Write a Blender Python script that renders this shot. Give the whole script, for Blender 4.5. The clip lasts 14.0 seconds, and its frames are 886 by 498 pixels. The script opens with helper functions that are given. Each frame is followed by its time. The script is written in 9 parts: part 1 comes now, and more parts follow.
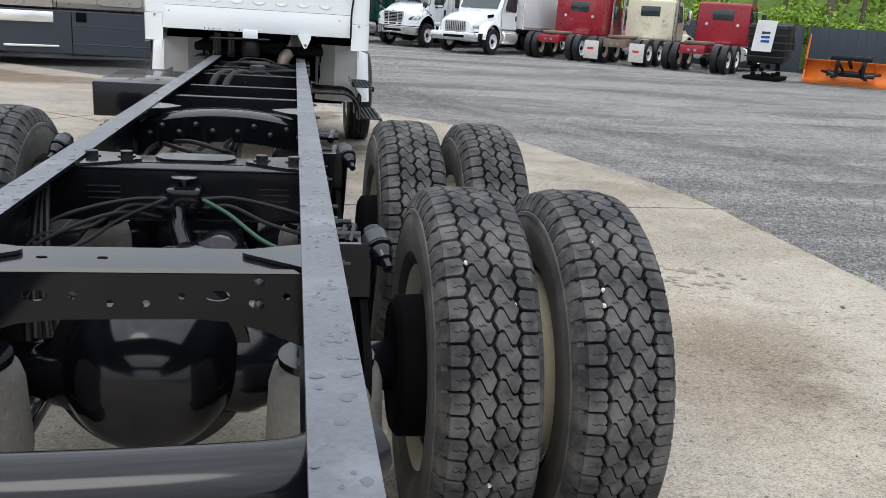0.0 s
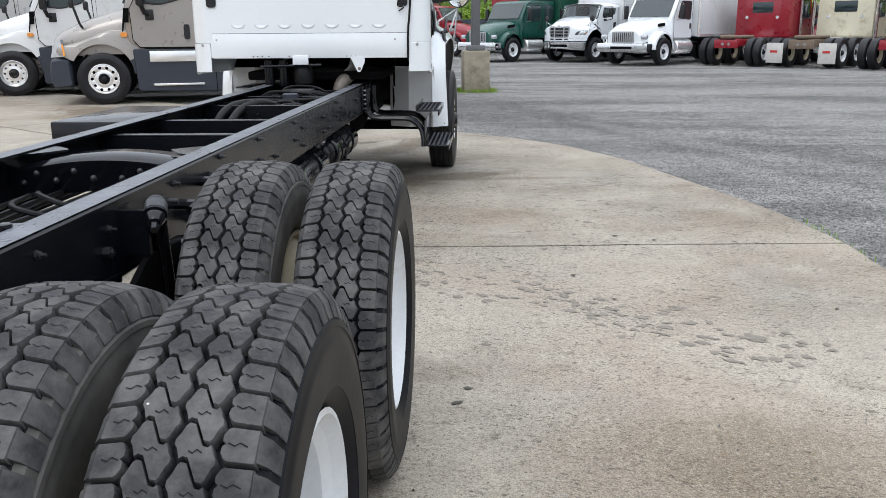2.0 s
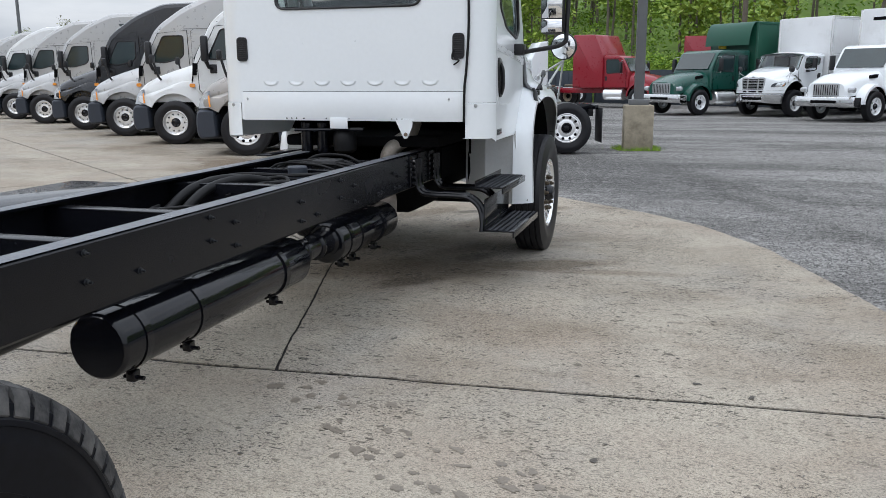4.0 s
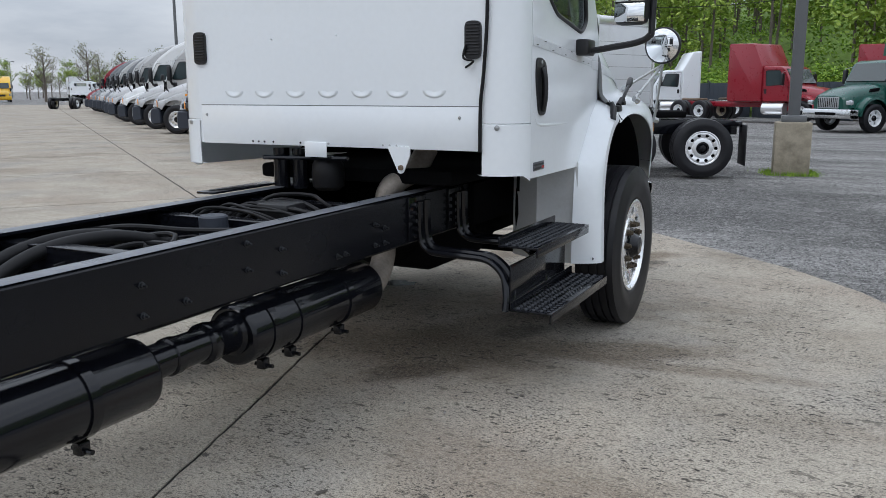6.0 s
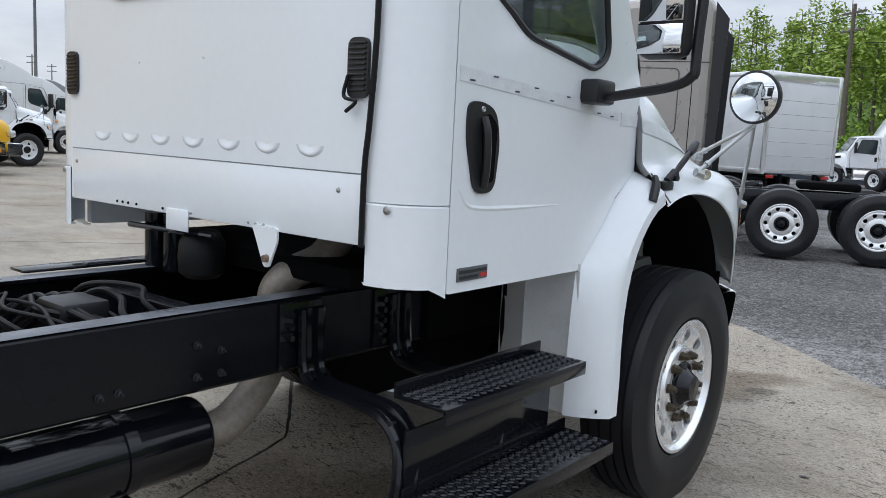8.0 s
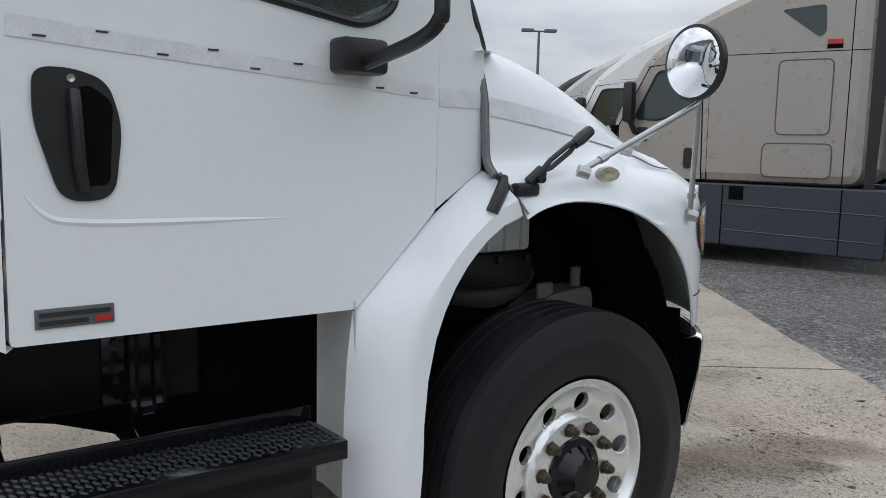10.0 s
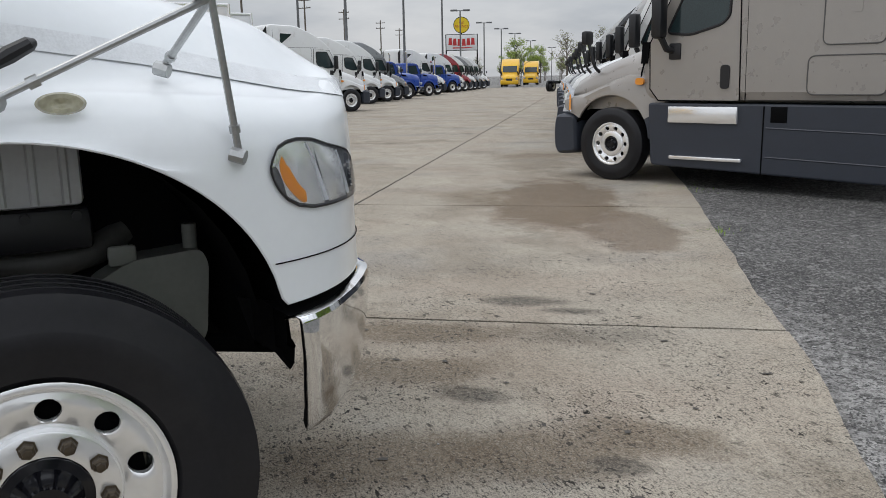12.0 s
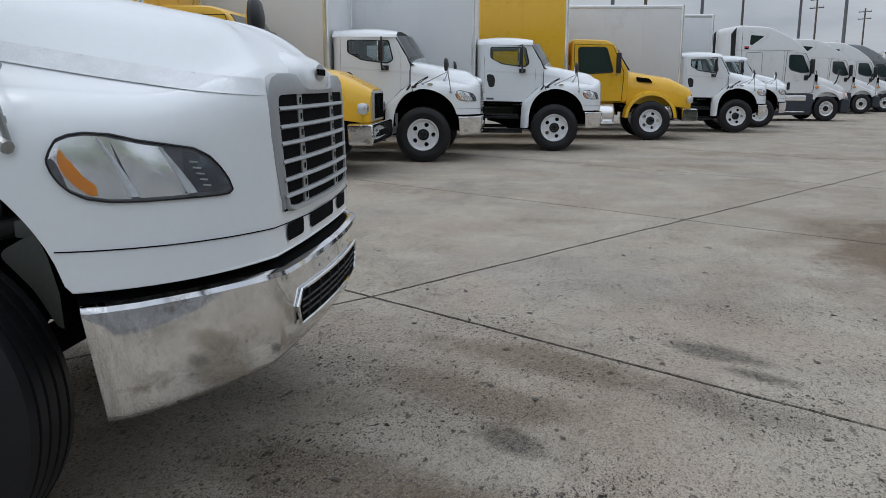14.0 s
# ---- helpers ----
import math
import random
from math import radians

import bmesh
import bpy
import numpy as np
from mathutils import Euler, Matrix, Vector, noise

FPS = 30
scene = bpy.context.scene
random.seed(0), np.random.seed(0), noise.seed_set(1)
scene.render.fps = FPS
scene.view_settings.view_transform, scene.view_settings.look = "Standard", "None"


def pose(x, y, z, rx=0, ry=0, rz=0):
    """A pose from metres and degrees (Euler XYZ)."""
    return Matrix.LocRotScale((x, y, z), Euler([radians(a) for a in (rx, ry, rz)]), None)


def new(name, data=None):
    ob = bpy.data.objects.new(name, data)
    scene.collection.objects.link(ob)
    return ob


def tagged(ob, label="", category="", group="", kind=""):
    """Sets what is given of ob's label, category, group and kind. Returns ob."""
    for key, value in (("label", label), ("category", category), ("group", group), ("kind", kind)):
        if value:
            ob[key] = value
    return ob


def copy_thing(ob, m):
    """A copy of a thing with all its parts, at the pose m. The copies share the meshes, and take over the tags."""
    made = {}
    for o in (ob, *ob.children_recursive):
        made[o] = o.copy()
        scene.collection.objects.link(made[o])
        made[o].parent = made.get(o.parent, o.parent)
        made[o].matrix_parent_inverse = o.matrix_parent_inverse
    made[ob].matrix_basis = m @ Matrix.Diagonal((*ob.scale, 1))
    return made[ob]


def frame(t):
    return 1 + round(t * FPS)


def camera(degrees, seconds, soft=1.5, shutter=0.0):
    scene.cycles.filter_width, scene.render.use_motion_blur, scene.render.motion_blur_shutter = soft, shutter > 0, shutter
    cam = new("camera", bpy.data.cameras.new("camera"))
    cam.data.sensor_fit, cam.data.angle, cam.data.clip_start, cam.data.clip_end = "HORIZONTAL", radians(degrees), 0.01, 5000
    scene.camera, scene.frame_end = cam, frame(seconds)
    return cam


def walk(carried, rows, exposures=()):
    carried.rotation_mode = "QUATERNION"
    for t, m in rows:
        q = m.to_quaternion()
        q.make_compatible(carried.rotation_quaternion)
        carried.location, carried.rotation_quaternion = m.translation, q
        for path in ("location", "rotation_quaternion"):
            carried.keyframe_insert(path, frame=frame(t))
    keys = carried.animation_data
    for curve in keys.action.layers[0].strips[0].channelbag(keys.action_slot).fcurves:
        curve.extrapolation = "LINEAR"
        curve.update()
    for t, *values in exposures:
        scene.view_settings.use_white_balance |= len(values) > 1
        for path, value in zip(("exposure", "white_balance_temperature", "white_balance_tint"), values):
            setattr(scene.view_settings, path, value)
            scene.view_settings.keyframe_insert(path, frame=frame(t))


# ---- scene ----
cam = camera(56.0, 14.0, soft=0.7)
METRES, EYE, TILT, LEAN, TURN = 12.712, 1.54, 0.0, 0.0, -10.5
ROWS = [
    (0.0, -0.0023, 0.0005, -0.0021, 0.77, -15.80, -3.63),
    (0.5, 0.0212, 0.0087, -0.0044, -1.64, -17.99, -2.90),
    (1.0, 0.0404, 0.0354, -0.0036, -0.82, -18.75, -2.54),
    (1.5, 0.0621, 0.0592, -0.0038, 8.28, -15.41, 0.86),
    (2.0, 0.0797, 0.0907, -0.0054, 13.46, -14.87, 0.41),
    (2.5, 0.0916, 0.1266, -0.0034, 15.34, -14.56, -0.55),
    (3.0, 0.1078, 0.1615, -0.0018, 19.71, -12.92, 0.04),
    (5.5, 0.1051, 0.3588, -0.0011, 34.41, -10.77, -0.38),
    (6.0, 0.0989, 0.3982, -0.0026, 37.32, -10.73, 0.1),
    (6.5, 0.0926, 0.4365, 0.0004, 39.04, -11.51, -0.21),
    (7.0, 0.0908, 0.4739, 0.0006, 43.47, -11.95, 1.09),
    (7.5, 0.0813, 0.5108, 0.0016, 46.04, -8.9, -1.24),
    (10.0, 0.0819, 0.6763, -0.0015, 63.67, -7.03, -1.26),
    (10.5, 0.0768, 0.7139, 0.0021, 64.16, -7.26, 0.55),
    (11.0, 0.0817, 0.7512, 0.0031, 66.75, -7.84, 1.71),
    (11.5, 0.0780, 0.7898, -0.0016, 67.74, -8.64, 1.53),
    (12.0, 0.0792, 0.8250, -0.0040, 72.66, -11.66, 1.0),
    (12.5, 0.0807, 0.8621, -0.0019, 81.06, -12.97, 1.94),
    (13.0, 0.0708, 0.9004, -0.0014, 83.91, -12.26, -0.03),
    (13.5, 0.0664, 0.9384, -0.0024, 97.29, -10.93, 0.09),
    (14.0, 0.0538, 0.9697, -0.0051, 105.84, -11.28, -0.34),
]
EXPOSURES = [(0.0, 0.5, 6450, 10), (0.5, 0.66, 6450, 10), (1.0, 0.6, 6400, 10), (1.5, 0.53, 6400, 10), (2.0, 0.47, 6350, 10), (2.5, 0.47, 6300, 10), (3.0, 0.24, 6280, 10), (5.5, 0.12, 6250, 10), (6.2, -0.01, 6080, 10), (7.0, 0.03, 6050, 10), (7.5, 0.13, 6060, 10), (10.0, -0.03, 6400, 10), (10.5, 0.0, 6400, 10), (11.0, -0.12, 6420, 10), (11.5, -0.15, 6480, 10), (12.5, -0.05, 6600, 10), (13.0, -0.22, 6400, 10), (13.5, -0.38, 6230, 10), (14.0, -0.38, 6170, 10)]
walk(cam, [(t, pose(0, 0, EYE, TILT, LEAN, TURN) @ pose(METRES * x, METRES * y, METRES * z, 90 + pitch, roll, yaw)) for t, x, y, z, yaw, pitch, roll in ROWS],
     exposures=EXPOSURES)

# ---- overcast daylight ----
SUN_EL, SUN_AZ = radians(58), radians(200)
world = bpy.data.worlds.new("overcast_sky")
scene.world = world
world.use_nodes = True
wn, wl = world.node_tree.nodes, world.node_tree.links
wn.clear()
sky = wn.new("ShaderNodeTexSky")
sky.sky_type, sky.sun_disc = "NISHITA", False
sky.sun_elevation, sky.sun_rotation = SUN_EL, SUN_AZ
sky.air_density, sky.dust_density = 1.2, 3.0
co = wn.new("ShaderNodeTexCoord")
stretch = wn.new("ShaderNodeMapping")
stretch.inputs["Scale"].default_value = (1.0, 1.0, 4.0)
wl.new(co.outputs["Generated"], stretch.inputs["Vector"])
cloud = wn.new("ShaderNodeTexNoise")
cloud.inputs["Scale"].default_value, cloud.inputs["Detail"].default_value, cloud.inputs["Roughness"].default_value = 3.2, 8.0, 0.55
wl.new(stretch.outputs["Vector"], cloud.inputs["Vector"])
ramp = wn.new("ShaderNodeValToRGB")
ramp.color_ramp.elements[0].position, ramp.color_ramp.elements[0].color = 0.34, (4.4, 4.8, 5.4, 1)
ramp.color_ramp.elements[1].position, ramp.color_ramp.elements[1].color = 0.66, (7.4, 7.6, 7.9, 1)
wl.new(cloud.outputs["Fac"], ramp.inputs["Fac"])
# an overcast dome: brighter overhead than at the horizon
split = wn.new("ShaderNodeSeparateXYZ")
wl.new(co.outputs["Generated"], split.inputs["Vector"])
dome = wn.new("ShaderNodeMapRange")
dome.inputs["From Min"].default_value, dome.inputs["From Max"].default_value = 0.0, 1.0
dome.inputs["To Min"].default_value, dome.inputs["To Max"].default_value = 0.92, 2.5
wl.new(split.outputs["Z"], dome.inputs["Value"])
lift = wn.new("ShaderNodeMix")
lift.data_type, lift.blend_type = "RGBA", "MULTIPLY"
lift.inputs["Factor"].default_value = 1.0
wl.new(ramp.outputs["Color"], lift.inputs["A"])
wl.new(dome.outputs["Result"], lift.inputs["B"])
veil = wn.new("ShaderNodeMix")
veil.data_type = "RGBA"
veil.inputs["Factor"].default_value = 0.88
wl.new(sky.outputs["Color"], veil.inputs["A"])
wl.new(lift.outputs["Result"], veil.inputs["B"])
bg = wn.new("ShaderNodeBackground")
bg.inputs["Strength"].default_value = 0.1
wl.new(veil.outputs["Result"], bg.inputs["Color"])
wl.new(bg.outputs["Background"], wn.new("ShaderNodeOutputWorld").inputs["Surface"])

sun = new("sun", bpy.data.lights.new("sun", "SUN"))
sun.data.energy, sun.data.angle, sun.data.color = 0.5, radians(25), (1.0, 0.97, 0.93)
sun.matrix_world = pose(0, 0, 40, 0, 0, 0) @ Matrix.Rotation(-SUN_AZ, 4, "Z") @ Matrix.Rotation(radians(90) - SUN_EL, 4, "X").inverted()

# ---- materials ----
def shader(name, color, rough=0.5, metal=0.0, vary=0.12, scale=6.0, fine=60.0, bump=0.0, rough_vary=0.1, coat=0.0, dirt=None, dirt_scale=1.5, dirt_from=0.55, dirt_to=0.75, spec=0.5):
    """Principled surface with colour variation at two scales, roughness variation and fine relief."""
    m = bpy.data.materials.new(name)
    m.use_nodes = True
    nt = m.node_tree
    n, l = nt.nodes, nt.links
    b = n["Principled BSDF"]
    b.inputs["Metallic"].default_value = metal
    b.inputs["Specular IOR Level"].default_value = spec
    b.inputs["Coat Weight"].default_value = coat
    b.inputs["Coat Roughness"].default_value = 0.08
    tc = n.new("ShaderNodeTexCoord")
    big = n.new("ShaderNodeTexNoise")
    big.inputs["Scale"].default_value, big.inputs["Detail"].default_value = scale, 5
    small = n.new("ShaderNodeTexNoise")
    small.inputs["Scale"].default_value, small.inputs["Detail"].default_value = fine, 3
    for t in (big, small):
        l.new(tc.outputs["Object"], t.inputs["Vector"])
    add = n.new("ShaderNodeMath")
    add.operation = "ADD"
    l.new(big.outputs["Fac"], add.inputs[0]), l.new(small.outputs["Fac"], add.inputs[1])
    mr = n.new("ShaderNodeMapRange")
    mr.inputs["From Min"].default_value, mr.inputs["From Max"].default_value = 0.6, 1.4
    mr.inputs["To Min"].default_value, mr.inputs["To Max"].default_value = 1 - vary, 1 + vary
    l.new(add.outputs[0], mr.inputs["Value"])
    mul = n.new("ShaderNodeMix")
    mul.data_type, mul.blend_type = "RGBA", "MULTIPLY"
    mul.inputs["Factor"].default_value = 1
    mul.inputs["A"].default_value = (*color, 1)
    l.new(mr.outputs["Result"], mul.inputs["B"])
    out = mul.outputs["Result"]
    rgh = n.new("ShaderNodeMapRange")
    rgh.inputs["To Min"].default_value, rgh.inputs["To Max"].default_value = max(0.02, rough - rough_vary), min(1, rough + rough_vary)
    l.new(big.outputs["Fac"], rgh.inputs["Value"])
    if dirt:
        dn = n.new("ShaderNodeTexNoise")
        dn.inputs["Scale"].default_value, dn.inputs["Detail"].default_value, dn.inputs["Roughness"].default_value = dirt_scale, 6, 0.65
        l.new(tc.outputs["Object"], dn.inputs["Vector"])
        dr = n.new("ShaderNodeMapRange")
        dr.inputs["From Min"].default_value, dr.inputs["From Max"].default_value = dirt_from, dirt_to
        l.new(dn.outputs["Fac"], dr.inputs["Value"])
        dm = n.new("ShaderNodeMix")
        dm.data_type = "RGBA"
        l.new(dr.outputs["Result"], dm.inputs["Factor"])
        l.new(out, dm.inputs["A"])
        dm.inputs["B"].default_value = (*dirt, 1)
        out = dm.outputs["Result"]
    l.new(out, b.inputs["Base Color"])
    l.new(rgh.outputs["Result"], b.inputs["Roughness"])
    if bump:
        bp = n.new("ShaderNodeBump")
        bp.inputs["Strength"].default_value, bp.inputs["Distance"].default_value = 1.0, bump
        l.new(small.outputs["Fac"], bp.inputs["Height"])
        l.new(bp.outputs["Normal"], b.inputs["Normal"])
    return m


def glass(name, tint, rough=0.02):
    m = bpy.data.materials.new(name)
    m.use_nodes = True
    b = m.node_tree.nodes["Principled BSDF"]
    b.inputs["Base Color"].default_value = (*tint, 1)
    b.inputs["Roughness"].default_value = rough
    b.inputs["Transmission Weight"].default_value = 1.0
    b.inputs["IOR"].default_value = 1.45
    return m


def ground_shader(name, base, light, dark, stain, speck, rough, band=0.0, patches=(), grains=()):
    """Concrete or gravel: broad stains, drifts, aggregate specks and fine relief."""
    m = bpy.data.materials.new(name)
    m.use_nodes = True
    n, l = m.node_tree.nodes, m.node_tree.links
    b = n["Principled BSDF"]
    b.inputs["Specular IOR Level"].default_value = 0.3
    tc = n.new("ShaderNodeTexCoord")

    def noise_tex(scale, detail=5, rgh=0.6, stretch=None):
        t = n.new("ShaderNodeTexNoise")
        t.inputs["Scale"].default_value, t.inputs["Detail"].default_value, t.inputs["Roughness"].default_value = scale, detail, rgh
        src = tc.outputs["Object"]
        if stretch:
            mp = n.new("ShaderNodeMapping")
            mp.inputs["Scale"].default_value = stretch
            mp.inputs["Rotation"].default_value = (0, 0, radians(30))
            l.new(src, mp.inputs["Vector"])
            src = mp.outputs["Vector"]
        l.new(src, t.inputs["Vector"])
        return t.outputs["Fac"]

    def ramped(src, lo, hi):
        r = n.new("ShaderNodeMapRange")
        r.inputs["From Min"].default_value, r.inputs["From Max"].default_value = lo, hi
        l.new(src, r.inputs["Value"])
        return r.outputs["Result"]

    def over(a, col, fac, amount=1.0):
        mm = n.new("ShaderNodeMath")
        mm.operation = "MULTIPLY"
        mm.inputs[1].default_value = amount
        l.new(fac, mm.inputs[0])
        x = n.new("ShaderNodeMix")
        x.data_type = "RGBA"
        l.new(mm.outputs[0], x.inputs["Factor"])
        if isinstance(a, tuple):
            x.inputs["A"].default_value = (*a, 1)
        else:
            l.new(a, x.inputs["A"])
        x.inputs["B"].default_value = (*col, 1)
        return x.outputs["Result"]

    c = over(base, light, ramped(noise_tex(1.1, 6), 0.40, 0.65))
    c = over(c, dark, ramped(noise_tex(3.2, 8, 0.7), 0.50, 0.70), 0.55 if band else 0.35)
    if not band:
        c = over(c, (0.385, 0.315, 0.25), ramped(noise_tex(0.75, 5, 0.55), 0.46, 0.62), 0.6)
        c = over(c, (0.305, 0.295, 0.278), ramped(noise_tex(0.58, 6, 0.6, (1.0, 0.7, 1)), 0.50, 0.64), 0.55)
    if band:
        c = over(c, light, ramped(noise_tex(1.0, 5, 0.6, (0.10, 0.55, 1)), 0.47, 0.56), band)
        c = over(c, dark, ramped(noise_tex(1.0, 6, 0.65, (0.07, 0.5, 1.3)), 0.50, 0.58), band * 0.8)
    st = ramped(noise_tex(0.42, 7, 0.62), 0.50, 0.66)
    c = over(c, stain, st, 0.6)
    if not band:
        c = over(c, tuple(0.72 * v for v in stain), ramped(noise_tex(0.9, 9, 0.72, (0.55, 1.0, 1)), 0.53, 0.66), 0.55)
        c = over(c, light, ramped(noise_tex(1.6, 8, 0.7), 0.52, 0.62), 0.5)
    wetness = None
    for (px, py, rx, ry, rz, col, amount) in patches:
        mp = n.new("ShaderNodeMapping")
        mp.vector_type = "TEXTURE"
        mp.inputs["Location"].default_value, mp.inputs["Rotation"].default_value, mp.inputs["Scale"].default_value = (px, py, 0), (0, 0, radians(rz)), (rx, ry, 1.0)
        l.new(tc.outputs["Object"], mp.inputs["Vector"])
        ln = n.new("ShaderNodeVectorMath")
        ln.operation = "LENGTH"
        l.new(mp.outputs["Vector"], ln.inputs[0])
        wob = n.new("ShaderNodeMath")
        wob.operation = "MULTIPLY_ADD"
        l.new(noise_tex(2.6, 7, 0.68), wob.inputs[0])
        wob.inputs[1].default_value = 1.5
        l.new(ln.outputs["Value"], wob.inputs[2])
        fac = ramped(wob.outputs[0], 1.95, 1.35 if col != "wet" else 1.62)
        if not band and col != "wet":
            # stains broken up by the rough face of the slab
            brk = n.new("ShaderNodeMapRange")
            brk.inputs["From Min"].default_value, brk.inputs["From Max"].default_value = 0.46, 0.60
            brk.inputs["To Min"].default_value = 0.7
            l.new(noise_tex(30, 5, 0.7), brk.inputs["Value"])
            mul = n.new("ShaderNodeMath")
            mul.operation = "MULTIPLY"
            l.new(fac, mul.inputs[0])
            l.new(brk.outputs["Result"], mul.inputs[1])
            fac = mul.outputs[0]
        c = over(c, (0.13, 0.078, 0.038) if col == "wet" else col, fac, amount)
        if col == "wet":
            wetness = fac
    # aggregate: stones of several sizes
    for scale, amount in grains:
        vor = n.new("ShaderNodeTexVoronoi")
        vor.inputs["Scale"].default_value = scale
        l.new(tc.outputs["Object"], vor.inputs["Vector"])
        sep = n.new("ShaderNodeSeparateColor")
        l.new(vor.outputs["Color"], sep.inputs["Color"])
        c = over(c, tuple(0.35 * v for v in dark), ramped(sep.outputs["Red"], 0.66, 0.92), amount)
        c = over(c, tuple(min(0.8, 1.35 * v) for v in light), ramped(sep.outputs["Green"], 0.75, 1.0), amount * 0.6)
    grain = noise_tex(130, 2, 0.5)
    c = over(c, dark, ramped(grain, 0.52, 0.72), speck)
    c = over(c, light, ramped(noise_tex(170, 2, 0.5), 0.60, 0.74), speck)
    pits = noise_tex(34, 3, 0.6)
    c = over(c, tuple(0.3 * v for v in dark), ramped(pits, 0.63, 0.70), 0.8)
    c = over(c, tuple(0.5 * v for v in dark), ramped(noise_tex(9, 6, 0.75), 0.60, 0.68), 0.5 if band else 0.22)
    if not band:
        # scaled, flecked face where the trucks stand
        mp = n.new("ShaderNodeMapping")
        mp.vector_type = "TEXTURE"
        mp.inputs["Location"].default_value, mp.inputs["Scale"].default_value = (0.2, 10.4, 0), (4.5, 5.0, 1.0)
        l.new(tc.outputs["Object"], mp.inputs["Vector"])
        ln = n.new("ShaderNodeVectorMath")
        ln.operation = "LENGTH"
        l.new(mp.outputs["Vector"], ln.inputs[0])
        wear = n.new("ShaderNodeMapRange")
        wear.inputs["From Min"].default_value, wear.inputs["From Max"].default_value = 1.35, 0.55
        wear.inputs["To Min"].default_value = 0.5
        l.new(ln.outputs["Value"], wear.inputs["Value"])
        flock = n.new("ShaderNodeMapRange")
        flock.inputs["From Min"].default_value, flock.inputs["From Max"].default_value, flock.inputs["To Min"].default_value = 0.42, 0.60, 0.4
        l.new(noise_tex(1.4, 5, 0.65), flock.inputs["Value"])
        both = n.new("ShaderNodeMath")
        both.operation = "MULTIPLY"
        l.new(wear.outputs["Result"], both.inputs[0])
        l.new(flock.outputs["Result"], both.inputs[1])
        for scale, lo, hi, tone, much in ((70, 0.58, 0.605, 0.15, 0.9), (31, 0.612, 0.63, 0.12, 1.0), (17, 0.635, 0.65, 0.1, 1.0), (9, 0.645, 0.66, 0.15, 0.8), (110, 0.56, 0.60, 0.2, 0.75)):
            mul = n.new("ShaderNodeMath")
            mul.operation = "MULTIPLY"
            l.new(ramped(noise_tex(scale, 3, 0.62, (0.7, 1.35, 1)), lo, hi), mul.inputs[0])
            l.new(both.outputs[0], mul.inputs[1])
            c = over(c, tuple(tone * v for v in dark), mul.outputs[0], much)
        c = over(c, tuple(min(0.7, 1.15 * v) for v in light), ramped(noise_tex(80, 3, 0.6), 0.60, 0.66), 0.35)
    c = over(c, tuple(0.45 * v for v in dark), ramped(noise_tex(22, 5, 0.8), 0.60, 0.66), 0.5)
    l.new(c, b.inputs["Base Color"])
    rg = n.new("ShaderNodeMapRange")
    rg.inputs["To Min"].default_value, rg.inputs["To Max"].default_value = rough, rough - 0.25 if wetness else rough - 0.2
    l.new(wetness or st, rg.inputs["Value"])
    l.new(rg.outputs["Result"], b.inputs["Roughness"])
    bp = n.new("ShaderNodeBump")
    bp.inputs["Strength"].default_value, bp.inputs["Distance"].default_value = 0.8, 0.004 if not band else 0.012
    l.new(grain if not band else vor.outputs["Distance"], bp.inputs["Height"])
    l.new(bp.outputs["Normal"], b.inputs["Normal"])
    return m


RUSTY, GREASE = (0.145, 0.098, 0.052), (0.05, 0.043, 0.036)
BROWN, SOOT = (0.115, 0.077, 0.042), (0.03, 0.027, 0.025)
PATCHES = [(-5.3, 15.97, 1.9, 0.75, 145, "wet", 0.8), (-3.3, 15.47, 1.0, 0.45, 145, "wet", 0.7), (-9.6, 18.57, 1.9, 0.7, 145, RUSTY, 0.6), (-6.1, 15.37, 1.0, 0.4, 145, RUSTY, 0.6),
           # by the nose and in front of it
           (-1.42, 12.12, 0.70, 0.22, 62, BROWN, 0.85), (-0.87, 11.78, 0.58, 0.22, 58, BROWN, 0.8), (-0.36, 12.0, 0.22, 0.11, 40, SOOT, 1.0), (0.03, 11.28, 0.60, 0.30, 62, BROWN, 0.85), (0.32, 11.92, 0.42, 0.26, 62, BROWN, 0.85),
           (0.42, 12.42, 0.32, 0.18, 40, BROWN, 0.9), (0.57, 12.12, 0.13, 0.08, 40, SOOT, 0.75), (-1.66, 13.13, 0.32, 0.13, 50, SOOT, 0.9), (-1.30, 13.25, 0.22, 0.09, 50, SOOT, 0.9), (-0.85, 13.02, 0.45, 0.16, 60, GREASE, 0.4), (-1.0, 11.97, 1.0, 0.7, 60, RUSTY, 0.3),
           # under the step and the front wheel
           (0.02, 8.55, 0.32, 0.14, 45, (0.07, 0.045, 0.026), 1.0), (-0.05, 8.95, 0.75, 0.45, 10, BROWN, 0.8), (0.28, 9.55, 0.28, 0.13, 60, SOOT, 0.9), (0.0, 9.5, 0.6, 0.25, 60, BROWN, 0.5), (0.98, 9.42, 0.60, 0.20, 25, BROWN, 0.95), (1.25, 9.25, 0.85, 0.10, 5, BROWN, 0.6), (0.3, 9.2, 1.1, 0.8, 20, GREASE, 0.25),
           (1.0, 7.6, 0.7, 0.4, 10, RUSTY, 0.4), (-1.3, 10.5, 1.0, 1.0, 0, GREASE, 0.35),
           # beside the rear wheels
           (1.9, 3.35, 0.6, 0.8, 20, (0.17, 0.125, 0.075), 0.6), (2.2, 3.05, 0.22, 0.16, 20, BROWN, 0.5), (2.3, 3.6, 0.5, 0.4, 20, RUSTY, 0.6)]
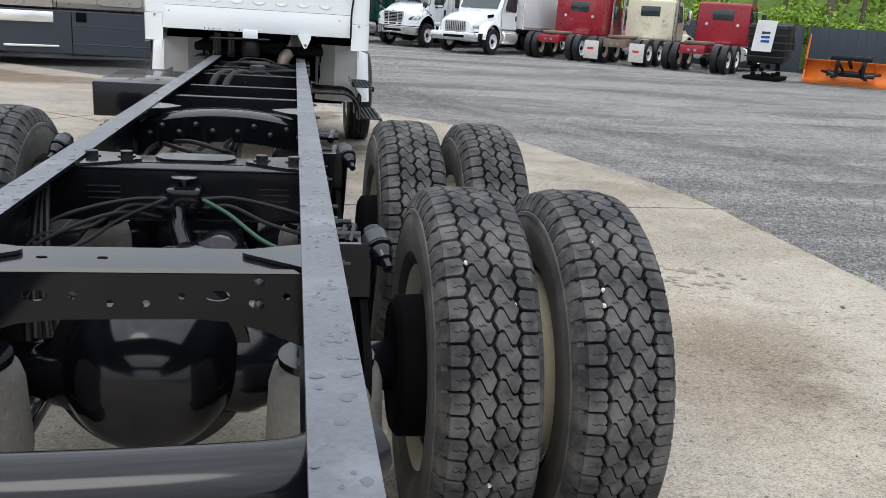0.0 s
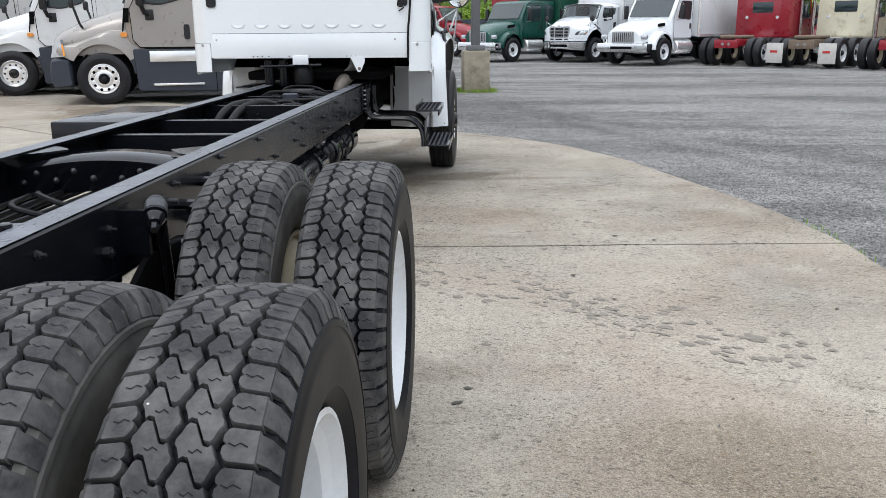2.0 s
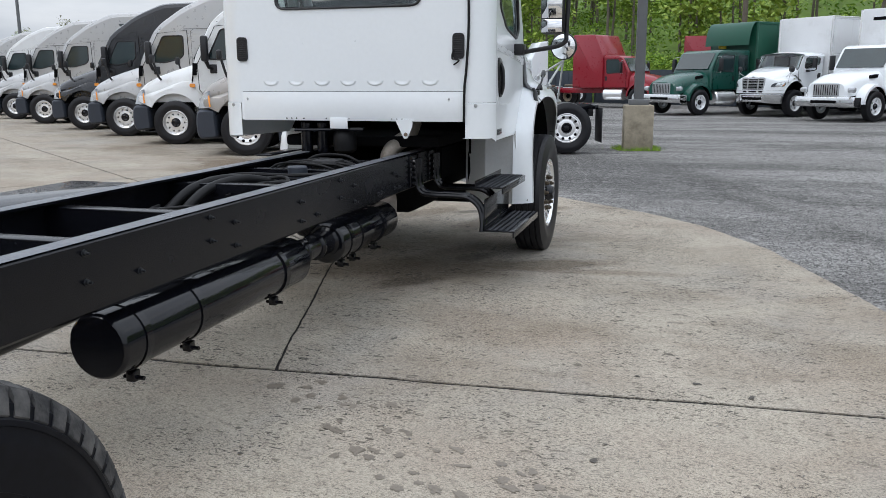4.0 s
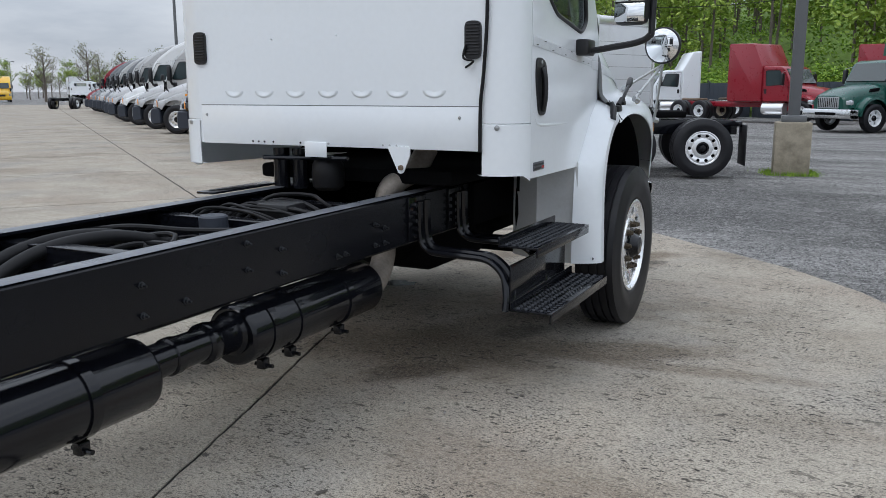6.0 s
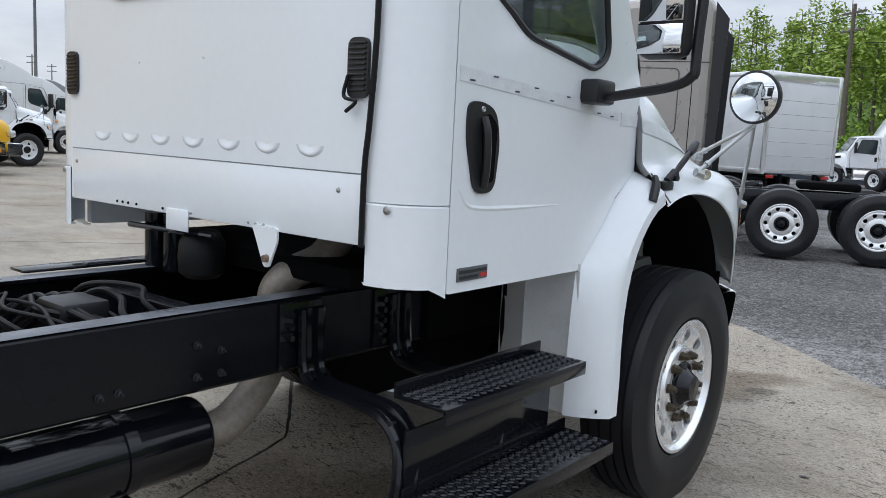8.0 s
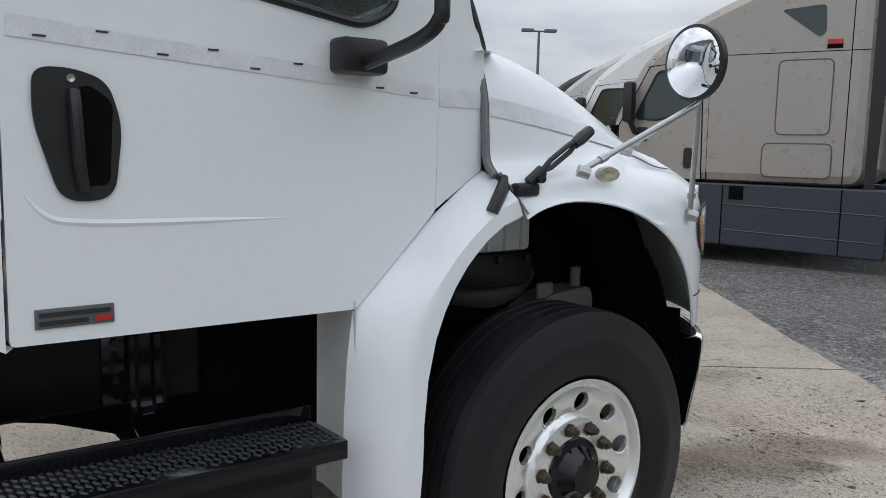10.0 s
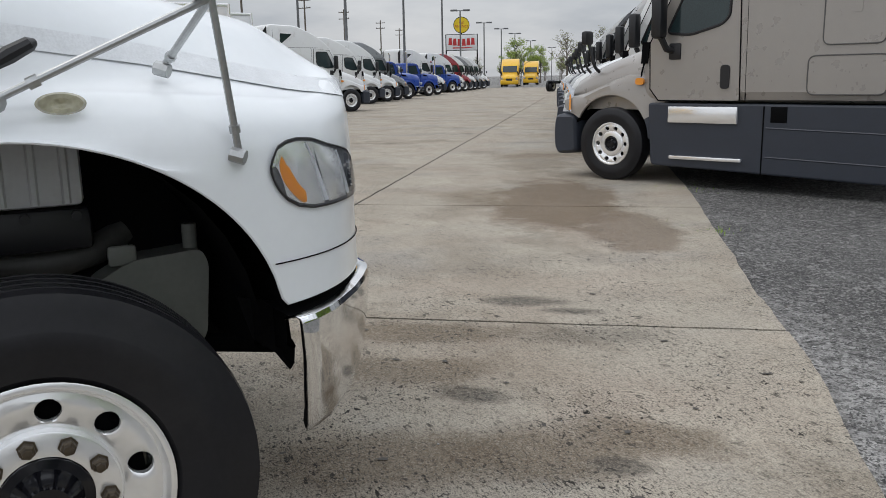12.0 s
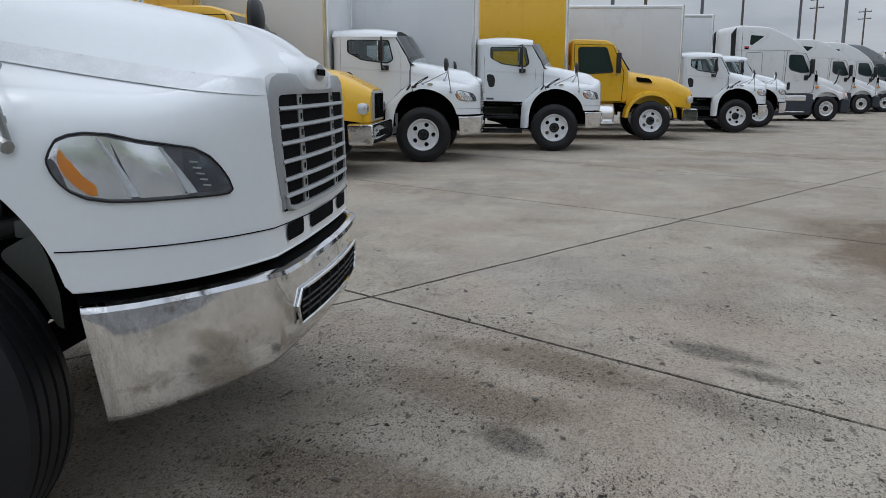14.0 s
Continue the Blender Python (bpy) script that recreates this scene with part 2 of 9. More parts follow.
CONCRETE = ground_shader("concrete", (0.405, 0.36, 0.295), (0.50, 0.45, 0.37), (0.195, 0.173, 0.142), (0.215, 0.166, 0.114), 0.30, 0.85, patches=PATCHES, grains=((55, 0.12), (130, 0.30), (260, 0.42)))
PALEDUST = (0.36, 0.35, 0.335)
# Dark and pale patches; the two largest dark ones lie by the tractor row.
GRAVEL_PATCHES = [(-2.5, 18.5, 7.0, 3.2, 145, (0.055, 0.054, 0.054), 0.75), (-8.0, 24.0, 8.0, 4.0, 145, (0.055, 0.054, 0.054), 0.8), (2.6, 15.0, 4.6, 0.45, -70, (0.075, 0.073, 0.07), 0.7), (5.6, 10.6, 3.2, 0.5, -50, (0.075, 0.073, 0.07), 0.6),
        (4.25, 9.2, 2.2, 0.32, -66, PALEDUST, 0.8), (6.0, 18.6, 3.2, 0.8, -20, PALEDUST, 0.7), (7.6, 14.0, 4.5, 1.0, -48, PALEDUST, 0.6), (3.7, 12.6, 2.4, 0.3, -66, PALEDUST, 0.6), (11.0, 20.0, 6.0, 1.6, -40, PALEDUST, 0.6)]
GRAVEL = ground_shader("gravel", (0.20, 0.195, 0.187), (0.40, 0.39, 0.375), (0.075, 0.073, 0.071), (0.155, 0.15, 0.14), 0.6, 0.95, band=0.9, patches=GRAVEL_PATCHES, grains=((22, 0.55), (48, 0.75), (95, 0.7)))
WET = shader("wet_concrete", (0.20, 0.172, 0.138), 0.45, vary=0.2, scale=3, fine=120, bump=0.001)
PUDDLE = shader("standing_water", (0.10, 0.09, 0.075), 0.03, vary=0.1, rough_vary=0.01, spec=0.8)
OILSPOT = shader("oil_spot", (0.075, 0.066, 0.056), 0.7, vary=0.3)
SEALANT = shader("joint_sealant", (0.006, 0.0055, 0.005), 0.85, vary=0.3)
WHITE = shader("white_paint", (0.83, 0.862, 0.885), 0.22, vary=0.02, scale=1.5, fine=30, rough_vary=0.06, coat=0.4)
WHITE_DIRTY = shader("dusty_white_paint", (0.74, 0.75, 0.75), 0.4, vary=0.05, scale=2, dirt=(0.5, 0.48, 0.44), dirt_scale=2.5, dirt_from=0.55, dirt_to=0.85)
BLACK = shader("black_chassis_paint", (0.005, 0.0055, 0.008), 0.12, vary=0.3, scale=4, fine=25, rough_vary=0.07, spec=0.42)
RAILBLACK = shader("satin_rail_paint", (0.005, 0.0055, 0.008), 0.24, vary=0.3, scale=3, fine=25, rough_vary=0.10, spec=0.28)
# Grey of the sky's reflection on black rail paint, put into the colour.
RAILTOP = shader("sky_sheen_rail_paint", (0.10, 0.108, 0.125), 0.32, vary=0.3, scale=5, fine=80, bump=0.0015, rough_vary=0.2, dirt=(0.20, 0.21, 0.235), dirt_scale=6.0, dirt_from=0.5, dirt_to=0.8)
# Near-black for dark parts; also paints the shade of wells and openings.
DARK = shader("near_black_and_shade", (0.005, 0.005, 0.0055), 0.85, vary=0.3, spec=0.05)
RUBBER = shader("tyre_rubber", (0.033, 0.033, 0.035), 0.70, vary=0.3, scale=8, fine=140, bump=0.0012, dirt=(0.135, 0.129, 0.124), dirt_scale=9, dirt_from=0.42, dirt_to=0.72, spec=0.3)
SIDEWALL = shader("tyre_sidewall", (0.011, 0.011, 0.0135), 0.44, vary=0.25, scale=6, fine=60, dirt=(0.024, 0.0235, 0.025), dirt_scale=4, dirt_from=0.5, dirt_to=0.85, spec=0.34)
DRIVEWALL = shader("dressed_sidewall", (0.0055, 0.006, 0.009), 0.46, vary=0.3, scale=6, fine=60, rough_vary=0.10, dirt=(0.013, 0.0135, 0.017), dirt_scale=5, dirt_from=0.5, dirt_to=0.85, spec=0.14)
DUSTWALL = shader("dusty_sidewall", (0.055, 0.053, 0.050), 0.65, vary=0.3, scale=5, fine=50, dirt=(0.15, 0.142, 0.13), dirt_scale=5, dirt_from=0.42, dirt_to=0.75, spec=0.3)
HOSE = shader("black_hose", (0.008, 0.008, 0.009), 0.5, vary=0.2, spec=0.22)
PLASTIC = shader("black_plastic", (0.012, 0.012, 0.014), 0.42, vary=0.15, bump=0.0004)
GREYPLASTIC = shader("slate_plastic", (0.030, 0.036, 0.050), 0.5, vary=0.1)
CHROME = shader("chrome", (0.78, 0.79, 0.80), 0.07, 1.0, vary=0.04, rough_vary=0.05, dirt=(0.25, 0.21, 0.17), dirt_scale=6.5, dirt_from=0.57, dirt_to=0.74)
ALLOY = shader("polished_alloy", (0.95, 0.955, 0.96), 0.20, 0.72, vary=0.03, scale=3, rough_vary=0.05)
LAMPSILVER = shader("lamp_reflector", (0.93, 0.94, 0.95), 0.20, 0.8, vary=0.08, scale=24, rough_vary=0.1)
DARKLENS = shader("smoked_lamp_bowl", (0.12, 0.13, 0.15), 0.25, 0.5, vary=0.3, scale=20)
SEALGREY = shader("grey_rubber_seal", (0.17, 0.175, 0.18), 0.6, vary=0.15)
DUCTGREY = shader("grey_duct", (0.06, 0.059, 0.055), 0.6, vary=0.2)
LAMPBASE = shader("lamp_housing", (0.16, 0.165, 0.18), 0.35, 0.3, vary=0.3, scale=14)
LAMPGREY = shader("lamp_bowl", (0.72, 0.74, 0.77), 0.35, 0.15, vary=0.2, scale=14)
CHALK = shader("pale_stone", (0.62, 0.60, 0.56), 0.9, vary=0.15)
DROPS = shader("wet_paint", (0.085, 0.095, 0.115), 0.05, vary=0.1, rough_vary=0.03)
BADGE = shader("nameplate", (0.10, 0.105, 0.115), 0.4, vary=0.1)
BADGELINE = shader("nameplate_line", (0.02, 0.02, 0.022), 0.5, vary=0.1)
CLOUDED = shader("clouded_lens", (0.42, 0.40, 0.29), 0.25, vary=0.25, scale=30, coat=0.5)
BUSHGREY = shader("worn_shock_bush", (0.06, 0.063, 0.07), 0.35, 0.5, vary=0.25, scale=20)
BOLTGREY = shader("worn_bolt", (0.026, 0.028, 0.032), 0.4, 0.4, vary=0.3)
STEEL = shader("galvanised_steel", (0.45, 0.46, 0.46), 0.42, 1.0, vary=0.15)
RUST = shader("rusty_steel", (0.20, 0.15, 0.11), 0.75, 0.3, vary=0.3, scale=12, bump=0.001)
EXHAUST = shader("dull_exhaust_pipe", (0.33, 0.29, 0.25), 0.55, 0.5, vary=0.25, scale=7)
RIMWHITE = shader("white_steel_wheel", (0.72, 0.74, 0.76), 0.4, vary=0.06, dirt=(0.42, 0.36, 0.27), dirt_scale=4, dirt_from=0.56, dirt_to=0.9)
RIMTAN = shader("dusty_inner_wheel", (0.50, 0.45, 0.34), 0.6, vary=0.12)
GLASS = glass("window_glass", (0.72, 0.80, 0.80))
LENS = glass("headlight_lens", (0.92, 0.94, 0.95))
AMBER = shader("amber_lens", (0.82, 0.31, 0.045), 0.2, vary=0.05, coat=0.5)
REDLENS = shader("red_lens", (0.45, 0.02, 0.02), 0.2, vary=0.05, coat=0.5)
MIRROR = shader("mirror_glass", (0.9, 0.91, 0.92), 0.02, 1.0, vary=0.0, rough_vary=0.0)
TAPE = shader("faded_stripe", (0.72, 0.742, 0.765), 0.32, vary=0.12, scale=20, fine=150)
TANPAINT = shader("tan_metallic_paint", (0.34, 0.315, 0.29), 0.3, 0.25, vary=0.04, coat=0.5)
SILVER = shader("silver_paint", (0.50, 0.50, 0.50), 0.3, 0.3, vary=0.05, coat=0.5)
BLACKPAINT = shader("gloss_black_paint", (0.02, 0.021, 0.025), 0.2, vary=0.1, coat=0.5)
GREYPAINT = shader("grey_paint", (0.20, 0.21, 0.22), 0.3, 0.2, vary=0.06, coat=0.5)
RED = shader("red_paint", (0.27, 0.010, 0.022), 0.3, vary=0.08, coat=0.4)
GREEN = shader("green_paint", (0.004, 0.065, 0.048), 0.3, vary=0.1, coat=0.4)
GREENBOX = shader("green_box_panel", (0.008, 0.075, 0.045), 0.45, vary=0.12)
YELLOW = shader("yellow_paint", (0.78, 0.45, 0.015), 0.3, vary=0.05, coat=0.3)
BLUE = shader("blue_paint", (0.010, 0.055, 0.32), 0.3, vary=0.08, coat=0.4)
CREAM = shader("cream_paint", (0.66, 0.62, 0.47), 0.4, vary=0.08, dirt=(0.4, 0.34, 0.24), dirt_scale=3)
ORANGE = shader("orange_plow_paint", (0.75, 0.18, 0.02), 0.5, vary=0.15)
BOXWHITE = shader("white_box_panel", (0.70, 0.71, 0.72), 0.45, vary=0.05, scale=2, dirt=(0.5, 0.5, 0.48), dirt_scale=1.2, dirt_from=0.55, dirt_to=0.9)
POLEGREY = shader("grey_pole_paint", (0.13, 0.135, 0.14), 0.5, vary=0.1)
OLDCONCRETE = shader("old_pole_footing", (0.33, 0.29, 0.22), 0.9, vary=0.25, scale=5, fine=70, bump=0.003, dirt=(0.17, 0.15, 0.11), dirt_scale=4, dirt_from=0.45, dirt_to=0.75)
FENCE = shader("slate_fence", (0.035, 0.045, 0.06), 0.7, vary=0.12)
BARK = shader("bark", (0.13, 0.11, 0.09), 0.9, vary=0.3)
GRASS = shader("hillside_grass", (0.11, 0.18, 0.025), 0.9, vary=0.4, scale=0.5, fine=6)
SIGNYELLOW = shader("yellow_sign_face", (0.80, 0.58, 0.02), 0.4, vary=0.03)
SIGNRED = shader("red_sign_paint", (0.5, 0.03, 0.03), 0.5, vary=0.05)
SEATGREY = shader("dark_interior", (0.05, 0.052, 0.055), 0.8, vary=0.2)
GREENLINE = shader("green_air_line", (0.01, 0.06, 0.03), 0.45, vary=0.15)
BAG = shader("dusty_rubber_bellows", (0.15, 0.142, 0.125), 0.7, vary=0.3, scale=7, dirt=(0.05, 0.048, 0.044), dirt_scale=7, dirt_from=0.56, dirt_to=0.7)
GREYBAR = shader("grey_grille_plastic", (0.36, 0.37, 0.38), 0.4, 0.2, vary=0.06)
STEPGREY = shader("worn_step_metal", (0.018, 0.020, 0.025), 0.45, 0.3, vary=0.2)
BOTTLE = shader("translucent_plastic", (0.19, 0.197, 0.175), 0.5, vary=0.1)
DARKGLASS = shader("dark_window", (0.02, 0.035, 0.038), 0.06, vary=0.3, scale=1.2, rough_vary=0.02, coat=0.5)
BRASS = shader("aged_brass_nut", (0.085, 0.066, 0.045), 0.5, 0.6, vary=0.25)


def leaf_shader(name, a, bcol):
    m = bpy.data.materials.new(name)
    m.use_nodes = True
    n, l = m.node_tree.nodes, m.node_tree.links
    b = n["Principled BSDF"]
    g = n.new("ShaderNodeNewGeometry")
    r = n.new("ShaderNodeValToRGB")
    r.color_ramp.elements[0].color, r.color_ramp.elements[1].color = (*a, 1), (*bcol, 1)
    l.new(g.outputs["Random Per Island"], r.inputs["Fac"])
    l.new(r.outputs["Color"], b.inputs["Base Color"])
    b.inputs["Roughness"].default_value = 0.6
    b.inputs["Subsurface Weight"].default_value = 0.0
    return m


STONE = leaf_shader("crushed_stone", (0.07, 0.07, 0.068), (0.32, 0.31, 0.30))
LEAF = leaf_shader("spring_leaves", (0.13, 0.22, 0.02), (0.36, 0.46, 0.07))
LEAF_DARK = leaf_shader("shrub_leaves", (0.09, 0.20, 0.015), (0.30, 0.44, 0.04))
LEAF_PALE = leaf_shader("budding_leaves", (0.13, 0.15, 0.06), (0.28, 0.28, 0.13))


# ---- mesh building ----
class Solid:
    """Gathers vertices and faces of one mesh."""

    def __init__(self):
        self.v, self.f = [], []

    def add(self, verts, faces):
        k = len(self.v)
        self.v.extend(tuple(p) for p in verts)
        self.f.extend(tuple(i + k for i in f) for f in faces)
        return self

    def box(self, x0, x1, y0, y1, z0, z1, bevel=0.0, turn=None):
        b = min(bevel, 0.49 * min(x1 - x0, y1 - y0, z1 - z0))
        cx, cy, cz = (x0 + x1) / 2, (y0 + y1) / 2, (z0 + z1) / 2
        hx, hy, hz = (x1 - x0) / 2, (y1 - y0) / 2, (z1 - z0) / 2
        if b <= 0:
            vs = [(sx * hx, sy * hy, sz * hz) for sx in (-1, 1) for sy in (-1, 1) for sz in (-1, 1)]
            fs = [(0, 1, 3, 2), (4, 6, 7, 5), (0, 4, 5, 1), (2, 3, 7, 6), (0, 2, 6, 4), (1, 5, 7, 3)]
        else:
            bm = bmesh.new()
            bmesh.ops.create_cube(bm, size=1)
            for p in bm.verts:
                p.co = Vector((p.co.x * 2 * hx, p.co.y * 2 * hy, p.co.z * 2 * hz))
            bmesh.ops.bevel(bm, geom=bm.edges[:], offset=b, segments=2, profile=0.5, affect="EDGES")
            bm.verts.index_update()
            vs = [tuple(p.co) for p in bm.verts]
            fs = [tuple(p.index for p in f.verts) for f in bm.faces]
            bm.free()
        if turn is not None:
            vs = [turn @ Vector(p) for p in vs]
        return self.add([(p[0] + cx, p[1] + cy, p[2] + cz) for p in vs], fs)

    def tube(self, path, r, seg=8, cap=True):
        """A round bar along a path; r may be a list."""
        pts = [Vector(p) for p in path]
        rs = r if isinstance(r, (list, tuple)) else [r] * len(pts)
        k0, up = len(self.v), None
        for i, p in enumerate(pts):
            d = (pts[min(i + 1, len(pts) - 1)] - pts[max(i - 1, 0)]).normalized()
            if up is None:
                up = Vector((0, 0, 1)) if abs(d.z) < 0.9 else Vector((1, 0, 0))
            a = d.cross(up)
            a = a.normalized() if a.length > 1e-6 else Vector((1, 0, 0))
            up = a.cross(d).normalized()
            for j in range(seg):
                w = 2 * math.pi * j / seg
                self.v.append(tuple(p + rs[i] * (math.cos(w) * a + math.sin(w) * up)))
        for i in range(len(pts) - 1):
            for j in range(seg):
                q = k0 + i * seg
                self.f.append((q + j, q + (j + 1) % seg, q + seg + (j + 1) % seg, q + seg + j))
        if cap:
            self.f.append(tuple(k0 + j for j in reversed(range(seg))))
            self.f.append(tuple(k0 + (len(pts) - 1) * seg + j for j in range(seg)))
        return self

    def lathe(self, prof, origin=(0, 0, 0), axis="x", seg=48, close=False):
        """Turns (along, radius) pairs round an axis through origin."""
        ox, oy, oz = origin
        k0, n = len(self.v), len(prof)
        for j in range(seg):
            w = 2 * math.pi * j / seg
            c, s = math.cos(w), math.sin(w)
            for a, r in prof:
                p = {"x": (a, r * c, r * s), "y": (r * s, a, r * c), "z": (r * c, r * s, a)}[axis]
                self.v.append((p[0] + ox, p[1] + oy, p[2] + oz))
        for j in range(seg):
            q, q2 = k0 + j * n, k0 + ((j + 1) % seg) * n
            for i in range(n if close else n - 1):
                i2 = (i + 1) % n
                self.f.append((q + i, q + i2, q2 + i2, q2 + i))
        return self

    def prism(self, poly, axis, a, b):
        """A flat outline (two coordinates) pushed from a to b along axis."""
        def at(p, h):
            return {"x": (h, p[0], p[1]), "y": (p[0], h, p[1]), "z": (p[0], p[1], h)}[axis]
        n = len(poly)
        vs = [at(p, a) for p in poly] + [at(p, b) for p in poly]
        fs = [tuple(reversed(range(n))), tuple(range(n, 2 * n))]
        fs += [(i, (i + 1) % n, n + (i + 1) % n, n + i) for i in range(n)]
        return self.add(vs, fs)

    def sheet(self, grid, thick=0.0, loop=False):
        """A surface over rows of points, with thickness against its normal when given."""
        rows, cols = len(grid), len(grid[0])
        vs = [p for row in grid for p in row]
        fs = [(i * cols + j, i * cols + (j + 1) % cols, (i + 1) * cols + (j + 1) % cols, (i + 1) * cols + j)
              for i in range(rows - 1) for j in range(cols if loop else cols - 1)]
        self.add(vs, fs)
        return self

    def holed(self, outer, hole, axis, a, b, m=40):
        """A plate between depths a and b whose outline and hole are polygons."""
        c = (sum(p[0] for p in hole) / len(hole), sum(p[1] for p in hole) / len(hole))

        def cast(poly, w):
            d, best = (math.cos(w), math.sin(w)), None
            for i in range(len(poly)):
                p, q = poly[i], poly[(i + 1) % len(poly)]
                ex, ey = q[0] - p[0], q[1] - p[1]
                den = d[0] * ey - d[1] * ex
                if abs(den) < 1e-9:
                    continue
                s = ((p[0] - c[0]) * ey - (p[1] - c[1]) * ex) / den
                u = ((p[0] - c[0]) * d[1] - (p[1] - c[1]) * d[0]) / den
                if s > 0 and -1e-6 <= u <= 1 + 1e-6 and (best is None or s > best):
                    best = s
            best = best or 0.01
            return (c[0] + best * d[0], c[1] + best * d[1])

        ws = sorted([2 * math.pi * i / m for i in range(m)] + [math.atan2(p[1] - c[1], p[0] - c[0]) % (2 * math.pi) for p in (*outer, *hole)])
        lo, li = [cast(outer, w) for w in ws], [cast(hole, w) for w in ws]
        n = len(ws)

        def at(p, h):
            return {"x": (h, p[0], p[1]), "y": (p[0], h, p[1]), "z": (p[0], p[1], h)}[axis]
        vs = [at(p, h) for h in (a, b) for ring in (lo, li) for p in ring]
        fs = []
        for i in range(n):
            j = (i + 1) % n
            fs += [(i, j, n + j, n + i), (2 * n + i, 3 * n + i, 3 * n + j, 2 * n + j), (i, 2 * n + i, 2 * n + j, j), (n + i, n + j, 3 * n + j, 3 * n + i)]
        return self.add(vs, fs)

    def mesh(self, name, material, smooth=35):
        me = bpy.data.meshes.new(name)
        me.from_pydata(self.v, [], self.f)
        me.validate()
        if smooth:
            me.polygons.foreach_set("use_smooth", [True] * len(me.polygons))
            me.set_sharp_from_angle(angle=radians(smooth))
        me.materials.append(material)
        return me


def outward(me):
    bm = bmesh.new()
    bm.from_mesh(me)
    bmesh.ops.recalc_face_normals(bm, faces=bm.faces[:])
    bm.to_mesh(me)
    bm.free()


def part(name, solid, material, parent, label="", smooth=35, at=None):
    """One mesh object under a thing or under a part."""
    me = solid if isinstance(solid, bpy.types.Mesh) else solid.mesh(name, material, smooth)
    if not isinstance(solid, bpy.types.Mesh):
        outward(me)
    ob = new(name, me)
    ob.parent = parent
    if at is not None:
        ob.matrix_basis = at if isinstance(at, Matrix) else Matrix.Translation(at)
    if label:
        tagged(ob, label)
    return ob


def thing(name, x, y, z, rz, label, category, group=""):
    ob = new(name)
    ob.empty_display_size = 0.2
    ob.matrix_basis = pose(x, y, z, 0, 0, rz)
    return tagged(ob, label, category, group)


def solid_thing(name, solid, material, label, category, group="", kind="", smooth=35, at=None):
    me = solid.mesh(name, material, smooth)
    outward(me)
    ob = new(name, me)
    if at is not None:
        ob.matrix_basis = at
    return tagged(ob, label, category, group, kind)


def smooth_path(pts, steps=6):
    """A Catmull-Rom line through a few points."""
    p = [Vector(a) for a in pts]
    p = [2 * p[0] - p[1]] + p + [2 * p[-1] - p[-2]]
    out = []
    for i in range(1, len(p) - 2):
        for k in range(steps):
            t = k / steps
            out.append(0.5 * (2 * p[i] + t * (p[i + 1] - p[i - 1]) + t * t * (2 * p[i - 1] - 5 * p[i] + 4 * p[i + 1] - p[i + 2]) + t ** 3 * (3 * p[i] - p[i - 1] - 3 * p[i + 1] + p[i + 2])))
    out.append(p[-2])
    return out


def round_poly(pts, r, n=4):
    """An outline with its corners rounded."""
    out = []
    for i, b in enumerate(pts):
        a, c = Vector(pts[i - 1]), Vector(pts[(i + 1) % len(pts)])
        b = Vector(b)
        k = min(r, 0.45 * (a - b).length, 0.45 * (c - b).length)
        p, q = b + (a - b).normalized() * k, b + (c - b).normalized() * k
        for j in range(n + 1):
            t = j / n
            out.append(tuple((1 - t) ** 2 * p + 2 * t * (1 - t) * b + t * t * q))
    return out


def disc_poly(cx, cy, r, n=24, ry=None):
    return [(cx + r * math.cos(2 * math.pi * i / n), cy + (ry or r) * math.sin(2 * math.pi * i / n)) for i in range(n)]


# ---- ground ----
def clip(poly, p, nrm):
    """Keeps the side of an outline that lies along nrm from p."""
    out = []
    for i, a in enumerate(poly):
        b = poly[(i + 1) % len(poly)]
        da = (a[0] - p[0]) * nrm[0] + (a[1] - p[1]) * nrm[1]
        db = (b[0] - p[0]) * nrm[0] + (b[1] - p[1]) * nrm[1]
        if da >= 0:
            out.append(a)
        if da * db < 0:
            t = da / (da - db)
            out.append((a[0] + t * (b[0] - a[0]), a[1] + t * (b[1] - a[1])))
    return out


def ragged(poly, step=0.07, amp=0.014):
    """Breaks the sides of an outline into short, slightly uneven lengths."""
    out = []
    for i, a in enumerate(poly):
        b = poly[(i + 1) % len(poly)]
        d = math.dist(a, b)
        n = max(1, min(160, int(d / step)))
        for k in range(n):
            t = k / n
            x, y = a[0] + t * (b[0] - a[0]), a[1] + t * (b[1] - a[1])
            w = noise.noise_vector(Vector((x * 2.3, y * 2.3, 0.5))) * amp + noise.noise_vector(Vector((x * 23, y * 23, 2.5))) * amp * 0.55
            out.append((x + w.x, y + w.y))
    return out


ground = Solid()
gx = sorted([-3000, -800, -300, -150] + list(range(-90, 91, 10)) + [150, 300, 800, 3000])
gy = gx
ground.sheet([[(x, y, -0.022) for y in gy] for x in gx])
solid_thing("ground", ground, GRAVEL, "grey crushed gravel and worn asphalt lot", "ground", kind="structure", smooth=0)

EDGE = [(3.66, -25), (3.66, 3.5), (3.70, 5.2), (3.70, 6.7), (3.58, 7.7), (3.40, 8.4), (2.78, 10.55), (2.22, 11.68), (1.62, 12.40), (0.90, 13.05), (0.10, 13.77),
        (-0.42, 14.17), (-1.18, 14.73), (-1.95, 15.39), (-2.62, 15.92), (-5.40, 18.17), (-80.0, 74.3), (-104, 60), (-34, 4), (-34, -25)]
AISLE, ACROSS = Vector((-0.795, 0.607)), Vector((0.607, 0.795))
CROSSING = Vector((-2.68, 10.97))
G = 0.015


